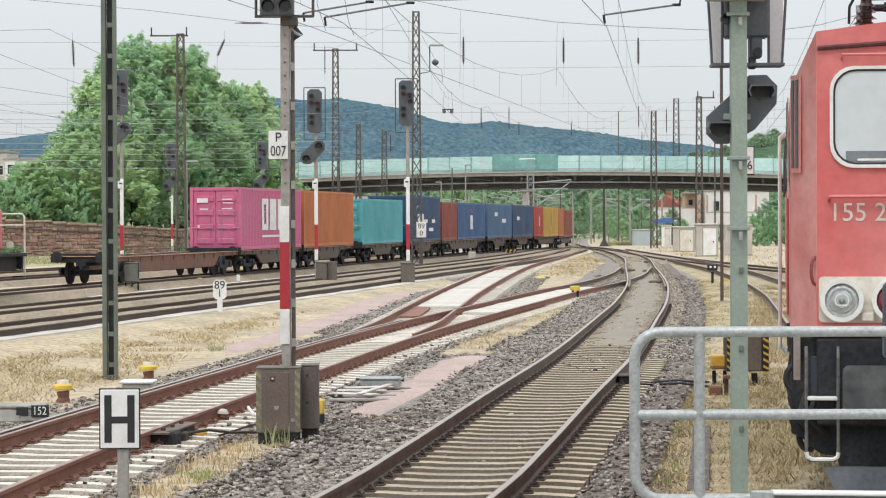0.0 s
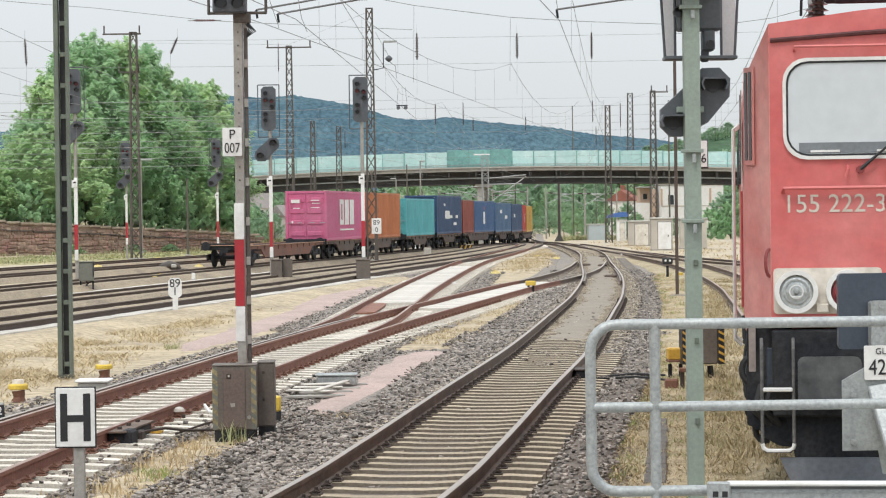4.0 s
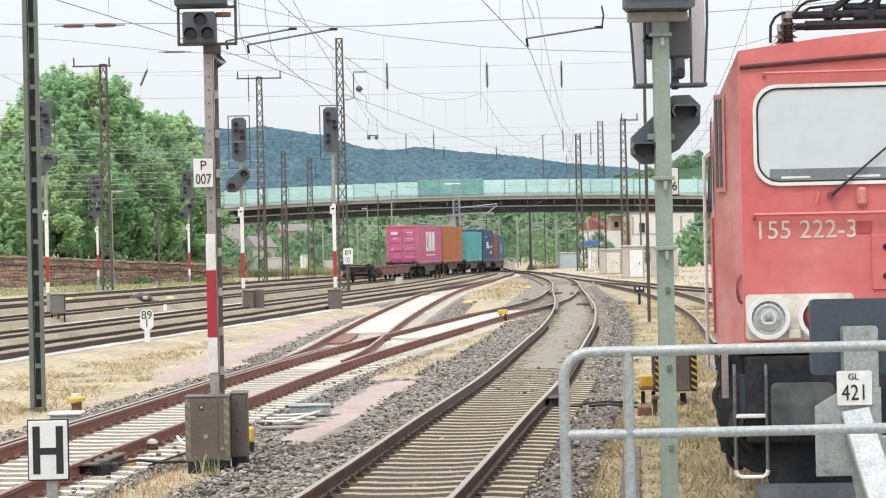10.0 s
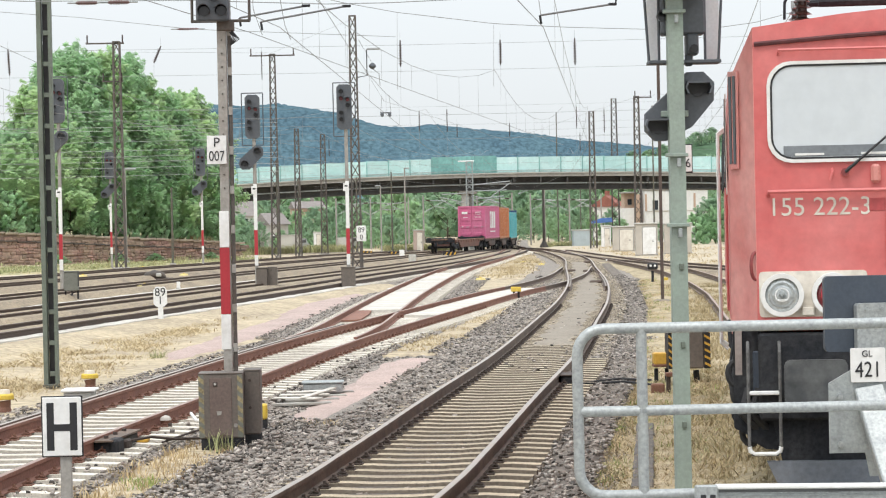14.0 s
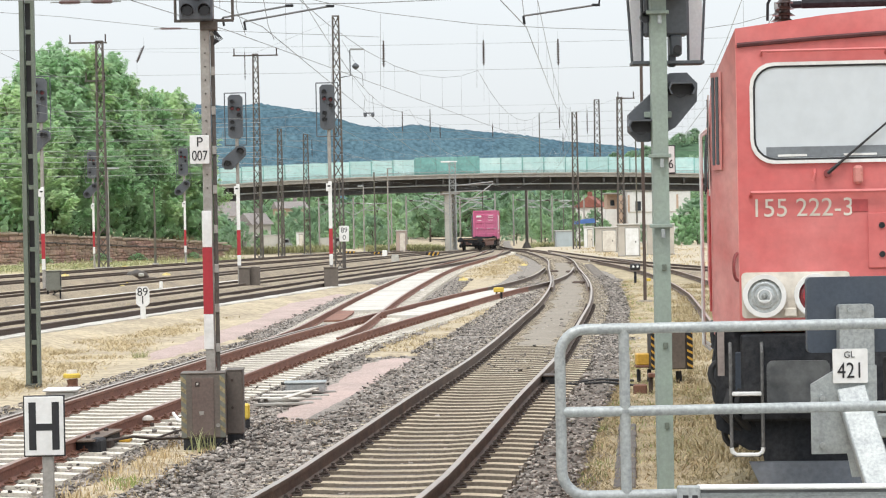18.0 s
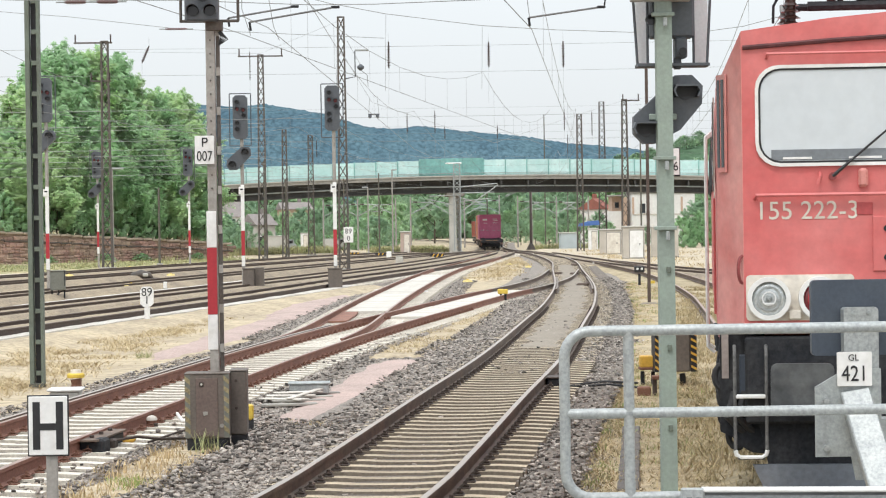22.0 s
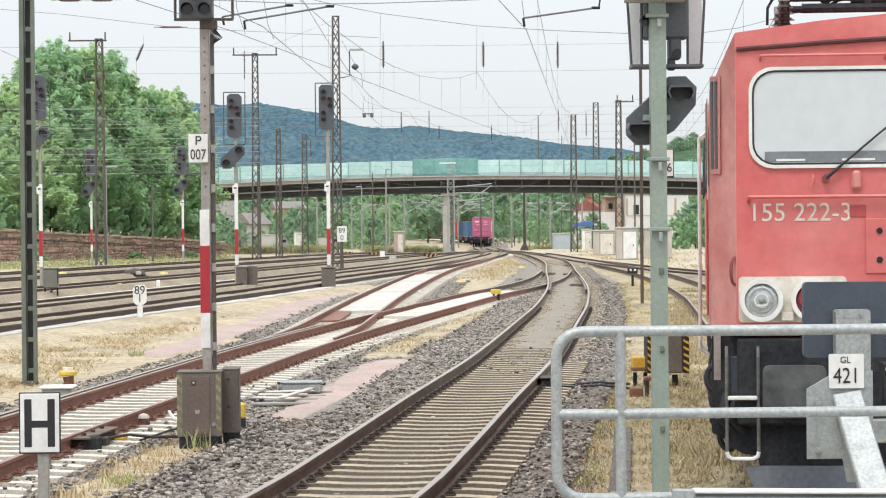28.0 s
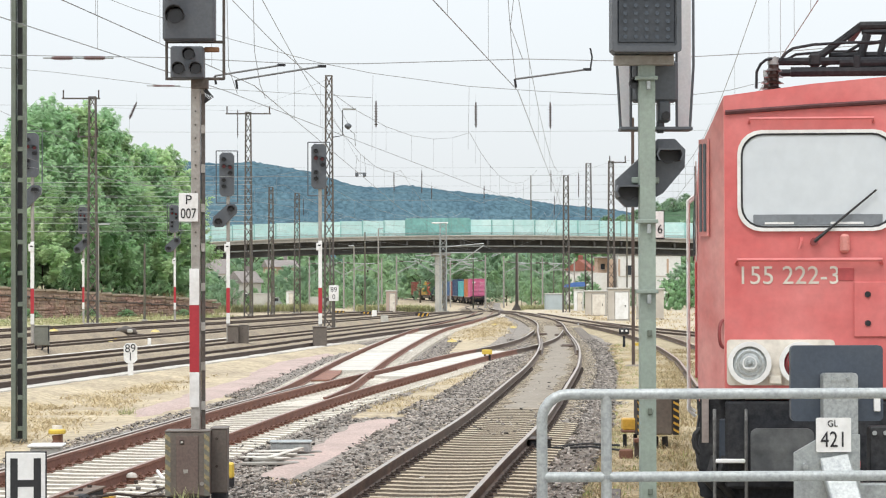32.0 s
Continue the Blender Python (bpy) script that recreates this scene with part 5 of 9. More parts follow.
# ---------------------------------------------------------------- signals and signs of the yard
def signal_head(parent, c, w, h, lamps, material=SIGNAL_GREY, depth=0.28, cut=0.09, size=0.085):
    """A flat dark housing with cut corners; lamps: (x, z, red)."""
    x0, x1, z0, z1 = c[0] - w / 2, c[0] + w / 2, c[2] - h / 2, c[2] + h / 2
    poly = [(x0 + cut, z0), (x1 - cut, z0), (x1, z0 + cut), (x1, z1 - cut), (x1 - cut, z1), (x0 + cut, z1), (x0, z1 - cut), (x0, z0 + cut)]
    hd = part("signal_head", Shape().prism(poly, 1, c[1], c[1] + depth), material, parent, "dark signal head with hooded lamps")
    for lx, lz, red in lamps:
        part("lamp", Shape().disc((c[0] + lx, c[1] + 0.004, c[2] + lz), (0, -1, 0), size, 0.03, 14), REDLENS if red else DARKLENS, hd)
        part("visor", hood(Shape(), (c[0] + lx, c[1], c[2] + lz), size * 1.3, 0.24, 8), BLACK, hd)
    return hd


def main_signal():
    x, y = -1.845, 30.0
    sg = thing("main_signal", None, "old grey signal mast with red and white plates", "railway signal")
    part("mast", B((x - 0.03, y, 2.6), (0.11, 0.13, 5.0), 0.01), MAST_GREY, sg, "weathered grey front channel")
    back = Shape().box((x + 0.055, y + 0.03, 2.6), (0.045, 0.10, 5.0), 0.006)
    part("rear_channel", back, MAST_BROWN, sg, "rusty rear channel")
    for k in range(9):
        part("batten", B((x + 0.057, y - 0.03, 0.95 + 0.47 * k), (0.05, 0.02, 0.10), 0.004), MAST_GREY, sg)
    for k in range(12):
        part("bolt", Shape().disc((x - 0.03, y - 0.066, 2.85 + 0.16 * k), (0, -1, 0), 0.012, 0.012, 6), MAST_BROWN, sg)
    for z0, z1, m, lab in ((0.93, 1.35, WHITE, "white plate"), (1.35, 2.145, RED_BAND, "red plate"), (2.145, 2.58, WHITE, "white plate")):
        part("mast_plate", B((x - 0.045, y - 0.075, (z0 + z1) / 2), (0.115, 0.012, z1 - z0 - 0.004), 0.003), m, sg, lab)
    # heads
    h = part("lower_head", B((x - 0.1215, y - 0.05, 5.022), (0.393, 0.30, 0.385), 0.02), SIGNAL_GREY, sg, "small lower signal head")
    for dx, dz in ((0.02, 0.095), (-0.10, -0.075), (0.105, -0.075)):
        part("lamp", Shape().disc((x - 0.1215 + dx, y - 0.2, 5.022 + dz), (0, -1, 0), 0.06, 0.015, 14), DARKLENS, h)
        part("visor", hood(Shape(), (x - 0.1215 + dx, y - 0.2, 5.022 + dz), 0.075, 0.16, 8), BLACK, h)
    up = part("upper_head", B((x - 0.10, y - 0.06, 5.925), (0.62, 0.32, 1.30), 0.03), SIGNAL_GREY, sg, "large upper signal head")
    for dx, dz in ((-0.16, 0.4), (0.12, 0.2), (-0.16, -0.05), (-0.16, -0.38)):
        part("lamp", Shape().disc((x - 0.1 + dx, y - 0.22, 5.95 + dz), (0, -1, 0), 0.09, 0.015, 16), DARKLENS, up)
        part("visor", hood(Shape(), (x - 0.1 + dx, y - 0.22, 5.95 + dz), 0.115, 0.24, 8), BLACK, up)
    for dz in (4.84, 5.28):
        part("cage_rail", Shape().tube([(x - 0.39, y - 0.02, dz), (x + 0.315, y - 0.02, dz)], 0.018, 6), MAST_BROWN, sg)
    for dx in (-0.375, 0.305):
        part("cage_bar", Shape().tube([(x + dx, y - 0.02, 4.84), (x + dx, y - 0.02, 6.6)], 0.018, 6), MAST_BROWN, sg)
    part("head_bracket", B((x + 0.02, y, 4.78), (0.20, 0.16, 0.12), 0.01), MAST_BROWN, sg)
    part("rusty_clamp", B((x + 0.16, y, 5.19), (0.18, 0.06, 0.06), 0.01), mat("orange_rust", (0.32, 0.17, 0.09), 0.8), sg, "orange rusty clamp")
    for k in range(5):
        part("cable", Shape().tube([(x + 0.03 + 0.01 * k, y - 0.02, 4.75), (x + 0.10 + 0.02 * k, y - 0.05, 4.66 - 0.01 * k), (x + 0.07, y - 0.02, 4.55)], 0.008, 5), RUBBER, sg)
    return sg


def striped_cabinet(name, x, y, z, w, d, h, label, stripes=True):
    """A base cabinet with a lid, latch buttons and, on its edges, black and yellow stripes."""
    cb = thing(name, pose(x, y, z), label, "cabinet")
    part("body", B((0, 0, h / 2), (w, d, h), 0.015), BOXGREY, cb)
    part("lid", B((0, 0.0, h + 0.004), (w + 0.012, d + 0.012, 0.016), 0.005), BOXGREY, cb)
    if stripes:
        part("door_panel", B((0.0, -d / 2 - 0.006, h * 0.49), (w * 0.50, 0.012, h * 0.90), 0.005), BOXBROWN, cb, "faded red-brown door")
        part("lock_plate", B((-w * 0.12, -d / 2 - 0.016, h * 0.84), (0.055, 0.012, 0.06), 0.006), CLIP, cb)
        part("lock", Shape().disc((-w * 0.12, -d / 2 - 0.022, h * 0.845), (0, -1, 0), 0.014, 0.012, 8), CONCRETE_PALE, cb)
        part("hasp", Shape().prism([(-0.05, h * 0.42), (0.01, h * 0.42), (0.004, h * 0.37), (-0.04, h * 0.355)], 1, -d / 2 - 0.020, -d / 2 - 0.012), CONCRETE, cb, "worn bare metal hasp")
        part("edge_lug", Shape().disc((w * 0.33, -d / 2 - 0.002, h * 0.2), (0, -1, 0), 0.024, 0.02, 8), CONCRETE, cb)
        for sx in (-1, 1):
            part("edge_strip", B((sx * w * 0.44, -d / 2 - 0.0002, h * 0.5), (w * 0.12, 0.0018, h * 0.98), 0.0005), RELAY_GREY, cb)
    else:
        for zz in (h * 0.42, h * 0.85):
            part("latch", Shape().disc((-w * 0.12, -d / 2, zz), (0, -1, 0), 0.018, 0.015, 8), CLIP, cb)
    part("plinth", B((0, 0, -0.08), (w * 0.92, d * 0.92, 0.2), 0.01), UNDER, cb)
    if stripes:
        for sx in (-1, 1):
            n = int(h / 0.11)
            for k in range(n):
                zz = 0.05 + k * (h - 0.06) / n
                q = (h - 0.06) / n * 0.5
                a, b = sx * w * 0.5, sx * w * 0.38
                part("warning_stripe", Shape().prism([(a, zz + (0.05 if sx < 0 else 0.0)), (b, zz + (0.0 if sx < 0 else 0.05)), (b, zz + q + (0.0 if sx < 0 else 0.05)), (a, zz + q + (0.05 if sx < 0 else 0.0))], 1, -d / 2 - 0.005, -d / 2 - 0.001), STRIPE_OLD, cb, "faded yellow stripe")
    return cb


RELAY_GREY = mat("grey_green_relay_paint", (0.17, 0.175, 0.15), 0.65, vary=0.2, scale=3, fine=25, bump=0.08)
TROUGH = mat("dark_weathered_concrete", (0.115, 0.105, 0.098), 0.9, vary=0.3, scale=3, fine=25, bump=0.2, second=(0.17, 0.15, 0.13))
BOXBROWN = mat("faded_red_brown_door_paint", (0.135, 0.098, 0.085), 0.65, vary=0.2, scale=3, fine=30, bump=0.1, second=(0.17, 0.13, 0.112))
STRIPE_OLD = mat("faded_yellow_stripe", (0.33, 0.275, 0.15), 0.7, vary=0.4, scale=6, fine=30, bump=0.05)
main_signal()
striped_cabinet("signal_cabinet", -1.955, 29.85, -0.10, 0.52, 0.45, 0.76, "brown-grey cabinet with faded warning stripes at the signal foot")
striped_cabinet("signal_cabinet", -1.605, 30.20, -0.09, 0.20, 0.45, 0.76, "narrow dark cabinet behind the signal foot", False)


def sign_plate(name, x, y, z, w, h, label, words, post=None, border=0.0, category="sign"):
    sg = thing(name, pose(x, y, 0), label, category)
    if border:
        part("border", B((0, 0.004, z), (w + border, 0.014, h + border), 0.004), BLACK, sg, "black border")
    part("plate", B((0, -0.006 if border else 0, z), (w, 0.012, h), 0.004), WHITE, sg)
    for word, size, dx, dz, st in words:
        lettering("writing", word, size, BLACK, sg, (dx, -0.0165 if border else -0.0105, z + dz), st)
    if post:
        part("post", B((post[2] if len(post) > 2 else 0, 0.05, (post[0] + post[1]) / 2), (0.07, 0.06, post[1] - post[0]), 0.006), MAST_GREY, sg)
    return sg


sign_plate("signal_name_sign", -1.957, 29.90, 3.306, 0.23, 0.338, "white enamel sign lettered P 007 on the signal mast", [("P", 0.16, 0.0, 0.085, 1.0), ("007", 0.17, 0.0, -0.078, 0.74)])


def halt_board():
    sg = thing("halt_board", pose(-2.452, 19.0, 0.024), "white board with a bold black H on a grey post", "sign")
    part("border", B((0, 0.006, 0.883), (0.312, 0.014, 0.463), 0.004), BLACK, sg, "black border")
    part("plate", B((0, -0.005, 0.883), (0.292, 0.012, 0.443), 0.004), WHITE, sg)
    for dx in (-0.087, 0.087):
        part("letter_bar", B((dx, -0.0125, 0.883), (0.055, 0.004, 0.36), 0.001), BLACK, sg)
    part("letter_bar", B((0, -0.0125, 0.875), (0.12, 0.004, 0.052), 0.001), BLACK, sg)
    part("post", B((0.02, 0.04, 0.30), (0.085, 0.05, 1.2), 0.008), MAST_GREY, sg)
    return sg


halt_board()


def kilometre_post(x, y, rows, h=1.0, label="white kilometre post with black numerals in the grass"):
    kp = thing("kilometre_post", pose(x, y, -0.27), label, "kilometre post")
    part("post", B((0, 0.02, 0.26), (0.15, 0.07, 0.56), 0.01), WHITE, kp)
    part("plate", Shape().prism([(-0.11, 0.46), (0.11, 0.46), (0.19, 0.54), (0.19, 0.92), (0.12, 1.02), (-0.12, 1.02), (-0.19, 0.92), (-0.19, 0.54)], 1, -0.04, 0.02), WHITE, kp)
    for word, dz in rows:
        lettering("writing", word, 0.33, BLACK, kp, (0, -0.045, dz), 0.95)
    return kp


kilometre_post(-6.34, 71.2, [("89", 0.86), ("1", 0.63)])


def lattice_mast(x, y, h, w=0.42, top=0.24, label="dark steel lattice catenary mast", material=MAST_BROWN, bays=None, base=-0.3, turn=0, arms=()):
    """Four tapering corner angles with zigzag bracing. arms: (z, x0, x1) cross pieces."""
    ma = thing("lattice_mast", pose(x, y, base + drop(y), 0, 0, turn), label, "catenary mast", "catenary masts of the yard")
    n = bays or max(6, int(h / 0.75))
    def half(z):
        return (w + (top - w) * z / h) / 2
    for sx in (-1, 1):
        for sy in (-1, 1):
            part("corner_angle", Shape().tube([(sx * half(0), sy * half(0), 0), (sx * half(h), sy * half(h), h)], 0.072, 4), material, ma)
    for f in range(4):
        s = Shape()
        for k in range(n):
            z0, z1 = h * k / n, h * (k + 1) / n
            a, b = half(z0), half(z1)
            e = 1 if (k + f) % 2 else -1
            p, q = (-a * e, -a), (b * e, -b)
            for _ in range(f):
                p, q = (-p[1], p[0]), (-q[1], q[0])
            s.tube([(*p, z0), (*q, z1)], 0.040, 4)
        tagged(part("bracing", s, material, ma), kind="stuff")
    part("base_block", B((0, 0, 0.05), (w * 1.7, w * 1.7, 0.35), 0.03), CONCRETE, ma)
    part("cap", B((0, 0, h), (top + 0.1, top + 0.1, 0.05), 0.01), material, ma)
    for z, x0, x1 in arms:
        part("cross_arm", B(((x0 + x1) / 2, 0, z), (x1 - x0, 0.09, 0.10), 0.01), material, ma)
        for xx in (x0 + 0.1, x1 - 0.1):
            part("arm_insulator", Shape().tube([(xx, 0, z), (xx, 0, z + 0.55)], 0.05, 6), INSUL, ma)
    return ma


def batten_mast():
    x, y = -5.80, 43.6
    ma = thing("batten_mast", None, "tall grey-green mast of two channels joined by battens", "catenary mast")
    part("front_channel", B((x - 0.07, y, 4.3), (0.08, 0.20, 9.2), 0.008), MAST_DEEP, ma, "deep green painted channel")
    part("rear_channel", B((x + 0.113, y, 4.3), (0.054, 0.18, 9.2), 0.004), MAST_DEEP, ma)
    part("inner_web", B((x + 0.032, y + 0.06, 4.3), (0.108, 0.04, 9.2), 0.004), BLACK, ma)
    for k in range(18):
        part("batten", B((x + 0.058, y - 0.06, -0.08 + 0.535 * k), (0.118, 0.03, 0.08), 0.004), MAST_DEEP, ma)
    part("foot_plate", B((x + 0.01, y, -0.29), (0.26, 0.28, 0.06), 0.01), MAST_OLD, ma)


batten_mast()


def yard_signal(x, y, top, boards=1, box=True, sign=True, gw=0.62, bw=0.58, label="light signal with dark heads on a red-white mast", bx=-0.02):
    """A pole with red and white bands, a dark main head in a cage and a slanted distant head."""
    sg = thing("yard_signal", pose(x, y, -0.2), label, "railway signal", "light signals of the yard")
    part("pole", Shape().tube([(0, 0, 0), (0, 0, top - 0.3)], 0.075, 10), MAST_GREY, sg, "grey pole")
    for z0, z1, m in ((0.95, 1.4, WHITE), (1.4, 2.45, RED_BAND), (2.45, 4.4, WHITE)):
        part("mast_plate", B((0, -0.085, (z0 + z1) / 2), (0.15, 0.02, z1 - z0 - 0.005), 0.003), m, sg)
    hd = signal_head(sg, (-0.05, -0.15, top - 0.9), gw, 1.85, [(-0.12, 0.62, 0), (-0.12, 0.34, 1), (0.14, 0.30, 1), (0.16, 0.05, 0), (-0.12, -0.25, 0), (-0.12, -0.52, 0)], size=0.075, cut=0.12)
    for dx in (-0.45, 0.45):
        part("cage_bar", Shape().tube([(dx - 0.05, 0, top - 2.1), (dx - 0.05, 0, top + 0.1)], 0.024, 5), SIGNAL_GREY, sg)
    for dz in (-2.1, 0.1):
        part("cage_rail", Shape().tube([(-0.5, 0, top + dz), (0.4, 0, top + dz)], 0.024, 5), SIGNAL_GREY, sg)
    if boards:
        poly = [(-0.66, -0.30), (-0.54, -0.48), (-0.22, -0.48), (0.38, 0.12), (0.38, 0.38), (0.26, 0.50), (0.0, 0.50), (-0.62, -0.05)]
        dh = part("distant_head", Shape().prism([(a, b + top - 2.65) for a, b in poly], 1, -0.18, 0.1), SIGNAL_GREY, sg, "slanted dark distant head")
        for cx, cz in ((0.14, 0.27), (-0.40, -0.26)):
            part("lamp", Shape().disc((cx, -0.19, top - 2.65 + cz), (0, -1, 0), 0.09, 0.03, 12), DARKLENS, dh)
            part("visor", hood(Shape(), (cx, -0.18, top - 2.65 + cz), 0.16, 0.34, 8), BLACK, dh)
    if sign:
        part("name_plate", B((-0.04, -0.10, 4.15), (0.24, 0.02, 0.32), 0.004), WHITE, sg)
        part("name_bar", B((-0.04, -0.112, 4.20), (0.12, 0.004, 0.06), 0.001), BLACK, sg)
    if box:
        part("base_cabinet", B((bx, 0, 0.44), (bw, 0.5, 0.78), 0.02), BOXGREY, sg, "brown-grey base cabinet")
        part("cabinet_lid", B((bx, 0, 0.85), (bw + 0.06, 0.56, 0.04), 0.01), BOXGREY, sg)
        part("plinth", B((bx, 0, 0.02), (bw * 0.85, 0.42, 0.16), 0.01), CONCRETE, sg)
    return sg


yard_signal(-5.38, 106.5, 8.15, bw=0.46, bx=0.21)
yard_signal(-1.45, 103.6, 8.35, boards=0)
yard_signal(-13.42, 105.0, 8.9, box=False)
yard_signal(-18.55, 172.0, 7.9, box=False)
yard_signal(-12.05, 168.0, 7.9, box=False)
striped_cabinet("trackside_cabinet", -4.73, 106.8, -0.15, 0.40, 0.5, 0.82, "dark brown-grey cabinet beside the signal foot", False)
rl = thing("relay_box", pose(-12.16, 98.0, -0.28), "green-grey relay box on thin steel legs beside the track", "cabinet")
part("body", B((0, 0, 0.70), (0.56, 0.36, 0.74), 0.03), RELAY_GREY, rl)
part("lid", B((0, 0, 1.085), (0.60, 0.42, 0.04), 0.015), RELAY_GREY, rl)
part("hinge", B((0.29, -0.19, 0.8), (0.03, 0.03, 0.6), 0.005), UNDER, rl)
for dx in (-0.24, 0.24):
    part("leg", B((dx, 0.05, 0.18), (0.06, 0.06, 0.44), 0.005), UNDER, rl)
part("brace", Shape().tube([(-0.24, 0, 0.05), (0.24, 0, 0.36)], 0.02, 5), UNDER, rl)
part("cable", Shape().tube([(0, 0, 0.4), (0.03, -0.05, 0.2), (-0.12, -0.1, -0.02)], 0.03, 6), RUBBER, rl)

# masts: place and height
lattice_mast(-1.55, 147.0, 14.9, 0.55, 0.34)
lattice_mast(-8.1, 190.0, 15.7, 0.62, 0.36, arms=[(15.6, -1.7, 1.7)])
lattice_mast(-17.2, 165.0, 15.0, 0.62, 0.40, arms=[(14.9, -2.0, 0.5), (12.4, -1.0, 0.4)])
lattice_mast(19.45, 232.0, 12.9, 0.6, 0.4)
lattice_mast(27.85, 300.0, 17.6, 0.9, 0.55)
lattice_mast(21.4, 210.0, 13.0, 0.6, 0.36, arms=[(12.9, -0.2, 1.3)])
lattice_mast(-5.6, 240.0, 11.6, 0.6, 0.4)


# ---------------------------------------------------------------- road bridge
def bridge():
    nearer = Matrix.Translation(EYE) @ Matrix.Scale(0.914, 4) @ Matrix.Translation([-c for c in EYE])
    br = thing("road_bridge", nearer, "long concrete and steel road bridge across the tracks", "bridge", kind="structure")
    Y = 315.0
    xs = list(range(-34, 101, 4))

    def z(x):
        return 6.38 - 0.00068 * (x - 15.5) ** 2

    path = [(x, Y, z(x)) for x in xs]
    part("girder", Shape().sweep([(-4.9, 0.0), (-4.9, 1.5), (4.9, 1.5), (4.9, 0.0)], path), BRIDGE_DARK, br, "dark steel girders")
    part("deck", Shape().sweep([(-6.6, 1.52), (-6.6, 2.05), (6.6, 2.05), (6.6, 1.52)], path), CONCRETE, br, "pale concrete deck edge")
    part("deck_drip", Shape().sweep([(6.6, 1.92), (6.6, 2.04), (6.75, 2.04), (6.75, 1.92)], path), CONCRETE_PALE, br)
    for side in (-6.5, 6.5):
        for x in np.arange(-31, 98, 2.65):
            dk = 5.0 < x < 13.2
            h = 2.1 if dk else 1.88
            part("screen_panel", B((x + 1.32, Y + side, z(x + 1.3) + 2.06 + h / 2), (2.58, 0.06, h), 0.01), SCREEN_DARK if dk else SCREEN, br, "green meshed panel" if dk else "turquoise glass panel")
            part("screen_post", B((x, Y + side - 0.05, z(x) + 3.02), (0.11, 0.15, 2.0), 0.01), SCREEN_DARK, br)
            if dk and side < 0:
                for q in range(4):
                    part("panel_slat", B((x + 0.33 + 0.66 * q, Y + side - 0.05, z(x) + 2.06 + h / 2), (0.06, 0.05, h), 0.005), SCREEN_DARK, br)
    for x in np.arange(-30, 98, 3.3):
        part("cantilever_rib", B((x, Y - 5.8, z(x) + 1.15), (0.20, 1.3, 0.66), 0.02), BRIDGE_DARK, br)
    part("handrail", Shape().sweep([(6.62, 2.3), (6.62, 2.36), (6.70, 2.36), (6.70, 2.3)], path), GALV_DULL, br)
    for x in (-24.3, 10.2, 48.6):
        part("pier", B((x, Y - 4.4, z(x) / 2 - 0.6), (0.9, 0.9, z(x) + 1.2), 0.08), CONCRETE_PALE, br, "pale concrete front pier")
        part("pier", B((x + 1.12, Y + 4.4, z(x) / 2 - 0.6), (0.5, 0.9, z(x) + 1.2), 0.05), CONCRETE, br, "slim concrete rear pier")
        part("crosshead", B((x + 0.4, Y, z(x) - 0.22), (2.2, 10.4, 0.44), 0.05), CONCRETE, br)
    part("bottom_flange", Shape().sweep([(4.3, -0.05), (4.3, 0.06), (5.3, 0.06), (5.3, -0.05)], path), BRIDGE_DARK, br)
    part("service_pipe", Shape().sweep([(5.25, 0.62), (5.25, 0.78), (5.42, 0.78), (5.42, 0.62)], path), GALV_DULL, br)
    for x in np.arange(-30, 98, 1.65):
        part("stiffener", B((x, Y - 4.98, z(x) + 0.58), (0.06, 0.16, 1.0), 0.008), BRIDGE_DARK, br)
    part("abutment", B((-38.0, Y, 2.6), (9.0, 13.0, 7.0), 0.1), CONCRETE, br)


bridge()


# ---------------------------------------------------------------- stone wall on the far side of the yard
def wall_top(s):
    """Height of the coping at s metres along the wall: it falls towards the bridge."""
    return np.minimum(2.95, 2.52 - 0.0434 * (s - 52.7))


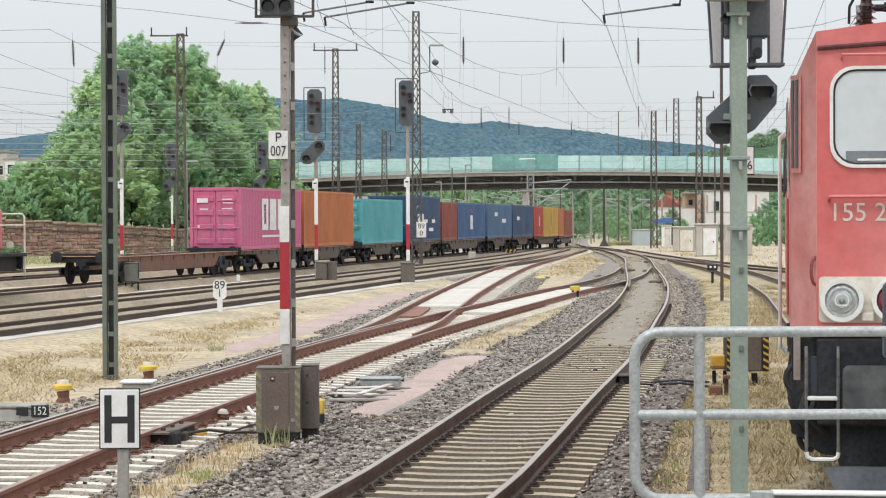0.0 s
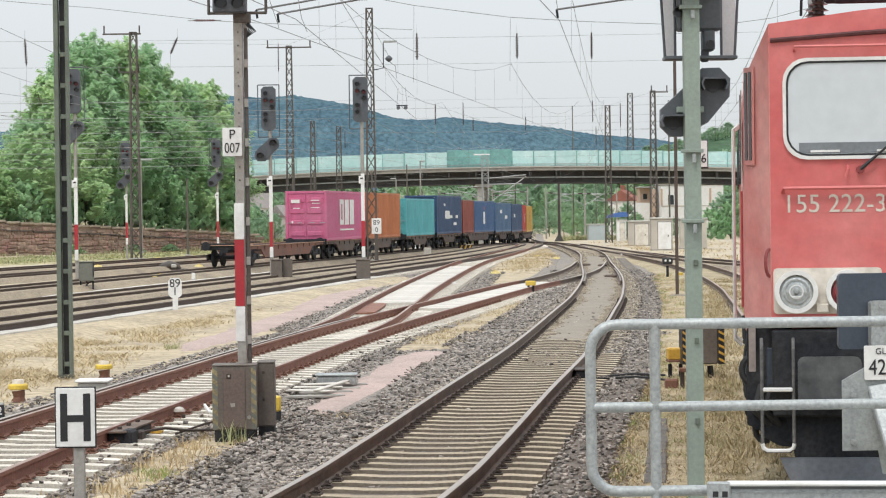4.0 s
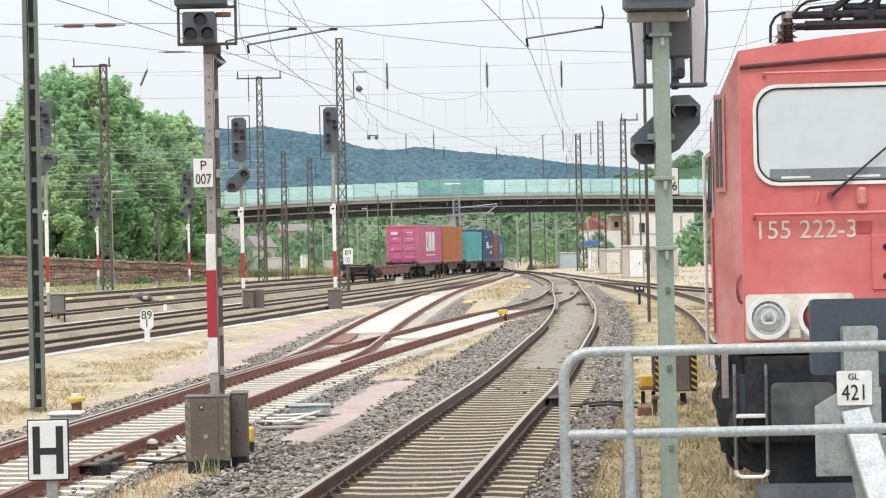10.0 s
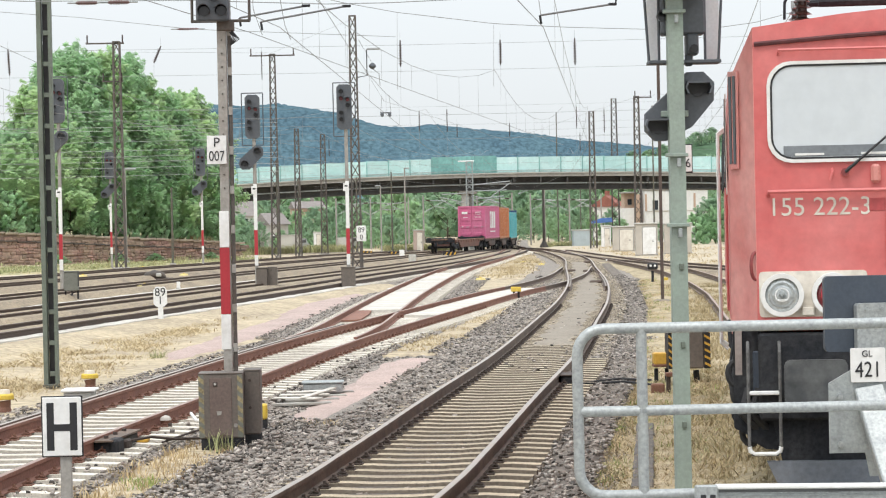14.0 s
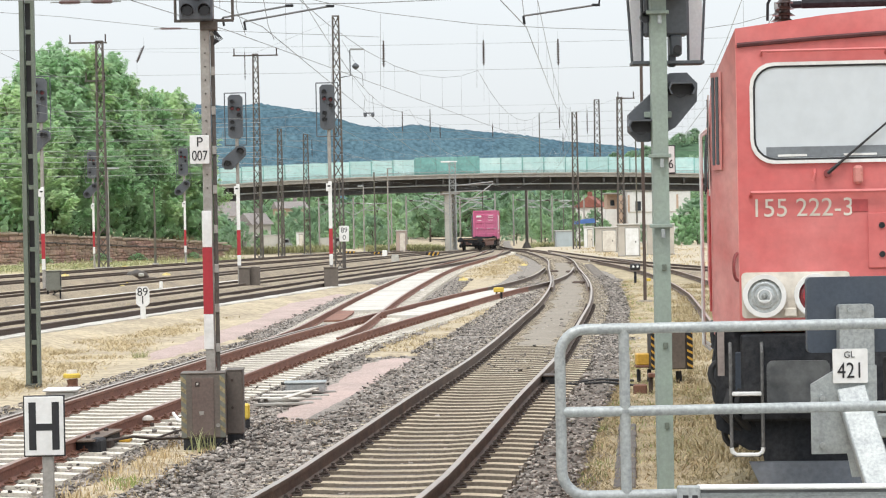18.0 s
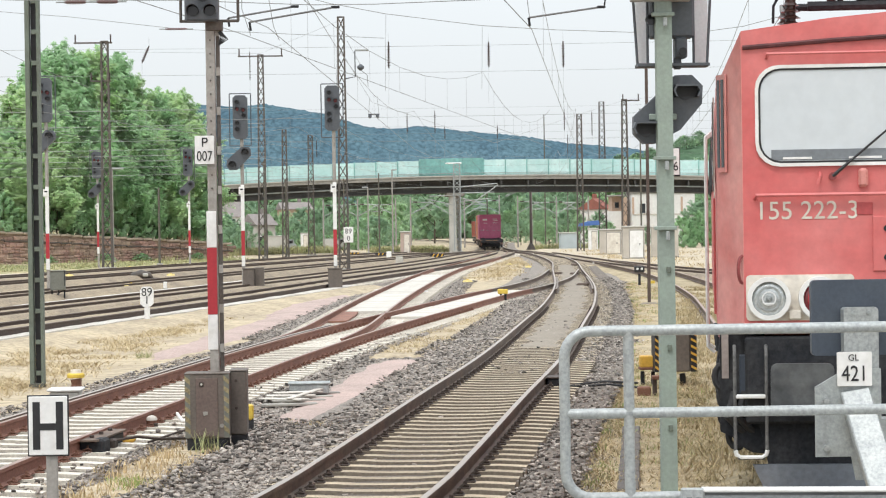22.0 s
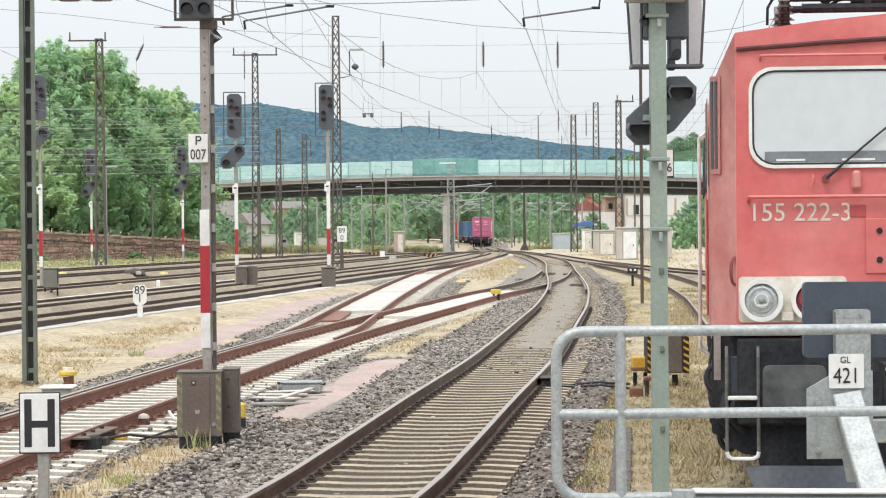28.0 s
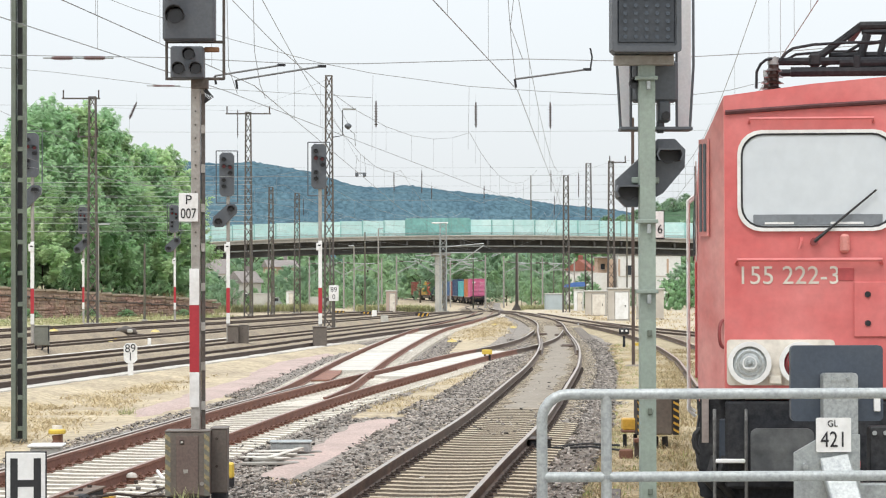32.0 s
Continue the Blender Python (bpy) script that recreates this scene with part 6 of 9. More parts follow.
def stone_wall():
    a, b = Vector((-62.0, 158.0, 0)), Vector((-13.0, 228.8, 0))
    d = (b - a).normalized()
    ang = math.degrees(math.atan2(d.y, d.x))
    wl = thing("wall_west", Matrix.Translation(a) @ turn_z(ang).to_4x4(), "old red-brown retaining wall with a sandy overgrown coping", "wall", kind="structure")
    L = (b - a).length
    rng = random.Random(5)
    zl, zr, zm = float(wall_top(0)), float(wall_top(L)), 42.8
    part("core", Shape().prism([(0, -0.6), (L, -0.6), (L, zr - 0.15), (zm, 2.80), (0, zl - 0.15)], 1, 0.06, 0.55), MORTAR, wl)
    cap, ledge, out = Shape(), Shape(), Shape()
    x = 0.0
    while x < L:
        w = rng.uniform(1.1, 2.2)
        t = float(wall_top(x + w / 2))
        cap.box((x + w / 2, 0.22 + rng.uniform(-0.05, 0.05), t - 0.10 + rng.uniform(-0.05, 0.05)), (w - 0.03, 0.8, 0.20), 0.05)
        ledge.box((x + w / 2, -0.06, t - 0.74 + rng.uniform(-0.02, 0.02)), (w - 0.02, 0.22, 0.10), 0.02)
        x += w
    tagged(part("coping_stones", cap, COPING, wl), kind="stuff")
    tagged(part("ledge_stones", ledge, MAST_BROWN, wl, "dark ledge along the wall"), kind="stuff")
    z = -0.45
    while z < 2.8:
        h = rng.uniform(0.16, 0.40)
        x = -rng.uniform(0, 0.5)
        while x < L:
            w = rng.uniform(0.3, 1.3)
            if z + h < float(wall_top(x + w / 2)) - 0.16:
                out.box((x + w / 2, 0.03 + rng.uniform(-0.04, 0.04), z + h / 2 + rng.uniform(-0.06, 0.06)), (w * rng.uniform(0.9, 1.12), 0.16 + rng.uniform(0, 0.09), h * rng.uniform(0.85, 1.35)), 0.07, Euler((0, radians(rng.uniform(-5, 5)), 0)).to_matrix())
            x += w
        z += h
    tagged(part("stone_courses", out, WALLSTONE_I, wl), kind="stuff")
    return wl


WALLSTONE_I = mat("red_brown_wall_stone", (0.345, 0.195, 0.165), 0.9, vary=0.4, scale=0.55, fine=4, bump=0.3, second=(0.33, 0.265, 0.19), island=0.26, amount=0.60)
stone_wall()
ter = Shape().add([(-62.3, 158.4, 2.7), (-30.0, 205.0, 2.2), (-13.3, 229.2, 1.0), (-40, 330, 3.0), (-140, 330, 6.0), (-140, 158, 4.0)], [(0, 1, 2, 3, 4, 5)])
solid("terrace", ter, GRASSGREEN, "overgrown terrace behind the stone wall", "ground", kind="structure")


# ---------------------------------------------------------------- trees
def plume_crown(name, seed, h, spread, leaf, plumes, per, material, low=0.04, point=1.0, slim=0.30):
    """A feathery crown: many upward-pointing leafy sprays on a lobed, pointed hull."""
    rng = np.random.RandomState(seed)
    u = rng.uniform(0, 1, plumes) ** 0.85
    a = rng.uniform(0, 6.2832, plumes)
    lobes = 1 + 0.22 * np.sin(3 * a + 6 * u + seed) + 0.16 * np.sin(5 * a - 9 * u + 2 * seed)
    rad = spread * lobes * np.clip(np.sin(np.pi * np.clip(0.27 + 0.73 * u ** point, 0, 1)), 0.02, 1)
    q = rad * rng.uniform(0.45, 1.0, plumes) ** 0.6
    root = np.stack([q * np.cos(a), q * np.sin(a), h * (low + (0.88 - low) * u)], 1)
    out = np.stack([np.cos(a), np.sin(a), np.zeros(plumes)], 1)
    way = out * 0.6 + np.array([0, 0, 0.75]) + rng.normal(size=(plumes, 3)) * 0.22
    way /= np.linalg.norm(way, axis=1)[:, None]
    size = rng.uniform(0.6, 1.5, plumes) * h * 0.085
    k = np.repeat(np.arange(plumes), per)
    n = len(k)
    v = rng.uniform(0, 1, n)
    fat = 0.30 * (1 - v) ** 0.7 * (0.35 + v) ** 0.4 + 0.02
    side = rng.normal(size=(n, 3)) * (fat * size[k])[:, None] * np.array([0.85, 0.85, 0.5])
    c = root[k] + way[k] * (v * size[k] * 1.45)[:, None] + side
    face = out[k] * 0.55 + side * 0.35 / size[k][:, None] + rng.normal(size=(n, 3)) * 0.20 + np.array([0.0, -0.1, 0.75])
    e1 = np.cross(face, way[k] + rng.normal(size=(n, 3)) * 0.35)
    e1 /= np.linalg.norm(e1, axis=1)[:, None]
    e2 = np.cross(face, e1)
    e2 /= np.linalg.norm(e2, axis=1)[:, None]
    s = leaf * rng.uniform(0.6, 1.4, n)
    V = np.stack([c - e2 * s[:, None], c + e1 * (s * slim)[:, None], c + e2 * s[:, None], c - e1 * (s * slim)[:, None]], 1).reshape(-1, 3)
    me = bpy.data.meshes.new(name)
    me.vertices.add(n * 4)
    me.vertices.foreach_set("co", V.ravel())
    me.loops.add(n * 4)
    me.loops.foreach_set("vertex_index", np.arange(n * 4))
    me.polygons.add(n)
    me.polygons.foreach_set("loop_start", np.arange(n) * 4)
    me.materials.append(material)
    me.update()
    me.validate()
    return me


def make_tree(seed, h, spread, material, label, leaf=0.26, plumes=230, per=150, name="tree", low=0.04, point=1.0):
    rng = random.Random(seed)
    tr = thing(name, None, label, "tree")
    trunk = Shape().tube([(0, 0, -0.5), (0.1, 0, h * 0.3), (-0.1, 0.1, h * 0.6), (0, 0, h * 0.9)], [h * 0.014, h * 0.011, h * 0.007, h * 0.003], 8)
    part("trunk", trunk, BARK, tr)
    for k in range(9):
        a, z = rng.uniform(0, 6.28), h * (0.2 + 0.07 * k)
        x, y = spread * 0.7 * math.cos(a), spread * 0.7 * math.sin(a)
        part("limb", Shape().tube([(0, 0, z * 0.7), (x * 0.5, y * 0.5, z * 0.9), (x, y, z + h * 0.1)], [h * 0.006, h * 0.004, h * 0.002], 6), BARK, tr)
    part("crown", plume_crown("crown", seed, h, spread, leaf, plumes, per, material, low, point), material, tr)
    return tr


kinds = [make_tree(1, 15.0, 3.3, LEAF_A, "tall feathery green broadleaf tree above the wall", leaf=0.25, plumes=520, per=84),
         make_tree(2, 13.0, 3.0, LEAF_B, "light green feathery broadleaf tree above the wall", leaf=0.25, plumes=490, per=84),
         make_tree(3, 6.0, 2.4, LEAF_A, "dense green bush on top of the wall", leaf=0.17, plumes=170, per=70, point=0.9)]
def behind_wall(x, y, back):
    """The same bearing, carried to a spot behind the stone wall; also the stretch."""
    f = (247.56 / (1 - 1.4444 * x / y) + back) / y
    return x * f, y * f, f


for n, (k, x, y, top, rz) in enumerate(((0, -24.9, 205, 17.5, 0), (1, -15.9, 207, 13.9, 40), (0, -26.3, 206, 17.0, 100), (1, -23.2, 206, 17.2, 200), (0, -21.3, 207, 16.9, 130), (1, -19.8, 208, 15.2, 10), (0, -18.5, 209, 14.0, 75), (1, -27.9, 205, 14.6, 20),
                         (0, -29.6, 204, 10.8, 60), (1, -31.2, 203, 8.4, 50), (0, -17.4, 210, 12.6, 250), (1, -15.8, 214, 13.2, 15), (0, -33.5, 201, 7.2, 95), (1, -36.5, 199, 6.6, 120),
                         (1, -25.6, 199, 12.0, 333), (0, -22.2, 201, 12.4, 140), (1, -28.6, 197, 9.6, 280), (0, -19.2, 203, 11.4, 190), (1, -16.6, 206, 9.6, 310), (0, -15.9, 212, 10.4, 33), (1, -31.8, 196, 7.2, 170), (0, -40.0, 198, 6.6, 210))):
    px_, py_, f = behind_wall(x, y, 7.0 if n < 14 else 3.6)
    ob = kinds[k] if n < 2 else copy_thing(kinds[k], pose(0, 0, 0))
    s = ((top - 2.38) * f + 0.4) / (15.0, 13.0)[k]
    ob.matrix_basis = pose(px_, py_, 2.0, 0, 0, rz)
    ob.scale = (s ** 0.6, s ** 0.6, s)
for k in range(18):
    u = k / 17
    s = 0.55 + 0.14 * math.sin(k * 2.3)
    ob = kinds[2] if k == 0 else copy_thing(kinds[2], pose(0, 0, 0))
    ob.matrix_basis = pose(-39.0 + 24.0 * u, 193.6 + 34.7 * u + 0.5 * math.sin(k * 1.7), float(wall_top(40.4 + 42.2 * u)) - 0.5, 0, 0, 57 * k)
    ob.scale = (s * 1.1, s * 1.1, s)

for k in range(7):          # brambles against the wall
    u = (k * 0.618 + 0.1) % 1.0
    s = 0.10 + 0.10 * ((k * 0.37) % 1.0)
    copy_thing(kinds[2], pose(-44.0 + 30.0 * u, 183.2 + 43.3 * u, -0.4, 0, 0, 55)).scale = (s * 3.2, s * 1.2, s)

for x, y, sx, sz in ((31.2, 250, 0.62, 0.60), (33.4, 252, 0.75, 0.72), (35.9, 250, 0.7, 0.66), (38.6, 253, 0.8, 0.8), (41.5, 252, 0.8, 0.75)):
    copy_thing(kinds[2], pose(x, y, -0.6, 0, 0, 80 * x)).scale = (sx, sx, sz)

# woods behind the bridge
dark = make_tree(7, 14.0, 6.0, LEAF_C, "dark green tree in the woods behind the bridge", leaf=0.46, plumes=150, per=36, point=0.8)
dark.matrix_basis = pose(12, 470, -1)
rng = random.Random(3)
far_kinds = [dark, make_tree(8, 11.0, 5.5, LEAF_D, "green tree in the woods behind the bridge", leaf=0.46, plumes=150, per=36, point=0.8)]
far_kinds[1].matrix_basis = pose(2, 440, -1)
for k in range(64):
    x = -48 + 1.9 * k + rng.uniform(-1.5, 1.5)
    y = rng.uniform(430, 600)
    if 4 < x < 30:
        y = rng.uniform(620, 720)
    s = rng.uniform(0.85, 1.15) * (0.92 if x < 30 else 1.0)
    copy_thing(far_kinds[k % 2], pose(x * y / 450, y, -1.5, 0, 0, rng.uniform(0, 360))).scale = (s, s, s)
for k in range(26):
    x = 4 + 1.05 * k + rng.uniform(-0.6, 0.6)
    y = rng.uniform(620, 760)
    s = rng.uniform(0.95, 1.25)
    copy_thing(far_kinds[k % 2], pose(x * y / 450, y, -2, 0, 0, rng.uniform(0, 360))).scale = (s * 1.2, s * 1.2, s)
for k in range(52):
    x = -34 + 1.45 * (k % 26) + rng.uniform(-0.6, 0.6)
    s = rng.uniform(0.26, 0.5)
    if 3 < x < 22:
        continue
    if -18 < x < -7:
        s *= 0.6
    copy_thing(far_kinds[k % 2], pose(x, rng.uniform(345, 410) + (50 if x > 2 else 0), -1.2, 0, 0, rng.uniform(0, 360))).scale = (s * 1.3, s * 1.3, s)
for k, (x, y, s) in enumerate(((47, 330, 0.42), (51, 338, 0.5), (45, 345, 0.45), (55, 335, 0.55), (36, 245, 0.20), (39, 240, 0.26), (24, 400, 0.30), (27, 410, 0.34), (21.5, 420, 0.3), (30, 420, 0.4), (60, 345, 0.7), (30, 330, 0.2))):
    copy_thing(far_kinds[k % 2], pose(x, y, -0.9, 0, 0, rng.uniform(0, 360))).scale = (s * 1.2, s * 1.2, s)


# ---------------------------------------------------------------- hills
def hills(name, dist, crest, material, label, depth=600):
    v, f, n = [], [], 700
    xs = np.linspace(-0.45, 0.45, n)
    for j, u in enumerate((0.0, 0.35, 0.7, 0.9, 1.0)):
        for x in xs:
            h = np.interp(x, [c[0] for c in crest], [c[1] for c in crest])
            y = dist + depth * u
            zz = h * (math.sin(u * 1.5708)) * dist * (1 + depth * u / dist)
            if u > 0.95:
                zz += 0.0005 * dist * noise.noise(Vector((x * 160, 3, dist))) + 0.0006 * dist * noise.noise(Vector((x * 700, 5, 1))) + 0.0004 * dist * noise.noise(Vector((x * 1800, 9, 1)))
            v.append((x * y, y, zz - 2))
    for j in range(4):
        f += [(j * n + i, j * n + i + 1, (j + 1) * n + i + 1, (j + 1) * n + i) for i in range(n - 1)]
    solid(name, Shape().add(v, f), material, label, "hills", kind="structure", smooth=True)


hills("backdrop_hills", 2600, [(-0.45, 0.02), (-0.20, 0.0345), (-0.173, 0.0348), (-0.16, 0.0368), (-0.15, 0.0378), (-0.12, 0.043), (-0.0684, 0.0505), (-0.055, 0.0495), (-0.0414, 0.0503), (-0.0189, 0.0466), (-0.001, 0.0408), (0.0103, 0.0397), (0.0193, 0.0410), (0.0396, 0.0384), (0.0598, 0.0365), (0.0778, 0.0335), (0.1026, 0.031), (0.14, 0.026), (0.45, 0.02)], HILL_FAR, "wooded hills on the horizon with haze painted in as blue-green")
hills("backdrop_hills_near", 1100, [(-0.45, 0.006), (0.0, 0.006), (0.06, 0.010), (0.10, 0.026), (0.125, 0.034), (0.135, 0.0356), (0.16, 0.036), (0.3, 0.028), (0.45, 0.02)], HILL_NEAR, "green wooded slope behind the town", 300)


for k in range(70):          # tree clumps along the near slope
    u = k / 69
    q = 0.075 + 0.085 * u
    crest = np.interp(q, (0.06, 0.10, 0.11, 0.125, 0.135, 0.16), (0.010, 0.026, 0.028, 0.034, 0.0356, 0.036))
    sc = 0.42 + 0.2 * math.sin(k * 5.1)
    y = 1395 - 60 * ((k * 0.618) % 1.0)
    copy_thing(far_kinds[k % 2], pose(q * y, y, crest * 1400 * math.sin(1.5708 * (y - 1100) / 300) - 4.5, 0, 0, 47 * k)).scale = (sc * 1.5, sc * 1.5, sc)


# ---------------------------------------------------------------- cabinets and houses on the far right
SCREEN_PALE = mat("pale_blue_grey_sheet_metal", (0.42, 0.48, 0.50), 0.6, vary=0.12, scale=1.5, fine=12, bump=0.1)
BEIGE = mat("beige_plastic_panel", (0.52, 0.48, 0.42), 0.7, vary=0.1, scale=1.0, fine=8, bump=0.05, second=(0.42, 0.38, 0.33))
BLUE_SHEET = mat("blue_tarpaulin", (0.07, 0.16, 0.42), 0.6, vary=0.2, scale=2, fine=12, bump=0.3)


def hut(x, y, w, d, h, turn, label, door=True, wall=None, leaf=None):
    hb = thing("relay_cabinet", pose(x, y, -0.28 + drop(y), 0, 0, turn), label, "cabinet", "white trackside huts")
    wall = wall or WHITE
    part("wall", B((0, 0, h / 2), (w, d, h), 0.03), wall, hb)
    part("roof", B((0, 0, h + 0.06), (w + 0.16, d + 0.16, 0.12), 0.03), CONCRETE_PALE, hb)
    if door:
        dr = part("door", B((w * 0.12, -d / 2 - 0.02, h * 0.48), (w * (0.6 if leaf else 0.5), 0.05, h * 0.84), 0.01), leaf or CREAM, hb, "plain sheet-steel door")
        part("door_frame", B((w * 0.12, -d / 2 - 0.008, h * 0.49), (w * (0.68 if leaf else 0.58), 0.03, h * 0.90), 0.01), CONCRETE, hb)
        part("handle", B((w * 0.28, -d / 2 - 0.06, h * 0.48), (0.05, 0.05, 0.16), 0.005), UNDER, dr)
    part("plinth", B((0, 0, 0.06), (w + 0.06, d + 0.06, 0.16), 0.02), CONCRETE, hb)
    return hb


hut(19.72, 206.0, 1.78, 2.0, 2.02, -4, "beige flat-roofed trackside hut with a white door", True, BEIGE, CREAM)
hut(18.87, 180.0, 1.55, 2.0, 2.28, -4, "white trackside hut with a bright steel door", True, BEIGE, WHITE)
hut(21.71, 185.0, 1.95, 2.0, 2.22, -4, "beige-grey windowless trackside hut", False, BEIGE)
hut(21.83, 246, 0.92, 1.6, 2.25, -4, "narrow white hut beside the tracks", True)
hut(20.42, 259, 1.78, 2.2, 1.95, 0, "pale blue-grey container hut", False, SCREEN_PALE)
tp = thing("tarpaulin", pose(21.75, 249.5, 0), "blue tarpaulin roof on thin posts behind the narrow hut", "canopy")
part("sheet", Shape().prism([(-1.0, 2.05), (1.0, 2.15), (0.9, 2.6), (0.0, 2.55), (-0.9, 2.3)], 1, -0.9, 0.9), BLUE_SHEET, tp)
for dx in (-0.85, 0.85):
    part("post", B((dx, 0, 0.8), (0.08, 0.08, 2.8), 0.01), GALV_DULL, tp)


def house(x, y, w, d, h, roof_h, turn, wall, label, nx=3, nz=2, roof=None):
    ho = thing("house", pose(x, y, -0.5 + drop(y), 0, 0, turn), label, "house")
    part("wall", B((0, 0, h / 2), (w, d, h), 0.05), wall, ho)
    if roof_h:
        part("roof", Shape().prism([(-d / 2 - 0.4, h), (d / 2 + 0.4, h), (0, h + roof_h)], 0, -w / 2 - 0.3, w / 2 + 0.3), roof or ROOF_RED, ho, "red tiled roof")
        part("chimney", B((w * 0.2, 0.4, h + roof_h), (0.6, 0.6, 1.4), 0.03), roof or ROOF_RED, ho)
    else:
        part("roof", B((0, 0, h + 0.15), (w + 0.3, d + 0.3, 0.3), 0.03), CONCRETE, ho)
    for i in range(nx):
        for j in range(nz):
            wx, wz = -w / 2 + w * (i + 0.5) / nx, 1.6 + j * 2.9
            if wz < h - 0.8:
                wi = part("window", B((wx, -d / 2 - 0.01, wz), (1.1, 0.06, 1.3), 0.01), PANE, ho)
                part("frame", frame_shape(rounded_rect(wx - 0.62, wz - 0.72, wx + 0.62, wz + 0.72, 0.02, 2), rounded_rect(wx - 0.5, wz - 0.6, wx + 0.5, wz + 0.6, 0.02, 2), -d / 2 - 0.06, -d / 2), WHITE, wi)
    return ho


ROOF_RED = mat("red_roof_tiles", (0.30, 0.115, 0.085), 0.85, vary=0.25, scale=0.5, fine=4, bump=0.2)
RENDER_WHITE = mat("white_render_wall", (0.72, 0.71, 0.68), 0.85, vary=0.08, scale=0.4, fine=3, bump=0.05)
RENDER_TAN = mat("tan_render_wall", (0.50, 0.36, 0.27), 0.85, vary=0.12, scale=0.4, fine=3, bump=0.05)
ah = house(42.2, 364, 9.0, 8, 7.6, 0, 0, RENDER_WHITE, "white flat-roofed apartment house behind the bridge", 0, 0)
wi = part("window", B((-3.05, -4.02, 5.5), (0.80, 0.08, 1.35), 0.01), PANE, ah)
part("sill", B((-3.05, -4.06, 4.78), (0.95, 0.12, 0.08), 0.01), CONCRETE_PALE, wi)
part("cornice", B((0, -4.03, 4.62), (9.0, 0.10, 0.14), 0.02), BEIGE, ah)
for dx in (-4.4, 2.6):
    part("wall_strip", B((dx, -4.02, 5.9), (0.30, 0.06, 2.4), 0.01), RENDER_TAN, ah, "brown wall strip")
cor = thing("corner_house", pose(36.9, 366, -0.8), "brown-edged rendered house next to the apartment house", "house")
part("wall", B((0, 0, 3.4), (0.55, 7, 6.8), 0.03), RENDER_TAN, cor)
part("lean_to", B((-1.1, 0.5, 2.4), (2.0, 6, 4.8), 0.03), RENDER_WHITE, cor, "low white wing")
part("upper_wall", B((-1.0, 1.2, 5.9), (1.5, 5, 2.2), 0.03), RENDER_TAN, cor)
part("roof", B((-0.9, 0.8, 7.05), (2.6, 7, 0.2), 0.03), CONCRETE, cor)
wi = part("window", B((-1.0, -1.35, 5.7), (0.6, 0.05, 0.8), 0.01), PANE, cor)
part("sill", B((-1.0, -1.4, 5.26), (0.7, 0.12, 0.06), 0.01), CONCRETE_PALE, wi)
house(34.5, 383, 2.2, 4.4, 5.6, 1.7, 62, RENDER_WHITE, "white house with a red tiled roof", 1, 1)
for k, (x, y, sc) in enumerate(((32.0, 352, 0.36), (33.5, 350, 0.30), (46.3, 345, 0.45), (48.0, 340, 0.50), (44.0, 344, 0.26), (41.0, 344, 0.22), (38.0, 345, 0.20), (29.5, 352, 0.40), (27.5, 356, 0.36), (25.0, 352, 0.30), (36.0, 240, 0.24), (38.5, 238, 0.30), (34.0, 243, 0.15))):
    copy_thing(far_kinds[k % 2], pose(x, y, -0.8, 0, 0, 67 * k)).scale = (sc * 0.9, sc * 0.9, sc)
house(-27.0, 430, 9, 8, 5.5, 3.0, 10, RENDER_WHITE, "white house beyond the bridge", 3, 2, ROOF_GREY)
house(-54.0, 330, 5.4, 10, 11.5, 0, 0, RENDER_WHITE, "white industrial building beyond the trees", 3, 4)
house(-60.2, 334, 6.0, 9, 12.6, 0, 0, RENDER_GREY, "grey stepped block beside the white building", 3, 4)


# ---------------------------------------------------------------- patches of gravel, grass and dirt
def inside_distance(px, py, poly):
    """Signed distance to a polygon's outline, positive inside."""
    d = np.full(px.shape, 1e9)
    ins = np.zeros(px.shape, bool)
    n = len(poly)
    for i in range(n):
        (ax, ay), (bx, by) = poly[i], poly[(i + 1) % n]
        ex, ey = bx - ax, by - ay
        t = np.clip(((px - ax) * ex + (py - ay) * ey) / (ex * ex + ey * ey), 0, 1)
        d = np.minimum(d, np.hypot(px - ax - t * ex, py - ay - t * ey))
        cross = (ay > py) != (by > py)
        ins ^= cross & (px < (bx - ax) * (py - ay) / ((by - ay) or 1e-9) + ax)
    return np.where(ins, d, -d)


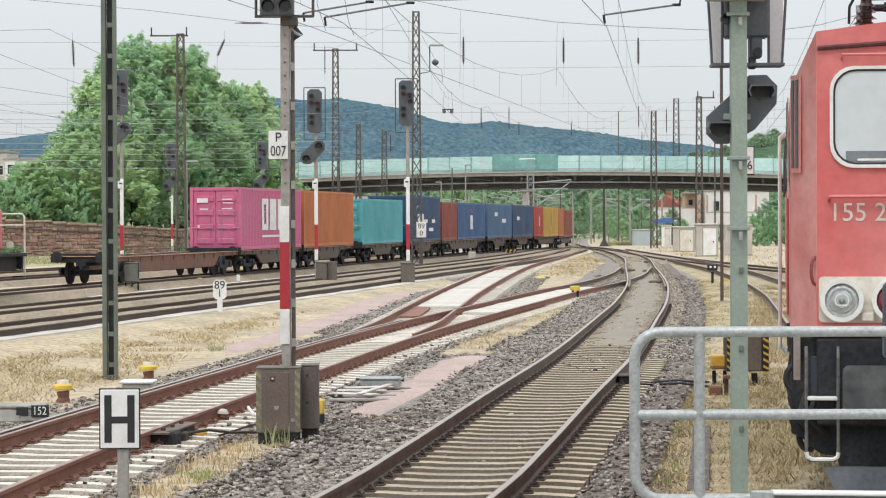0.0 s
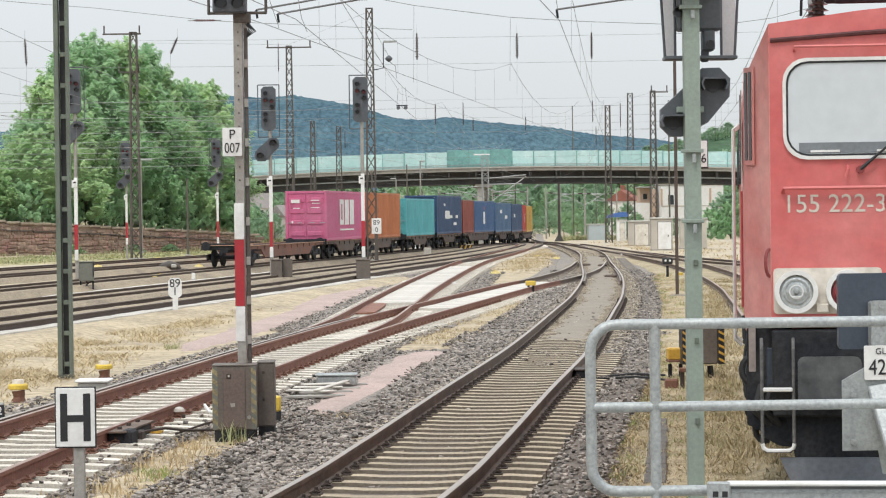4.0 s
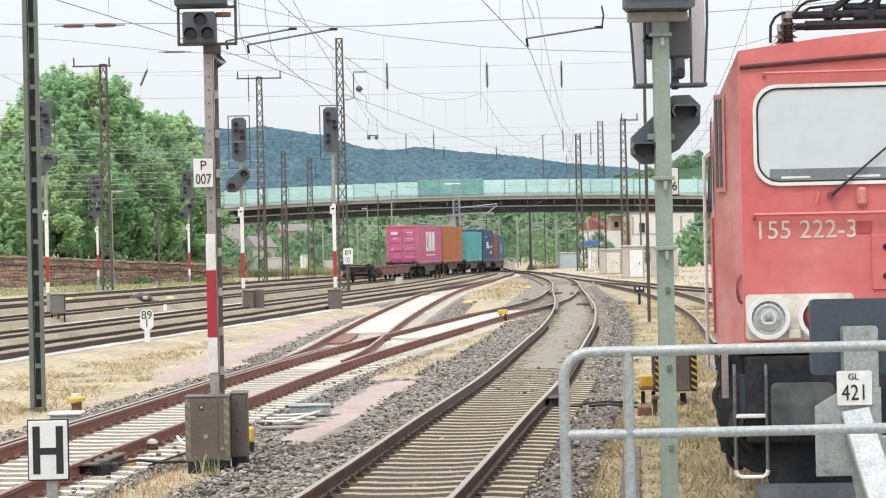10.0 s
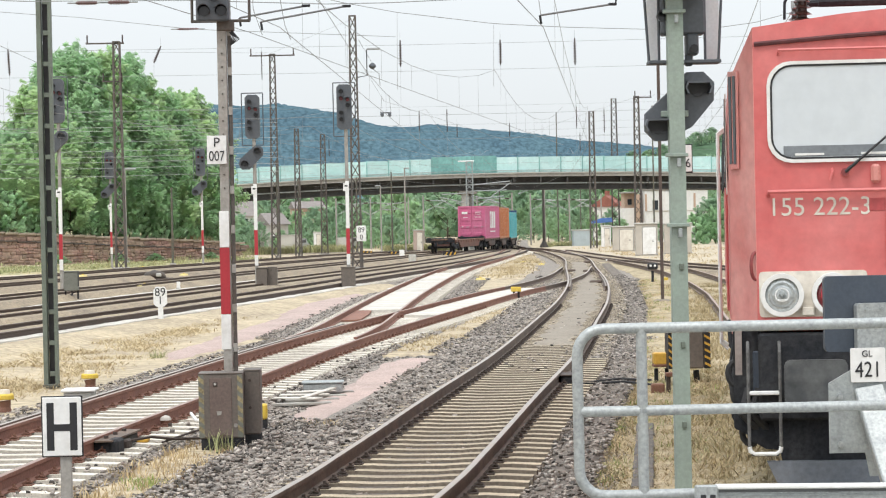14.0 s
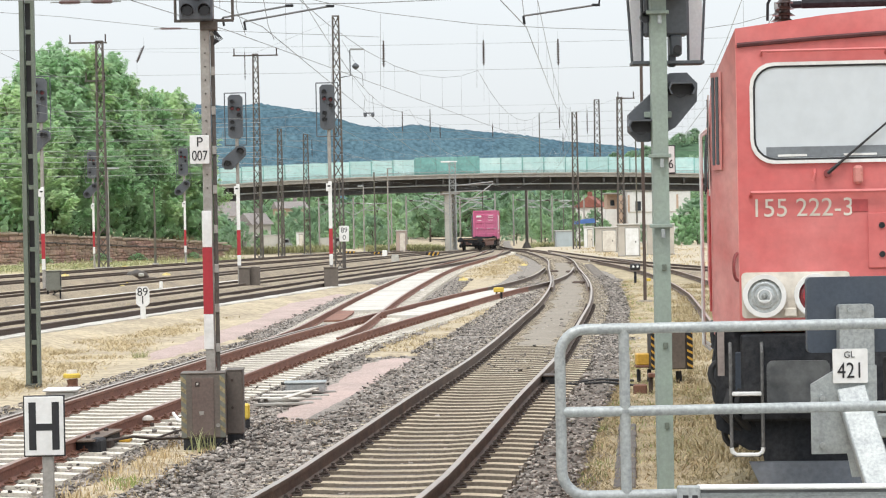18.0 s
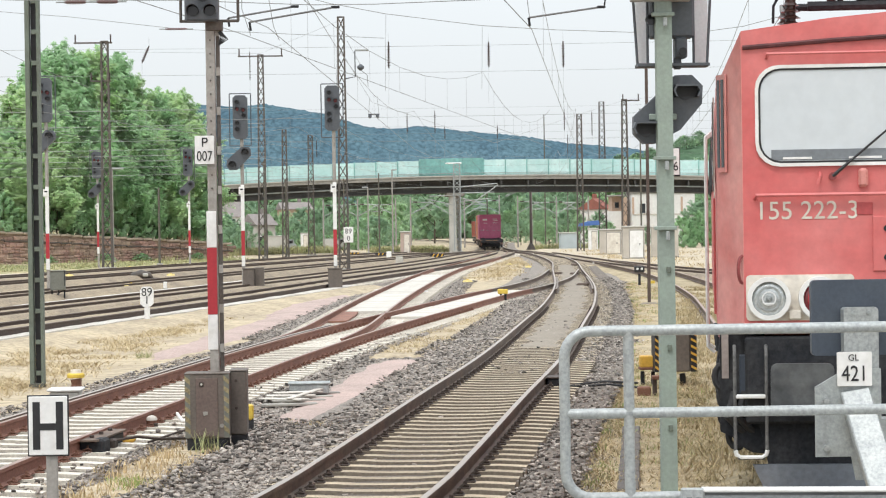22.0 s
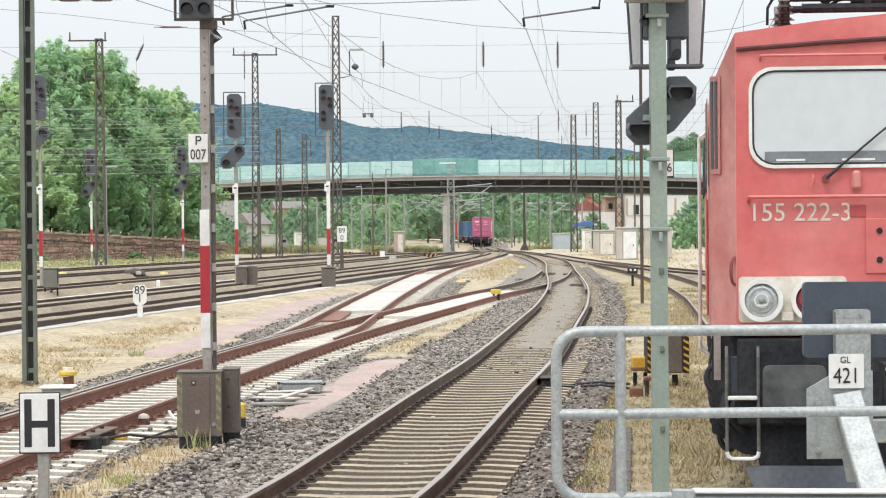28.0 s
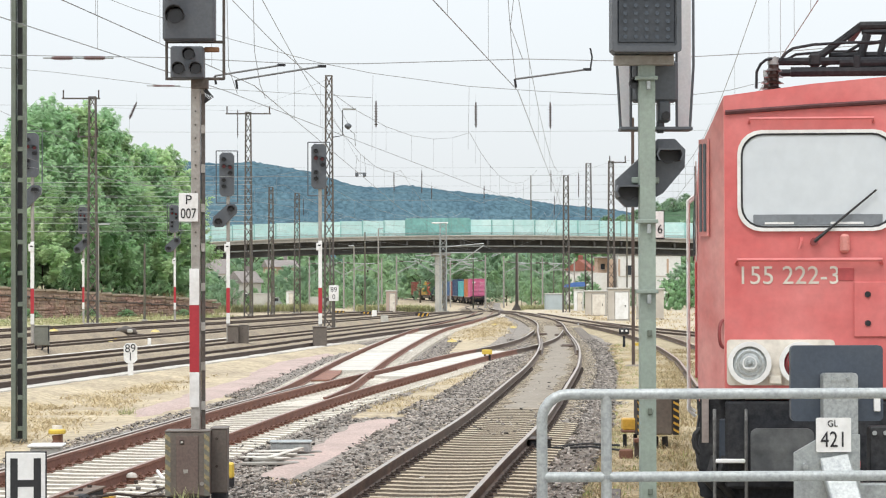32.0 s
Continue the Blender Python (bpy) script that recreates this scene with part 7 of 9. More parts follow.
def patch(name, poly, material, label, z=-0.30, rise=0.055, cell=0.16, ragged=0.35, stretch_y=2.0):
    """A low, ragged sheet of loose stuff within an outline, thinning out to its rim."""
    xs = [p[0] for p in poly]
    ys = [p[1] for p in poly]
    gx = np.arange(min(xs) - 0.6 - 2 * cell, max(xs) + 0.6 + 2 * cell, cell)
    gy = np.arange(min(ys) - 1.2 - 2 * cell * stretch_y, max(ys) + 1.2 + 2 * cell * stretch_y, cell * stretch_y)
    X, Y = np.meshgrid(gx, gy)
    rag = np.array([[noise.noise(Vector((x * 1.3, y * 0.7, 3.3))) + 0.5 * noise.noise(Vector((x * 4, y * 2, 7))) for x in gx] for y in gy])
    sd = inside_distance(X, Y, poly) + ragged * rag
    Z = z + np.where(sd > 0, np.minimum(sd * 0.22, rise), np.maximum(sd * 0.42, -0.17)) + 0.012 * rag
    n = len(gx)
    idx = np.full(X.shape, -1)
    v, f = [], []
    keep = sd > -0.35 - cell * stretch_y
    for j in range(len(gy) - 1):
        for i in range(n - 1):
            if keep[j, i] and keep[j, i + 1] and keep[j + 1, i] and keep[j + 1, i + 1]:
                q = []
                for b, a in ((j, i), (j, i + 1), (j + 1, i + 1), (j + 1, i)):
                    if idx[b, a] < 0:
                        idx[b, a] = len(v)
                        v.append((X[b, a], Y[b, a], Z[b, a]))
                    q.append(int(idx[b, a]))
                f.append(q)
    solid(name, Shape().add(v, f), material, label, "ground", kind="structure")


patch("gravel_patch", [(-1.5, 33.6), (-1.12, 37.1), (-0.84, 39.9), (-0.61, 42.5), (-0.25, 47.0), (0.18, 49.5), (0.97, 50.0), (0.98, 47.9), (0.68, 46.0), (0.15, 42.0), (-0.12, 38.6), (-0.5, 34.6), (-0.79, 33.2)], PINK, "patch of pink crushed gravel beside the turnout", ragged=0.2, rise=0.05)
patch("gravel_patch_far", [(-4.45, 52.17), (-3.97, 55.33), (-3.36, 60.04), (-2.67, 66.37), (-1.93, 79.18), (-1.18, 89.46), (-0.43, 104.82), (-1.14, 105.31), (-2.3, 94.39), (-2.94, 82.43), (-3.23, 72.2), (-3.83, 65.78), (-4.27, 59.51), (-4.65, 54.58)], PINK, "long strip of pink gravel along the turnout", ragged=0.15, rise=0.05, cell=0.2)
patch("grass_strip", [(-0.3, 50.2), (0.5, 55.8), (1.8, 66.0), (4.0, 83.0), (4.9, 86.0), (3.3, 69.0), (2.1, 57.5), (1.1, 50.6)], STRAW, "strip of dry grass between the tracks", rise=0.06)
patch("grass_island", [(4.5, 121), (5.6, 150), (8.9, 186), (12.0, 215), (11.6, 190), (9.9, 160), (8.2, 135), (6.0, 117)], STRAW, "island of dry grass between diverging tracks", rise=0.06, cell=0.4)
patch("grass_verge", [(-3.3, 23.0), (-3.0, 27.8), (-2.6, 30.4), (-2.1, 31.2), (-1.5, 31.4), (-1.6, 29.1), (-2.0, 26.5), (-2.2, 22.5), (-2.6, 17), (-3.6, 17)], STRAW, "dry grass verge around the signal foot", rise=0.06, ragged=0.3)
patch("grass_tuft_patch", [(-1.6, 31.4), (-1.5, 34.0), (-0.95, 33.4), (-0.5, 32.4), (-0.95, 31.7)], DUST, "brown weedy patch beside the cabinet", rise=0.05, ragged=0.3)
EDGE = [(1.75, 18.5), (1.95, 24.3), (2.25, 27.1), (2.9, 32.2), (3.62, 38.6), (4.55, 45.5), (5.7, 56.4), (7.9, 76.6), (11.1, 108.5), (12.9, 134)]
patch("dry_verge", EDGE + [(13.2, 134), (12.3, 110), (9.6, 75), (7.7, 58), (5.7, 42), (4.4, 30), (3.2, 20)], VERGE_SOIL, "dry grass verge between track and siding", rise=0.06, cell=0.25, ragged=0.4)
patch("dirt_between_rails", [(p[0] - 0.62, p[1]) for p in TRACK_A[44:150:6]] + [(p[0] + 0.62, p[1]) for p in TRACK_A[44:150:6]][::-1], DUST, "packed beige dirt between the rails", z=-0.225, rise=0.075, ragged=0.25, cell=0.2)
patch("sandy_ground", [(15.0, 100), (16.5, 110), (15.5, 170), (17, 260), (40, 260), (60, 100)], SAND, "pale sandy ground around the trackside huts", rise=0.06, cell=0.8, ragged=0.8)
patch("sandy_strip", [(-12, 86), (-8.2, 100), (-3.5, 125), (1.0, 150), (4, 170), (5.2, 172), (2.2, 147), (-1.6, 122), (-6.4, 96), (-9.5, 82)], SAND, "pale sandy strip between yard tracks", rise=0.055, cell=0.6, ragged=0.4)
patch("sandy_yard", [(-45, 70), (-26, 70), (-16, 118), (-9, 155), (-2, 195), (-8, 200), (-22, 160), (-45, 110)], SAND, "pale sandy ground between the yard tracks", z=-0.31, rise=0.02, cell=0.8, ragged=0.8)
patch("sandy_lane", [(-22, 30), (-13.2, 62), (-9.6, 82), (-3, 120), (2, 152), (1, 154), (-4.4, 122), (-11.0, 84), (-14.4, 66), (-24, 30)], SAND, "pale sandy lane between yard tracks", z=-0.31, rise=0.03, cell=0.6, ragged=0.3)
patch("green_verge", [(-40, 118), (-25, 152), (-16, 180), (-9, 205), (-12, 215), (-22, 200), (-40, 165)], GRASSGREEN, "green weeds at the foot of the wall", rise=0.06, cell=0.8, ragged=0.8)


# ---------------------------------------------------------------- loose ballast stones and grass blades
def stones(name, places, sizes, material, label):
    """Many small angular stones as one object."""
    rng = np.random.RandomState(11)
    n = len(places)
    base = np.array([(x, y, z) for z in (-0.75, 0.75) for x, y in ((-0.8, -0.8), (0.8, -0.8), (0.8, 0.8), (-0.8, 0.8))])
    faces = np.array([(4, 5, 6), (4, 6, 7), (0, 1, 5), (0, 5, 4), (1, 2, 6), (1, 6, 5), (2, 3, 7), (2, 7, 6), (3, 0, 4), (3, 4, 7), (0, 2, 1), (0, 3, 2)])
    V = base[None] * rng.uniform(0.35, 1.25, (n, 8, 1)) + rng.uniform(-0.22, 0.22, (n, 8, 3))
    a = rng.uniform(0, 6.283, n)
    c, s = np.cos(a), np.sin(a)
    V = V * rng.uniform(0.6, 1.2, (n, 1, 3)) * sizes[:, None, None]
    tilt = rng.uniform(-0.8, 0.8, (n, 2))
    V[:, :, 2] += V[:, :, 0] * tilt[:, :1] * 0.5
    x = V[:, :, 0] * c[:, None] - V[:, :, 1] * s[:, None]
    y = V[:, :, 0] * s[:, None] + V[:, :, 1] * c[:, None]
    V = np.stack([x, y, V[:, :, 2] * 0.6 - 0.004], -1) + places[:, None, :]
    F = (faces[None] + 8 * np.arange(n)[:, None, None]).reshape(-1, 3)
    me = bpy.data.meshes.new(name)
    me.vertices.add(n * 8)
    me.vertices.foreach_set("co", V.ravel())
    me.loops.add(len(F) * 3)
    me.loops.foreach_set("vertex_index", F.ravel())
    me.polygons.add(len(F))
    me.polygons.foreach_set("loop_start", np.arange(len(F)) * 3)
    me.materials.append(material)
    me.update()
    solid(name, me, material, label, "ballast", kind="stuff")


def strew(line, n, y0, y1, lo, hi, seed, z):
    rng = np.random.RandomState(seed)
    pts = np.array([p for p in line if y0 <= p[1] <= y1])
    k = rng.uniform(0, 1, n) ** 1.5 * (len(pts) - 1.01)
    i = k.astype(int)
    u = (k - i)[:, None]
    p = pts[i] * (1 - u) + pts[i + 1] * u
    d = pts[i + 1] - pts[i]
    d /= np.linalg.norm(d, axis=1)[:, None]
    s = rng.uniform(lo, hi, n)
    p = p + np.stack([d[:, 1], -d[:, 0]], 1) * s[:, None]
    ok = (abs(abs(s) - 0.7525) > 0.13)
    zz = z + rng.uniform(-0.02, 0.018, n) - np.clip(abs(s) - 2.3, 0, 1) * 0.12
    return np.concatenate([p, zz[:, None]], 1)[ok]


def grow(name, poly, n, height, material, label, seed, z=-0.26, width=0.006, clump=0.16, flat=0.45, bare=-0.18):
    """Grass blades in tufts within an outline, as one object."""
    rng = np.random.RandomState(seed)
    xs, ys = [p[0] for p in poly], [p[1] for p in poly]
    tufts = rng.uniform((min(xs), min(ys)), (max(xs), max(ys)), (n, 2))
    tufts = tufts[inside_distance(tufts[:, 0], tufts[:, 1], poly) > 0.0]
    tufts = tufts[np.array([noise.noise(Vector((x * 0.9, y * 0.5, 1.7))) > bare for x, y in tufts])]
    m = 14
    base = np.repeat(tufts, m, 0) + rng.normal(size=(len(tufts) * m, 2)) * clump * 0.5
    z = z(base[:, 0]) if callable(z) else np.full(len(base), z)
    h = height * rng.uniform(0.4, 1.2, len(base)) * np.repeat(rng.uniform(0.45, 1.2, len(tufts)), m)
    lean = rng.normal(size=(len(base), 2)) * flat * h[:, None]
    w = width * rng.uniform(0.7, 1.5, len(base))
    a = rng.uniform(0, 6.283, len(base))
    wx, wy = np.cos(a) * w, np.sin(a) * w
    B0 = np.stack([base[:, 0] - wx, base[:, 1] - wy, z], -1)
    B1 = np.stack([base[:, 0] + wx, base[:, 1] + wy, z], -1)
    M0 = np.stack([base[:, 0] + lean[:, 0] * 0.35 - wx * 0.7, base[:, 1] + lean[:, 1] * 0.35 - wy * 0.7, z + h * 0.6], -1)
    M1 = np.stack([base[:, 0] + lean[:, 0] * 0.35 + wx * 0.7, base[:, 1] + lean[:, 1] * 0.35 + wy * 0.7, z + h * 0.6], -1)
    T = np.stack([base[:, 0] + lean[:, 0], base[:, 1] + lean[:, 1], z + h * 0.95], -1)
    V = np.stack([B0, B1, M1, M0, T], 1).reshape(-1, 3)
    k = np.arange(len(base)) * 5
    F = np.stack([k, k + 1, k + 2, k, k + 2, k + 3, k + 3, k + 2, k + 4], 1).reshape(-1, 3)
    me = bpy.data.meshes.new(name)
    me.vertices.add(len(V))
    me.vertices.foreach_set("co", V.ravel())
    me.loops.add(len(F) * 3)
    me.loops.foreach_set("vertex_index", F.ravel())
    me.polygons.add(len(F))
    me.polygons.foreach_set("loop_start", np.arange(len(F)) * 3)
    me.materials.append(material)
    me.update()
    solid(name, me, material, label, "grass", kind="stuff")


rs = np.random.RandomState(4)
pl = np.concatenate([strew(TRACK_A, 12000, 17, 46, -3.6, -2.2, 1, -0.278), strew(TRACK_A, 15000, 15, 56, -2.4, -0.92, 21, -0.172), strew(TRACK_A, 6000, 17, 34, -2.9, -1.9, 24, -0.215), strew(TRACK_A, 9000, 17, 60, 1.05, 2.7, 2, -0.283), strew(TRACK_A, 2600, 17, 46, -0.66, 0.66, 3, -0.222),
                     strew(TRACK_B, 12000, 18, 55, 1.35, 2.6, 5, -0.286), strew(TRACK_B, 2600, 17, 60, 1.24, 1.56, 25, -0.210), strew(TRACK_B, 260, 18, 60, 0.9, 1.28, 26, -0.165), strew(TRACK_B, 9000, 22, 70, -2.6, -1.05, 6, -0.286),
                     strew(TRACK_A, 7000, 50, 115, 1.8, 3.0, 8, -0.283), strew(TRACK_A, 330, 42, 115, -0.6, 0.6, 12, -0.158), strew(TRACK_B, 5000, 55, 100, -2.6, -1.2, 9, -0.286),
                     strew(TRACK_B, 7000, 55, 105, 1.36, 2.4, 13, -0.288), strew(TRACK_C, 6000, 60, 135, 1.36, 2.3, 14, -0.292), strew(TRACK_C, 5000, 60, 120, -2.3, -1.0, 15, -0.292), strew(TRACK_A, 8000, 56, 118, -2.2, -0.95, 16, -0.174), strew(TRACK_A, 3400, 15, 50, 1.30, 1.95, 23, -0.185), strew(TRACK_A, 4500, 46, 118, 0.95, 1.9, 22, -0.180)])
PINK_AREA = [(-1.5, 33.6), (-1.12, 37.1), (-0.84, 39.9), (-0.61, 42.5), (-0.25, 47.0), (0.18, 49.5), (0.97, 50.0), (0.98, 47.9), (0.68, 46.0), (0.15, 42.0), (-0.12, 38.6), (-0.5, 34.6), (-0.79, 33.2)]
pl = pl[inside_distance(pl[:, 0], pl[:, 1], PINK_AREA) < rs.uniform(-0.1, 0.06, len(pl))]
stones("ballast_stones", pl, 0.013 + 0.032 * rs.uniform(0, 1, len(pl)) ** 1.8, STONE, "loose angular grey ballast stones beside the rails")

VERGE = [(-3.4, 22.0), (-3.05, 27.8), (-2.6, 30.3), (-2.1, 31.0), (-1.5, 31.2), (-1.6, 29.1), (-2.0, 26.5), (-2.1, 22.5), (-2.6, 17), (-3.6, 17)]
RIGHT = EDGE[:-1] + [(12.3, 110), (9.4, 75), (7.6, 58), (5.6, 42), (4.3, 30), (3.4, 20)]
FIELD = [(-16, 44), (-10.5, 60), (-7.2, 78), (-4.8, 92), (-4.3, 78), (-5.0, 60), (-5.6, 46), (-6.6, 34), (-8.5, 30), (-13, 34)]
grow("dry_grass", VERGE, 420, 0.13, BLADE, "dry yellow grass tufts around the signal foot", 1, clump=0.14)
grow("green_grass", [(-2.7, 25.2), (-2.3, 25.4), (-2.2, 26.4), (-2.6, 26.6)], 30, 0.10, BLADE_GREEN, "fresh green grass tuft in the verge", 2)
grow("green_weed", [(-2.05, 29.3), (-1.72, 29.3), (-1.72, 29.6), (-2.05, 29.6)], 4, 0.26, BLADE_PALE, "green weeds before the cabinet", 3, clump=0.1)
grow("brown_weed", [(-1.7, 31.2), (-1.5, 34.0), (-0.9, 33.4), (-0.5, 32.3), (-0.95, 31.5)], 90, 0.14, BLADE, "brown weeds beside the cabinet", 4)
grow("verge_grass", RIGHT, 15000, 0.085, BLADE, "dry short grass beside the siding", 5, z=-0.275, flat=1.1, clump=0.24)
grow("near_verge_grass", [p for p in EDGE if p[1] < 50] + [(6.6, 50), (5.6, 42), (4.3, 30), (3.4, 20)], 5200, 0.07, BLADE_DULL, "matted brown grass beside the siding", 17, z=-0.265, clump=0.26, flat=1.3, bare=-1)
grow("near_verge_weeds", [p for p in EDGE if p[1] < 50] + [(6.6, 50), (5.6, 42), (4.3, 30), (3.4, 20)], 1600, 0.09, BLADE_PALE, "low yellow-green weeds beside the siding", 18, z=-0.27, clump=0.2)
grow("verge_green_grass", RIGHT, 2600, 0.12, BLADE_GREEN, "green tufts in the dry verge", 6, z=-0.28)
grow("siding_grass", [(p[0] - 1.5, p[1]) for p in TRACK_L[10:90:8]] + [(p[0] + 1.5, p[1]) for p in TRACK_L[10:90:8]][::-1], 8000, 0.11, BLADE_DULL, "dry grass and weeds on the siding", 15, z=-0.20, width=0.008, clump=0.25)
grow("siding_end_grass", [(p[0] - 1.3, p[1]) for p in TRACK_L[0:24:4]] + [(p[0] + 1.5, p[1]) for p in TRACK_L[0:24:4]][::-1], 2600, 0.10, BLADE_DULL, "matted dry grass at the end of the siding", 28, z=-0.21, clump=0.25, flat=1.1, bare=-1)
grow("siding_edge_grass", [(p[0] - 1.9, p[1]) for p in TRACK_L[0:60:4]] + [(p[0] - 1.2, p[1]) for p in TRACK_L[0:60:4]][::-1], 5200, 0.13, BLADE_DULL, "dry grass along the edge of the siding", 29, z=-0.26, clump=0.22, flat=0.9, bare=-1)
grow("field_grass", FIELD, 14000, 0.10, BLADE_STRAW, "flattened dry grass of the field", 7, z=-0.335, width=0.009, clump=0.5, flat=1.6)
grow("field_weed", [(-5.0, 52.8), (-4.7, 52.8), (-4.7, 53.4), (-5.0, 53.4)], 8, 0.17, BLADE_PALE, "green weed in the dry field", 8, z=-0.33)
grow("hut_grass", [(16, 118), (17.5, 190), (18, 240), (30, 240), (34, 150)], 700, 0.25, BLADE, "dry tufts on the sandy ground by the huts", 16, z=-0.28, width=0.02, clump=0.7, flat=1.1)
for k, ln in enumerate((TRACK_D, TRACK_E, TRACK_T, TRACK_F, TRACK_G)):
    near = [p for p in ln if 60 < p[1] < 200]
    grow("lane_weeds", [(p[0] - 2.4, p[1]) for p in near[::8]] + [(p[0] - 1.2, p[1]) for p in near[::8]][::-1], 9000, 0.13, BLADE_DULL if k % 2 else BLADE, "dry weeds in the lane between yard tracks", 40 + k, z=-0.28, width=0.018, clump=0.5)
grow("strip_grass", [(-0.2, 51), (1.9, 66), (4.2, 84), (3.3, 70), (1.1, 51)], 1400, 0.11, BLADE_STRAW, "dry grass between the tracks", 9, z=-0.262, width=0.009, flat=1.0, clump=0.3)
grow("island_grass", [(4.7, 121), (8.9, 186), (12.0, 212), (9.9, 160), (6.2, 118)], 2200, 0.16, BLADE_STRAW, "dry grass on the island", 10, z=-0.27, width=0.016, clump=0.6, flat=1.0)


# ---------------------------------------------------------------- overhead wires
def wire_tube(name, pts, r, parent, material=WIRE):
    return part(name, Shape().tube(pts, r, 4, cap=False), material, parent)


def on_track(line, y):
    return float(np.interp(y, [p[1] for p in line], [p[0] for p in line]))


def catenary(line, ys, label, stagger=0.2, z=5.55, sag=1.0, r=0.0065):
    """Contact wire, carrying cable and droppers from support to support. line: a track, or the wire's own x at each support."""
    ca = thing("overhead_line", None, label, "overhead line", "overhead lines of the yard")
    for k, (a, b) in enumerate(zip(ys, ys[1:])):
        if len(line) == len(ys):
            xa, xb = line[k], line[k + 1]
        else:
            xa, xb = on_track(line, a) + stagger * (-1) ** k, on_track(line, b) - stagger * (-1) ** k
        wire_tube("contact_wire", [(xa, a, z), (xb, b, z)], r, ca)
        top = []
        for i in range(9):
            u = i / 8
            top.append((xa + (xb - xa) * u, a + (b - a) * u, z + 1.6 - sag * 4 * u * (1 - u)))
        wire_tube("carrying_cable", top, r, ca)
        for i in range(1, 8):
            p = top[i]
            wire_tube("dropper", [(p[0], p[1], z), p], r * 0.6, ca)
    return ca


for ln, ys, lab in (((-3.6, 2.68, 8.67, 12.4, 14.2), (-5, 41, 105, 165, 235), "catenary wires above the curved main track"), ((-7.4, -2.1, 3.6, 7.6), (12, 41, 78.8, 105), "catenary wires above the turnout track"),
                    ((-5.4, -1.58, 1.9, 7.0), (12, 40, 105, 165), "catenary wires above the diverging track"),
                    (TRACK_D, (20, 62, 105, 165, 230), "catenary wires above the near yard track"), (TRACK_E, (27, 70, 120, 175, 228), "catenary wires above a yard track"),
                    (TRACK_T, (30, 78, 125, 175, 235, 300), "catenary wires above the train's track"), (TRACK_F, (65, 105, 150, 225), "catenary wires above a yard track"),
                    (TRACK_L, (17, 41, 105, 165), "catenary wires above the siding"), (TRACK_G, (90, 140, 200, 260), "catenary wires beside the stone wall")):
    catenary(ln, ys, lab)


def insulator_rod(x, y, z0, z1, parent, tilt=0.0):
    s = Shape().tube([(x, y, z0), (x + tilt, y, z1)], 0.03, 6)
    for k in range(8):
        u = 0.1 + 0.1 * k
        s.disc((x + tilt * u, y, z0 + (z1 - z0) * u), (0, 0, 1), 0.07, 0.03, 8)
    part("insulator_rod", s, INSUL, parent, "dark rod insulator")


def cross_span(y, x0, x1, levels, rods, label, r=0.008, slack=0.35, material=WIRE):
    cs = thing("cross_span", None, label, "overhead line", "cross-span wires")
    for z in levels:
        pts = [(x0 + (x1 - x0) * u, y, z - slack * 4 * u * (1 - u) + slack) for u in np.linspace(0, 1, 12)]
        wire_tube("span_wire", pts, r, cs, material)
    for x, z0, z1, tl in rods:
        insulator_rod(x, y, z0, z1, cs, tl)
        wire_tube("hanger", [(x, y, z0), (x - 0.02, y, z0 - 1.5)], r * 0.7, cs)
        wire_tube("hanger", [(x + tl, y, z1), (x + tl, y, z1 + 0.35)], r * 0.7, cs)
    return cs


cross_span(105, -40, 34, (8.75, 9.85, 6.9), [(0.87, 8.95, 10.05, 0), (5.05, 8.95, 10.0, 0), (8.17, 8.9, 10.0, 0), (-15.4, 8.9, 10.0, -0.05), (-9.4, 9.3, 10.0, 0.30)], "thin cross-span wires with dark rod insulators")
ns = thing("cross_span", None, "cross-span wire with two brown insulators above the near tracks", "overhead line", "cross-span wires")
wire_tube("span_wire", [(-14, 41, 6.55), (-5.75, 41, 6.125), (-3.1, 41, 6.09), (-0.89, 41, 5.99), (0.13, 41, 5.99), (2.8, 41, 6.07), (4.3, 41, 6.04), (7.0, 41, 6.19), (12, 41, 6.6)], 0.0085, ns)
def line_insulator(x, y, z, parent, half=0.17, r=0.040):
    """A ribbed insulator lying in a span wire, with pale end fittings."""
    li = Shape().tube([(x - half, y, z), (x + half, y, z)], r * 0.55, 8)
    for k in range(7):
        li.disc((x - half * 0.8 + half * 0.25 * k, y, z), (1, 0, 0), r * (0.8 + 0.2 * math.sin(0.5 + 0.38 * k)), half * 0.13, 10)
    ob = part("line_insulator", li, INSUL_BROWN, parent, "brown ribbed line insulator")
    for sx in (-1, 1):
        part("end_fitting", Shape().tube([(x + sx * half, y, z), (x + sx * (half + 0.14), y, z)], 0.013, 6), GALV_DULL, ob)


INSUL_BROWN = mat("brown_glazed_insulator", (0.13, 0.065, 0.06), 0.35, vary=0.25, scale=6, fine=40, bump=0.05)
for cx in (-4.74, -4.22):
    line_insulator(cx, 41, 6.08, ns)
for pts in ([(-1.64, 41, 7.1), (-1.62, 41, 6.2), (-1.53, 41, 5.65), (-1.44, 41, 5.42)], [(-2.08, 41, 7.6), (-2.04, 41, 5.93), (-1.90, 41, 5.50)], [(2.62, 41, 7.1), (2.56, 41, 6.6), (2.76, 41, 6.07)], [(2.52, 41, 7.1), (2.58, 41, 6.3), (2.66, 41, 5.62)]):
    wire_tube("hanger_cable", pts, 0.008, ns)
us = thing("cross_span", None, "slack upper span cable sweeping across the tracks", "overhead line", "cross-span wires")
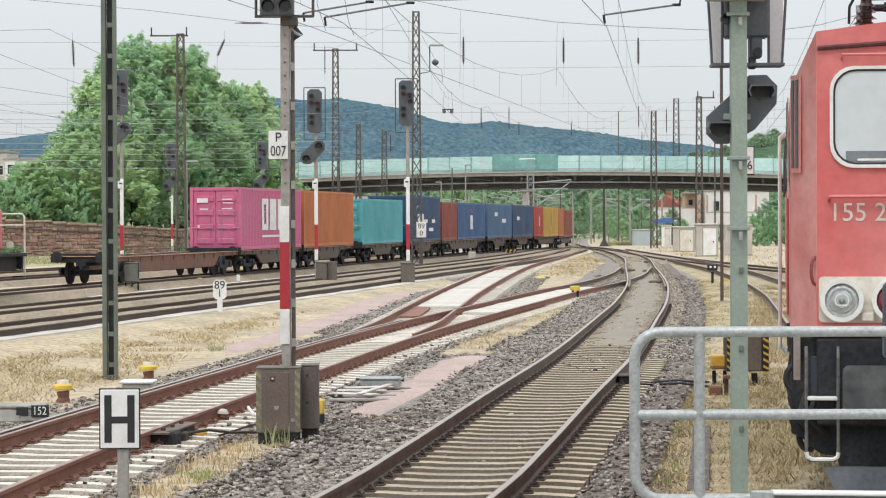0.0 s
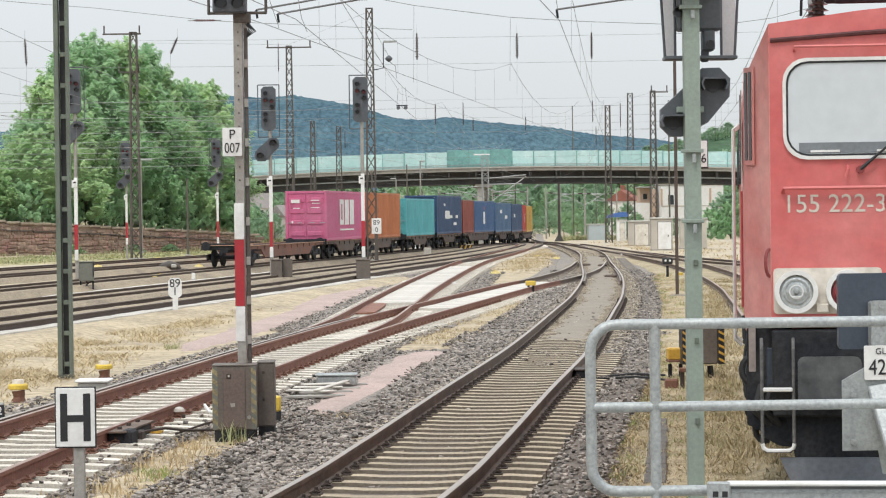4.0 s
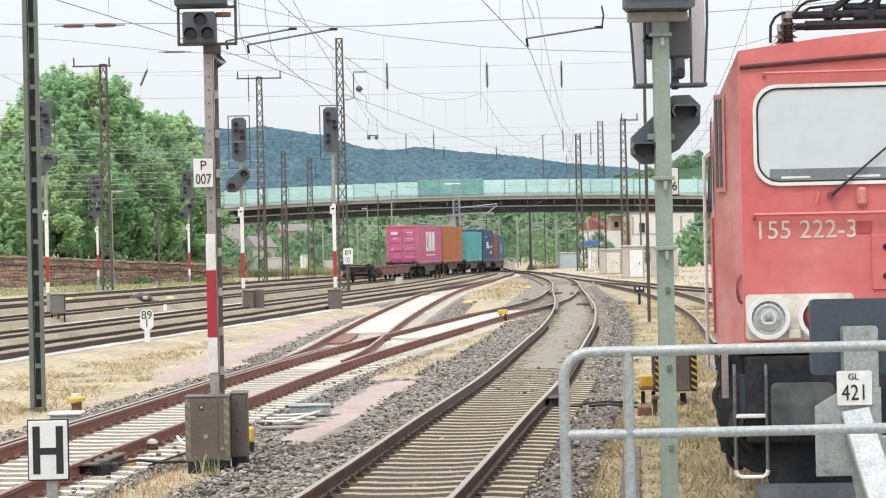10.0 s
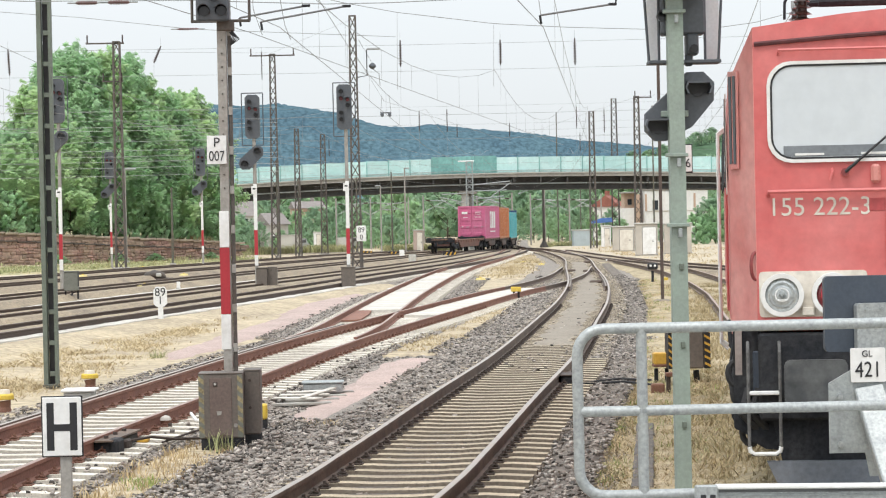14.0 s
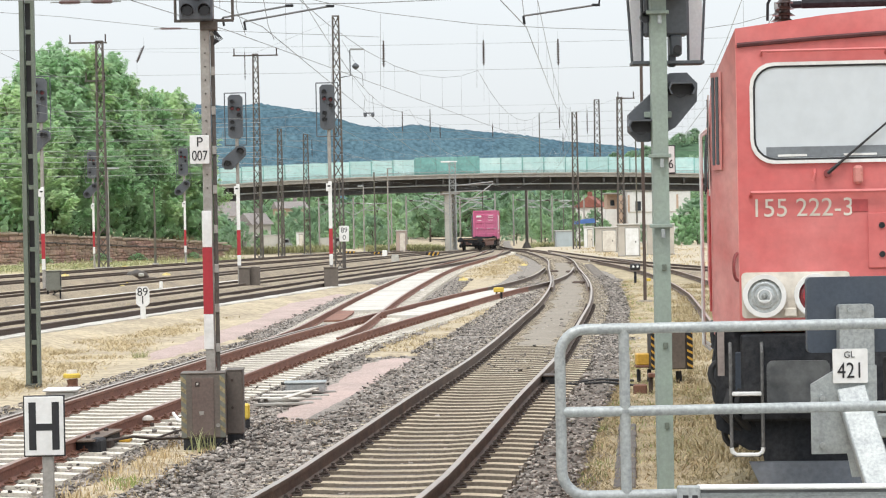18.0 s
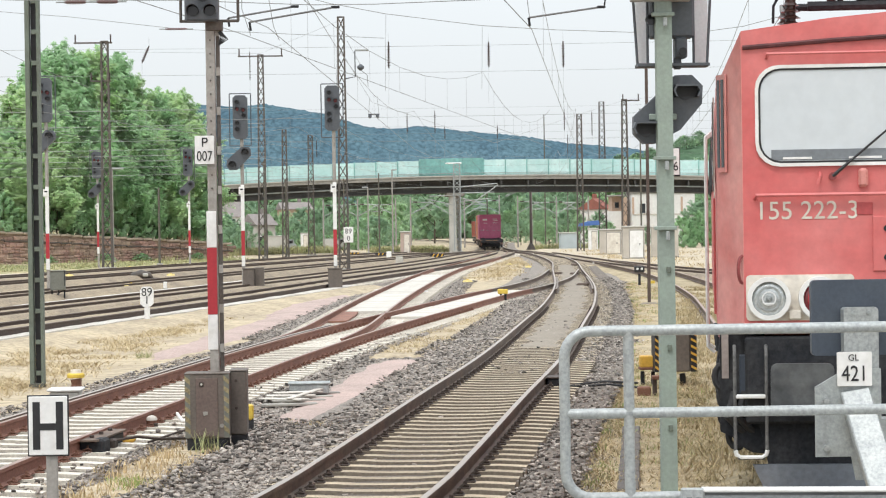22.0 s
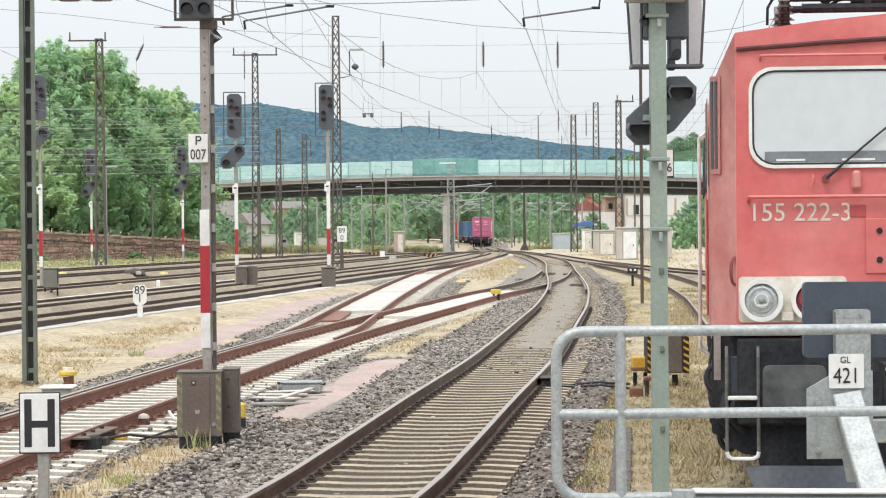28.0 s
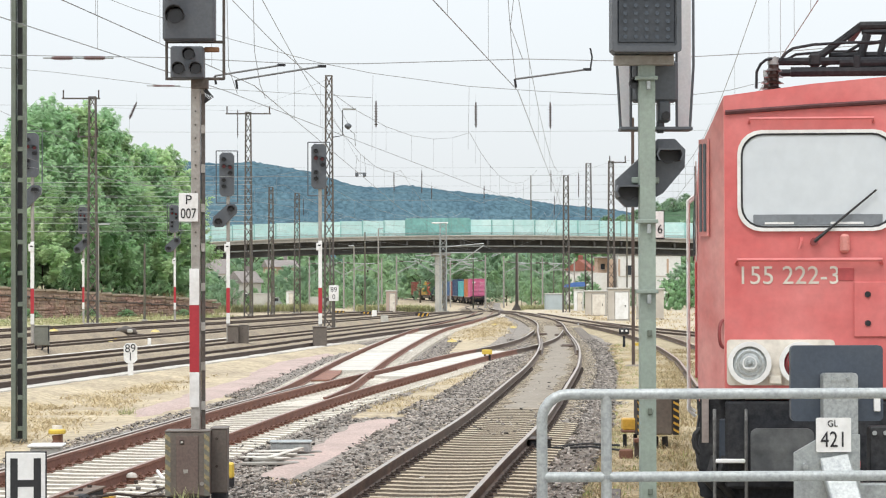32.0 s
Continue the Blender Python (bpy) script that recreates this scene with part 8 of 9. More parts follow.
wire_tube("span_cable", [(-14, 60, 12.6), (-9, 60, 10.4), (-5.2, 60, 8.95), (-2.93, 60, 8.24), (-0.91, 60, 7.70), (0.44, 60, 7.43), (2.74, 60, 7.12), (4.5, 60, 7.0), (6.3, 60, 6.92), (8.0, 60, 6.91), (9.0, 60, 7.03), (14, 60, 8.3)], 0.010, us)
wire_tube("lower_span_cable", [(-14, 60, 8.1), (-8.4, 60, 7.56), (-7.1, 60, 7.45), (-4.5, 60, 7.13), (-3.9, 60, 7.09), (0.4, 60, 6.85)], 0.008, us)
line_insulator(-4.55, 60, 7.13, us, 0.26, 0.03)
for cx, z0 in ((0.44, 7.40), (2.74, 7.09)):
    wire_tube("hanger", [(cx, 60, z0), (cx - 0.03, 60, 5.6)], 0.006, us)
cross_span(190, -36, 44, (9.3, 11.2), [(2.9, 9.4, 10.9, 0), (5.0, 9.3, 11.0, 0), (14.8, 9.4, 11.0, 0), (-8.9, 13.5, 15.6, 0), (16.9, 9.0, 10.8, 0)], "far cross-span wires with rod insulators")
cross_span(240, -36, 50, (10.4, 8.8), [(19.0, 9.0, 10.8, 0), (-5.0, 9.0, 10.6, 0)], "thin cross-span wires before the bridge")


cross_span(170, -36, -7, (6.0, 6.55, 6.95, 7.3, 7.7, 8.3, 9.05, 9.3, 10.35), [], "pale parallel wires before the trees", r=0.020, slack=0.12, material=GALV)
cross_span(215, -16, 30, (6.6, 7.4, 9.6, 10.8), [(-2.5, 9.7, 10.8, 0), (6.5, 9.7, 10.8, 0), (11.0, 9.7, 10.8, 0)], "thin wires with small insulators before the bridge", r=0.010, slack=0.25)


ARM_GREY = mat("grey_steel_arm", (0.17, 0.175, 0.175), 0.6, 0.2, vary=0.2, scale=4, fine=30, bump=0.05)


def steady_arm(x0, z0, x1, z1, y, label="dark steady arm that holds the contact wire", hook=False):
    sa = thing("steady_arm", None, label, "steady arm", "steady arms above the near tracks")
    part("arm_tube", Shape().tube([(x0, y, z0), (x1, y, z1)], 0.016, 8), ARM_GREY, sa)
    part("clamp", Shape().tube([(x0, y, z0), (x0 + 0.02, y, z0 - 0.14)], 0.02, 6), UNDER, sa)
    part("arm_end", B((x1, y, z1), (0.14, 0.04, 0.045), 0.01), UNDER, sa)
    if hook:
        part("end_hook", Shape().tube([(x1 + 0.05, y, z1), (x1 + 0.08, y, z1 + 0.2), (x1 + 0.05, y, z1 + 0.35)], 0.014, 6), UNDER, sa)


steady_arm(-1.92, 5.72, -0.52, 5.95, 41.0)
steady_arm(-2.3, 5.84, -1.2, 6.02, 41.6)
steady_arm(2.63, 5.74, 3.82, 5.90, 41.0, hook=True)

# feeders that run down from upper left to the yard
fd = thing("feeder_wires", None, "slanting feeder wires across the yard", "overhead line")
wire_tube("feeder", [(-16.5, 165, 14.0), (-8.1, 190, 15.5), (-1.6, 147, 14.4)], 0.009, fd)
wire_tube("feeder", [(-1.55, 147, 12.6), (0.2, 147, 9.6), (9.0, 180, 8.2), (19.4, 232, 12.4)], 0.009, fd)
wire_tube("feeder", [(19.4, 232, 12.4), (21.4, 210, 12.6), (40, 190, 13.5)], 0.009, fd)

# marker ball and hanging lamps at the middle mast
bl = thing("marker_ball", None, "dark round weight hanging from a mast", "weight")
part("ball", Shape().tube([(-0.43, 147, 11.45 + 0.40 * i / 8) for i in range(9)], [0.02 + 0.20 * math.sin(3.14159 * i / 8) for i in range(9)], 12), SIGNAL_GREY, bl, smooth=True)
part("chain", Shape().tube([(-0.43, 147, 11.5), (-0.05, 147, 11.2), (0.0, 147, 10.5)], 0.02, 5), WIRE, bl)
part("stay", Shape().tube([(-0.43, 147, 11.8), (-1.2, 147, 13.2)], 0.012, 5), WIRE, bl)
hl = thing("hanging_lamp", None, "pair of yard lamps hanging on wires", "lamp")
part("bar", B((0.30, 147, 8.90), (0.66, 0.08, 0.06), 0.01), UNDER, hl)
for dx in (-0.22, 0.22):
    part("lamp_housing", B((0.3 + dx, 147, 8.78), (0.2, 0.2, 0.22), 0.05), SIGNAL_GREY, hl)
for dx in (-0.3, 0.3):
    part("suspension", Shape().tube([(0.3 + dx, 147, 8.9), (0.3 + dx * 0.7, 147, 9.95)], 0.012, 5), WIRE, hl)
al = thing("yard_lamp", None, "small arm lamp on the lattice mast", "lamp")
part("arm", Shape().tube([(-1.3, 146.9, 11.0), (-0.75, 146.9, 11.1), (-0.75, 146.9, 12.6)], 0.03, 6), UNDER, al)
part("lamp_head", B((-0.35, 146.9, 12.65), (0.8, 0.2, 0.12), 0.03), GALV, al)


# ---------------------------------------------------------------- small trackside things
def point_marker(x, y, label="yellow-capped rusty marker stub in the grass", h=0.34):
    pm = thing("marker_stub", pose(x, y, -0.32), label, "marker", "yellow marker stubs")
    part("stub", Shape().tube([(0, 0, 0), (0.01, 0, h * 0.2), (0, 0, h * 0.46)], [0.12, 0.085, 0.10], 9), CLIP_RUST, pm, "rusty broken base")
    part("cap", Shape().tube([(0, 0, h * 0.52), (0, 0, h * 0.56), (0, 0, h * 0.70), (0, 0, h * 0.76)], [0.135, 0.15, 0.15, 0.13], 16), YELLOW, pm)
    part("cap_top", Shape().disc((0, 0, h * 0.76), (0, 0, 1), 0.095, h * 0.17, 14, 0.085), CREAM, pm)


point_marker(-5.06, 43.0)
point_marker(-5.75, 37.9, h=0.36)
pm = thing("point_lantern", pose(4.40, 84.0, -0.3), "yellow marker box on two short legs", "marker")
part("box", B((0, 0, 0.42), (0.34, 0.2, 0.16), 0.02), YELLOW, pm)
for dx in (-0.07, 0.09):
    part("leg", B((dx, 0, 0.17), (0.07, 0.08, 0.38), 0.01), UNDER, pm)
for x, y, lab in ((-10.76, 109.8, "flat yellow cover between yard tracks"), (-10.74, 112.9, "flat yellow cover between yard tracks"), (-16.6, 138.9, "yellow cable drum beside a cabinet"), (-15.75, 164.6, "flat yellow cover between yard tracks"), (-10.8, 135.9, "flat yellow cover between yard tracks"), (8.9, 160.6, "flat yellow cover on the grass island"), (9.5, 151.3, "flat yellow cover on the grass island"), (4.44, 115.6, "flat yellow cover on the grass island")):
    yc = thing("yellow_cover", pose(x, y, -0.15 if x < 0 else -0.27), lab, "cover", "yellow covers")
    part("lid", Shape().disc((0, 0, 0), (0, 0, 1), 0.25, 0.10, 12, 0.19), YELLOW_PALE, yc)
    part("knob", Shape().disc((0, 0, 0.10), (0, 0, 1), 0.05, 0.04, 8), YELLOW, yc)

tb = thing("cable_box", pose(-4.82, 39.6, -0.3), "pale grey plastic cable box beside the rail", "box")
part("body", B((0, 0, 0.07), (0.46, 0.5, 0.18), 0.02), CONCRETE_PALE, tb)
part("lid", B((0, 0, 0.18), (0.54, 0.6, 0.04), 0.015), WHITE, tb)
part("foot", B((0.0, 0, 0.0), (0.6, 0.62, 0.05), 0.01), CONCRETE, tb)

ct = thing("cable_trough", None, "concrete cable trough with a black distance plate", "cable trough")
part("trough", B((-6.6, 34.0, -0.20), (2.4, 0.5, 0.2), 0.02), CONCRETE_PALE, ct)
part("lid", B((-6.6, 34.0, -0.085), (2.42, 0.54, 0.04), 0.01), CONCRETE, ct)
dp = thing("distance_plate", None, "black plate with the white number 152", "sign")
part("plate", B((-5.42, 33.70, -0.14), (0.24, 0.012, 0.16), 0.003), BLACK, dp)
part("side_plate", B((-5.66, 33.70, -0.14), (0.16, 0.012, 0.11), 0.003), BLACK, dp)
lettering("writing", "152", 0.155, WHITE, dp, (-5.425, 33.692, -0.14), 0.82)
part("bracket", B((-5.5, 33.72, -0.24), (0.4, 0.02, 0.06), 0.003), CONCRETE, dp)

mw = thing("point_motor", pose(-1.05, 38.6, -0.27), "pale grey point machine with flat steel arms", "point machine")
part("housing", B((0.05, 1.0, 0.10), (0.62, 0.42, 0.16), 0.02), GALV, mw)
part("housing_lid", B((0.05, 1.0, 0.19), (0.66, 0.46, 0.03), 0.01), GALV_DULL, mw)
for k in range(3):
    part("flat_arm", B((-0.28 + 0.08 * k, -1.1 + 0.75 * k, 0.085), (0.75, 0.24, 0.02), 0.005, turn_z(26 * k - 30)), SLAB, mw, "pale flat arm")
part("push_rod", B((0.02, -0.2, 0.105), (0.10, 2.3, 0.02), 0.004, turn_z(-11)), SLAB, mw)
for k in range(4):
    part("base_plank", B((-0.22 + 0.1 * k, -1.4 + 0.8 * k, 0.02), (0.9, 0.2, 0.04), 0.008, turn_z(8)), CONCRETE, mw)
yb = thing("yellow_box", pose(-1.64, 33.0, -0.2), "small yellow connection box behind the cabinet", "box")
part("body", B((0, 0, 0.16), (0.14, 0.18, 0.20), 0.02), YELLOW, yb)
part("foot", B((0, 0, 0.0), (0.14, 0.14, 0.14), 0.01), UNDER, yb)

# rusty flat plate at the switch, frog block and joint box
fp = thing("switch_plate", None, "rusty steel plate between the switch rails", "plate")
part("plate", Shape().prism([(-1.16, 66.2), (-1.02, 70.0), (-0.85, 74.0), (-0.66, 77.0), (-0.36, 76.2), (-0.42, 71.5), (-0.66, 66.5)], 2, -0.165, -0.120), RAIL_RUST, fp)
jb = thing("joint_box", pose(2.90, 39.5, -0.2), "dark rail joint box with two cables", "box")
part("box", B((0, 0, 0.05), (0.34, 0.6, 0.20), 0.02), UNDER, jb)
part("lid", B((0, 0, 0.16), (0.37, 0.64, 0.025), 0.008), CLIP, jb)
part("strap", B((-0.12, 0, 0.08), (0.2, 0.12, 0.06), 0.01), CONCRETE, jb)
for k in range(2):
    part("cable", Shape().tube([(0.1, -0.1 + 0.2 * k, 0.0), (0.4, 0.3 - 0.5 * k, 0.02), (0.8, 0.35 - 0.7 * k, 0.05), (1.3, 0.2 - 1.4 * k, 0.03)], 0.018, 6), RUBBER, jb)

# dwarf signal and dark pole beyond the green mast
ds = thing("dwarf_signal", pose(11.14, 104.03, -0.3), "small black shunting signal with two white lamps", "railway signal")
part("post", B((0, 0, 0.25), (0.10, 0.10, 0.55), 0.01), UNDER, ds)
part("head", B((0, 0, 0.72), (0.42, 0.2, 0.26), 0.03), BLACK, ds)
for dx in (-0.09, 0.09):
    part("lamp", Shape().disc((dx, -0.10, 0.74), (0, -1, 0), 0.05, 0.03, 10), WHITE, ds)
dpole = thing("thin_pole", pose(8.87, 80.0, -0.3), "thin dark steel pole on a low mound", "pole")
part("shaft", Shape().tube([(0, 0, 0), (0, 0, 8.0)], [0.055, 0.05], 8), MAST_RUST, dpole)
part("mound", Shape().disc((0, 0, -0.05), (0, 0, 1), 0.55, 0.16, 14, 0.2), DUST, dpole)
ys_ = thing("yellow_stub", pose(11.74, 104.75, -0.3), "small yellow marker beside the track", "marker")
part("stub", B((0, 0, 0.12), (0.24, 0.1, 0.20), 0.02), YELLOW, ys_)
part("foot", B((0, 0, 0.0), (0.28, 0.16, 0.06), 0.01), CONCRETE, ys_)
for x, y, h in ((13.6, 152.9, 0.3), (2.1, 96.0, 0.2), (0.2, 100.2, 0.16), (-9.17, 112.2, 0.34), (-2.84, 101.8, 0.2)):
    st = thing("white_stub", pose(x, y, -0.3), "small white marker stub beside the track", "marker", "white stubs")
    part("stub", B((0, 0, h / 2 - 0.02), (0.16, 0.1, h), 0.02), WHITE, st)
    part("foot", B((0, 0, 0.0), (0.24, 0.18, 0.06), 0.01), CONCRETE, st)

hm = thing("switch_hump", pose(-12.30, 135.0, -0.24, 0, 0, -10), "dark rounded iron switch cover between yard tracks", "cover")
part("shell", Shape().tube([(-0.62, 0, 0.02), (-0.45, 0, 0.12), (0, 0, 0.22), (0.45, 0, 0.14), (0.62, 0, 0.02)], [0.08, 0.18, 0.24, 0.17, 0.06], 10), MAST_BROWN, hm, smooth=True)
part("counterweight", B((0.30, -0.26, 0.16), (0.30, 0.12, 0.20), 0.05), CONCRETE_PALE, hm, "pale counterweight")
part("base", B((0.1, 0, -0.04), (1.7, 0.6, 0.10), 0.02), CLIP, hm)

# striped cabinet with its own signal behind the green mast
rc = thing("striped_cabinet", pose(4.80, 40.0, -0.1), "dark grey cabinet with black and yellow striped edges", "cabinet")
part("body", B((0.0, 0, 0.43), (0.50, 0.5, 0.68), 0.02), BOXGREY, rc)
part("lid", B((0.0, 0, 0.775), (0.54, 0.52, 0.02), 0.006), SIGNAL_GREY, rc)
for sx, wd in ((-0.285, 0.07), (0.30, 0.10)):
    part("edge_panel", B((sx, -0.02, 0.43), (wd, 0.5, 0.68), 0.01), BLACK, rc)
    for k in range(6):
        q = 0.11 + 0.108 * k
        part("yellow_stripe", Shape().prism([(sx - wd * 0.45, q + 0.05), (sx + wd * 0.45, q), (sx + wd * 0.45, q + 0.04), (sx - wd * 0.45, q + 0.09)], 1, -0.278, -0.271), OCHRE, rc, "ochre yellow stripe")
for dx in (-0.15, 0.0, 0.15):
    part("cable_leg", Shape().tube([(dx, 0, 0.05), (dx + 0.02, 0, -0.25)], 0.05, 7), RUBBER, rc)
part("mast", Shape().tube([(-0.10, 0.1, 0.7), (-0.10, 0.1, 5.4)], 0.07, 8), MAST_GREY, rc)
part("red_plate", B((-0.10, 0.02, 2.3), (0.12, 0.02, 1.0), 0.003), RED_BAND, rc)
part("white_plate", B((-0.10, 0.02, 1.4), (0.12, 0.02, 0.75), 0.003), WHITE, rc)
rs2 = thing("signal_name_sign", pose(4.79, 39.85, 0), "white enamel name plate ending in 6 on the rear signal mast", "sign")
part("border", B((0, 0.012, 3.325), (0.30, 0.014, 0.46), 0.004), BLACK, rs2, "black border")
part("plate", B((0, 0, 3.33), (0.27, 0.014, 0.42), 0.004), WHITE, rs2)
lettering("writing", "6", 0.20, BLACK, rs2, (0.075, -0.0125, 3.25), 0.9)
part("clamp", B((-0.05, 0.06, 3.36), (0.08, 0.10, 0.06), 0.01), UNDER, rs2)
ob_ = thing("yellow_point_box", pose(4.41, 40.2, -0.3), "ochre yellow point box on two dark legs", "box")
part("box", B((0, 0, 0.44), (0.25, 0.3, 0.19), 0.02), OCHRE, ob_)
part("rim", B((0, 0, 0.33), (0.27, 0.32, 0.04), 0.01), CLIP_RUST, ob_)
for dx in (-0.08, 0.09):
    part("leg", B((dx, 0, 0.12), (0.06, 0.08, 0.32), 0.01), UNDER, ob_)
sb = thing("rusty_stand", pose(4.32, 37.6, -0.3), "small rusty iron stand in the grass", "stand")
part("top", B((0, 0, 0.34), (0.26, 0.2, 0.06), 0.01), CLIP_RUST, sb)
for dx in (-0.09, 0.09):
    part("leg", B((dx, 0, 0.15), (0.06, 0.1, 0.36), 0.01), CLIP, sb)
part("brick", B((-0.24, 0.1, 0.1), (0.2, 0.16, 0.2), 0.02), CLIP_RUST, sb)

# kilometre board on a dark post, far side of the near yard track
kb = thing("kilometre_board", pose(-1.22, 140.0, -0.27), "white board with black numerals on a dark post", "sign")
part("post", Shape().disc((-0.02, 0.06, 0), (0, 0, 1), 0.11, 2.2, 8, 0.085), MAST_BROWN, kb)
part("plate", B((0, -0.06, 2.17), (0.54, 0.04, 0.87), 0.05), WHITE, kb)
part("foot", B((0, 0.05, 0.02), (0.5, 0.5, 0.2), 0.03), UNDER, kb)
lettering("writing", "89", 0.40, BLACK, kb, (0, -0.0825, 2.36), 0.95)
lettering("writing", "0", 0.40, BLACK, kb, (0, -0.0825, 1.96), 0.95)
sb2 = thing("stone_block", pose(1.95, 171.0, -0.3), "pale concrete block post beside the track", "block")
part("block", B((0, 0, 0.28), (0.52, 0.4, 0.6), 0.06), CONCRETE_PALE, sb2)
part("cap", B((0, 0, 0.59), (0.46, 0.36, 0.06), 0.02), CONCRETE, sb2)


def striped_beam(x, y, turn):
    b = thing("warning_board", pose(x, y, -0.28 + drop(y), 0, 0, turn), "small faded yellow and black striped board", "barrier", "striped boards")
    part("board", B((0, 0, 0.26), (1.1, 0.05, 0.30), 0.01), BLACK, b)
    for k in range(3):
        q = -0.42 + 0.34 * k
        part("stripe", Shape().prism([(q, 0.12), (q + 0.13, 0.12), (q + 0.26, 0.40), (q + 0.13, 0.40)], 1, -0.032, -0.026), OCHRE, b)
    for dx in (-0.4, 0.4):
        part("leg", B((dx, 0.02, 0.06), (0.06, 0.05, 0.2), 0.01), UNDER, b)


for x, y, rz in ((0.93, 209, 8), (5.2, 197, 8), (-1.55, 228, 8)):
    striped_beam(x, y, rz)
wb = thing("white_box", pose(1.46, 200.5, -0.28), "small white box beside the yard track", "box")
part("body", B((0, 0, 0.3), (0.40, 0.3, 0.6), 0.03), WHITE, wb)
part("foot", B((0, 0, 0.02), (0.46, 0.36, 0.1), 0.02), CONCRETE, wb)


def far_pole(x, y, h, label="slim grey pole beyond the yard", arm=0.0, r=0.09, material=MAST_GREY):
    fpole = thing("far_pole", pose(x, y, -0.3 + drop(y)), label, "pole", "slim poles of the yard")
    part("shaft", Shape().tube([(0, 0, 0), (0, 0, h)], [r, r * 0.7], 8), material, fpole)
    part("foot", B((0, 0, 0.1), (0.4, 0.4, 0.3), 0.03), CONCRETE, fpole)
    if arm:
        part("lamp_arm", B((arm / 2, 0, h), (abs(arm), 0.2, 0.12), 0.03), GALV, fpole)


for x, y, h, arm in ((-14.9, 178, 5.6, 0), (-20.0, 196, 7.4, 0.9), (-9.0, 215, 8.4, 0), (-7.4, 222, 7.0, 0), (-2.7, 262, 8.0, 0), (0.9, 250, 8.2, 0), (2.2, 246, 8.4, 0.5), (-0.2, 268, 7.2, -0.6),
                     (22.2, 318, 17.0, 0), (17.0, 330, 7.0, 0), (24.0, 372, 8.0, 0.8), (27.2, 345, 9.0, 0), (14.0, 300, 8.6, 0), (26.5, 245, 14.0, 0)):
    far_pole(x, y, h, arm=arm, material=MAST_GREY if arm else MAST_OLD)
for x, y, h, w in ((-6.9, 205, 10.6, 0.5), (-3.9, 300, 9.0, 0.6), (11.2, 330, 9.5, 0.6)):
    lattice_mast(x, y, h, w, 0.3, bays=14)
lm = lattice_mast(9.45, 272.0, 9.7, 0.72, 0.66, "pale lattice lamp mast before the bridge pier", GALV_DULL, 16)
part("lamp_bar", B((-0.35, 0, 9.75), (1.75, 0.22, 0.16), 0.03), WHITE, lm, "white lamp housing")
for z0, x1, z1 in ((7.15, 4.4, 7.5), (4.4, 4.45, 7.35), (6.5, 4.0, 6.55), (5.6, 3.7, 5.9), (6.0, 3.2, 5.2)):
    part("cantilever_tube", Shape().tube([(0.3, 0, z0), (x1, 0, z1)], 0.06, 6), GALV, lm, "pale cantilever tube")
for z0, x1, z1 in ((5.2, -3.2, 5.9), (3.9, -3.1, 5.7), (6.3, -3.0, 6.2)):
    part("cantilever_tube", Shape().tube([(-0.3, 0, z0), (x1, 0, z1)], 0.05, 6), GALV, lm, "pale cantilever tube")
dm = thing("dark_mast", pose(19.2, 300, -0.75), "dark conical mast beside the far tracks", "catenary mast")
part("shaft", Shape().tube([(0, 0, 0), (0, 0, 0.8), (0, 0, 8.5)], [0.6, 0.17, 0.11], 8), MAST_BROWN, dm)
part("arm", Shape().tube([(0, 0, 7.6), (-3.0, 0, 6.4)], 0.06, 6), GALV_DULL, dm)
part("stay", Shape().tube([(0, 0, 8.3), (-3.0, 0, 6.5)], 0.04, 6), GALV_DULL, dm)
# cantilevers on their poles under the bridge
def cantilever_pole(x, y, arms, h=8.0, r=0.12):
    cv = thing("cantilever_pole", pose(x, y, -0.3 + drop(y)), "pole with pale tubular catenary cantilevers", "catenary mast", "cantilever poles")
    part("shaft", Shape().tube([(0, 0, 0), (0, 0, h)], [r, r * 0.8], 8), MAST_GREY, cv)
    for z, ln in arms:
        part("upper_tube", Shape().tube([(0, 0, z + 0.9), (ln, 0, z + 0.75)], 0.055, 6), GALV, cv)
        part("lower_tube", Shape().tube([(0, 0, z - 0.7), (ln * 0.92, 0, z + 0.72)], 0.055, 6), GALV, cv)
        part("steady", Shape().tube([(ln * 0.45, 0, z + 0.05), (ln * 1.05, 0, z - 0.15)], 0.04, 6), GALV, cv)
        part("rod", Shape().tube([(ln * 0.12, 0, z + 0.88), (ln * 0.30, 0, z + 0.86)], 0.09, 6), INSUL, cv)


for x, y, arms, h in ((16.8, 326, ((5.4, -3.2),), 7.0), (24.9, 335, ((5.2, -3.0), (5.2, 2.6)), 6.8), (5.2, 322, ((5.3, 2.9),), 6.8), (-1.6, 330, ((5.2, 2.8), (5.2, -2.8)), 6.8),
                      (20.6, 350, ((5.5, 3.0),), 7.2), (3.6, 352, ((5.4, -3.0),), 7.0), (29.6, 340, ((5.2, -3.4),), 6.8), (13.6, 362, ((5.4, 3.0), (5.4, -3.0)), 7.2), (-6.4, 345, ((5.3, 3.0),), 7.0)):
    cantilever_pole(x, y, arms, h)


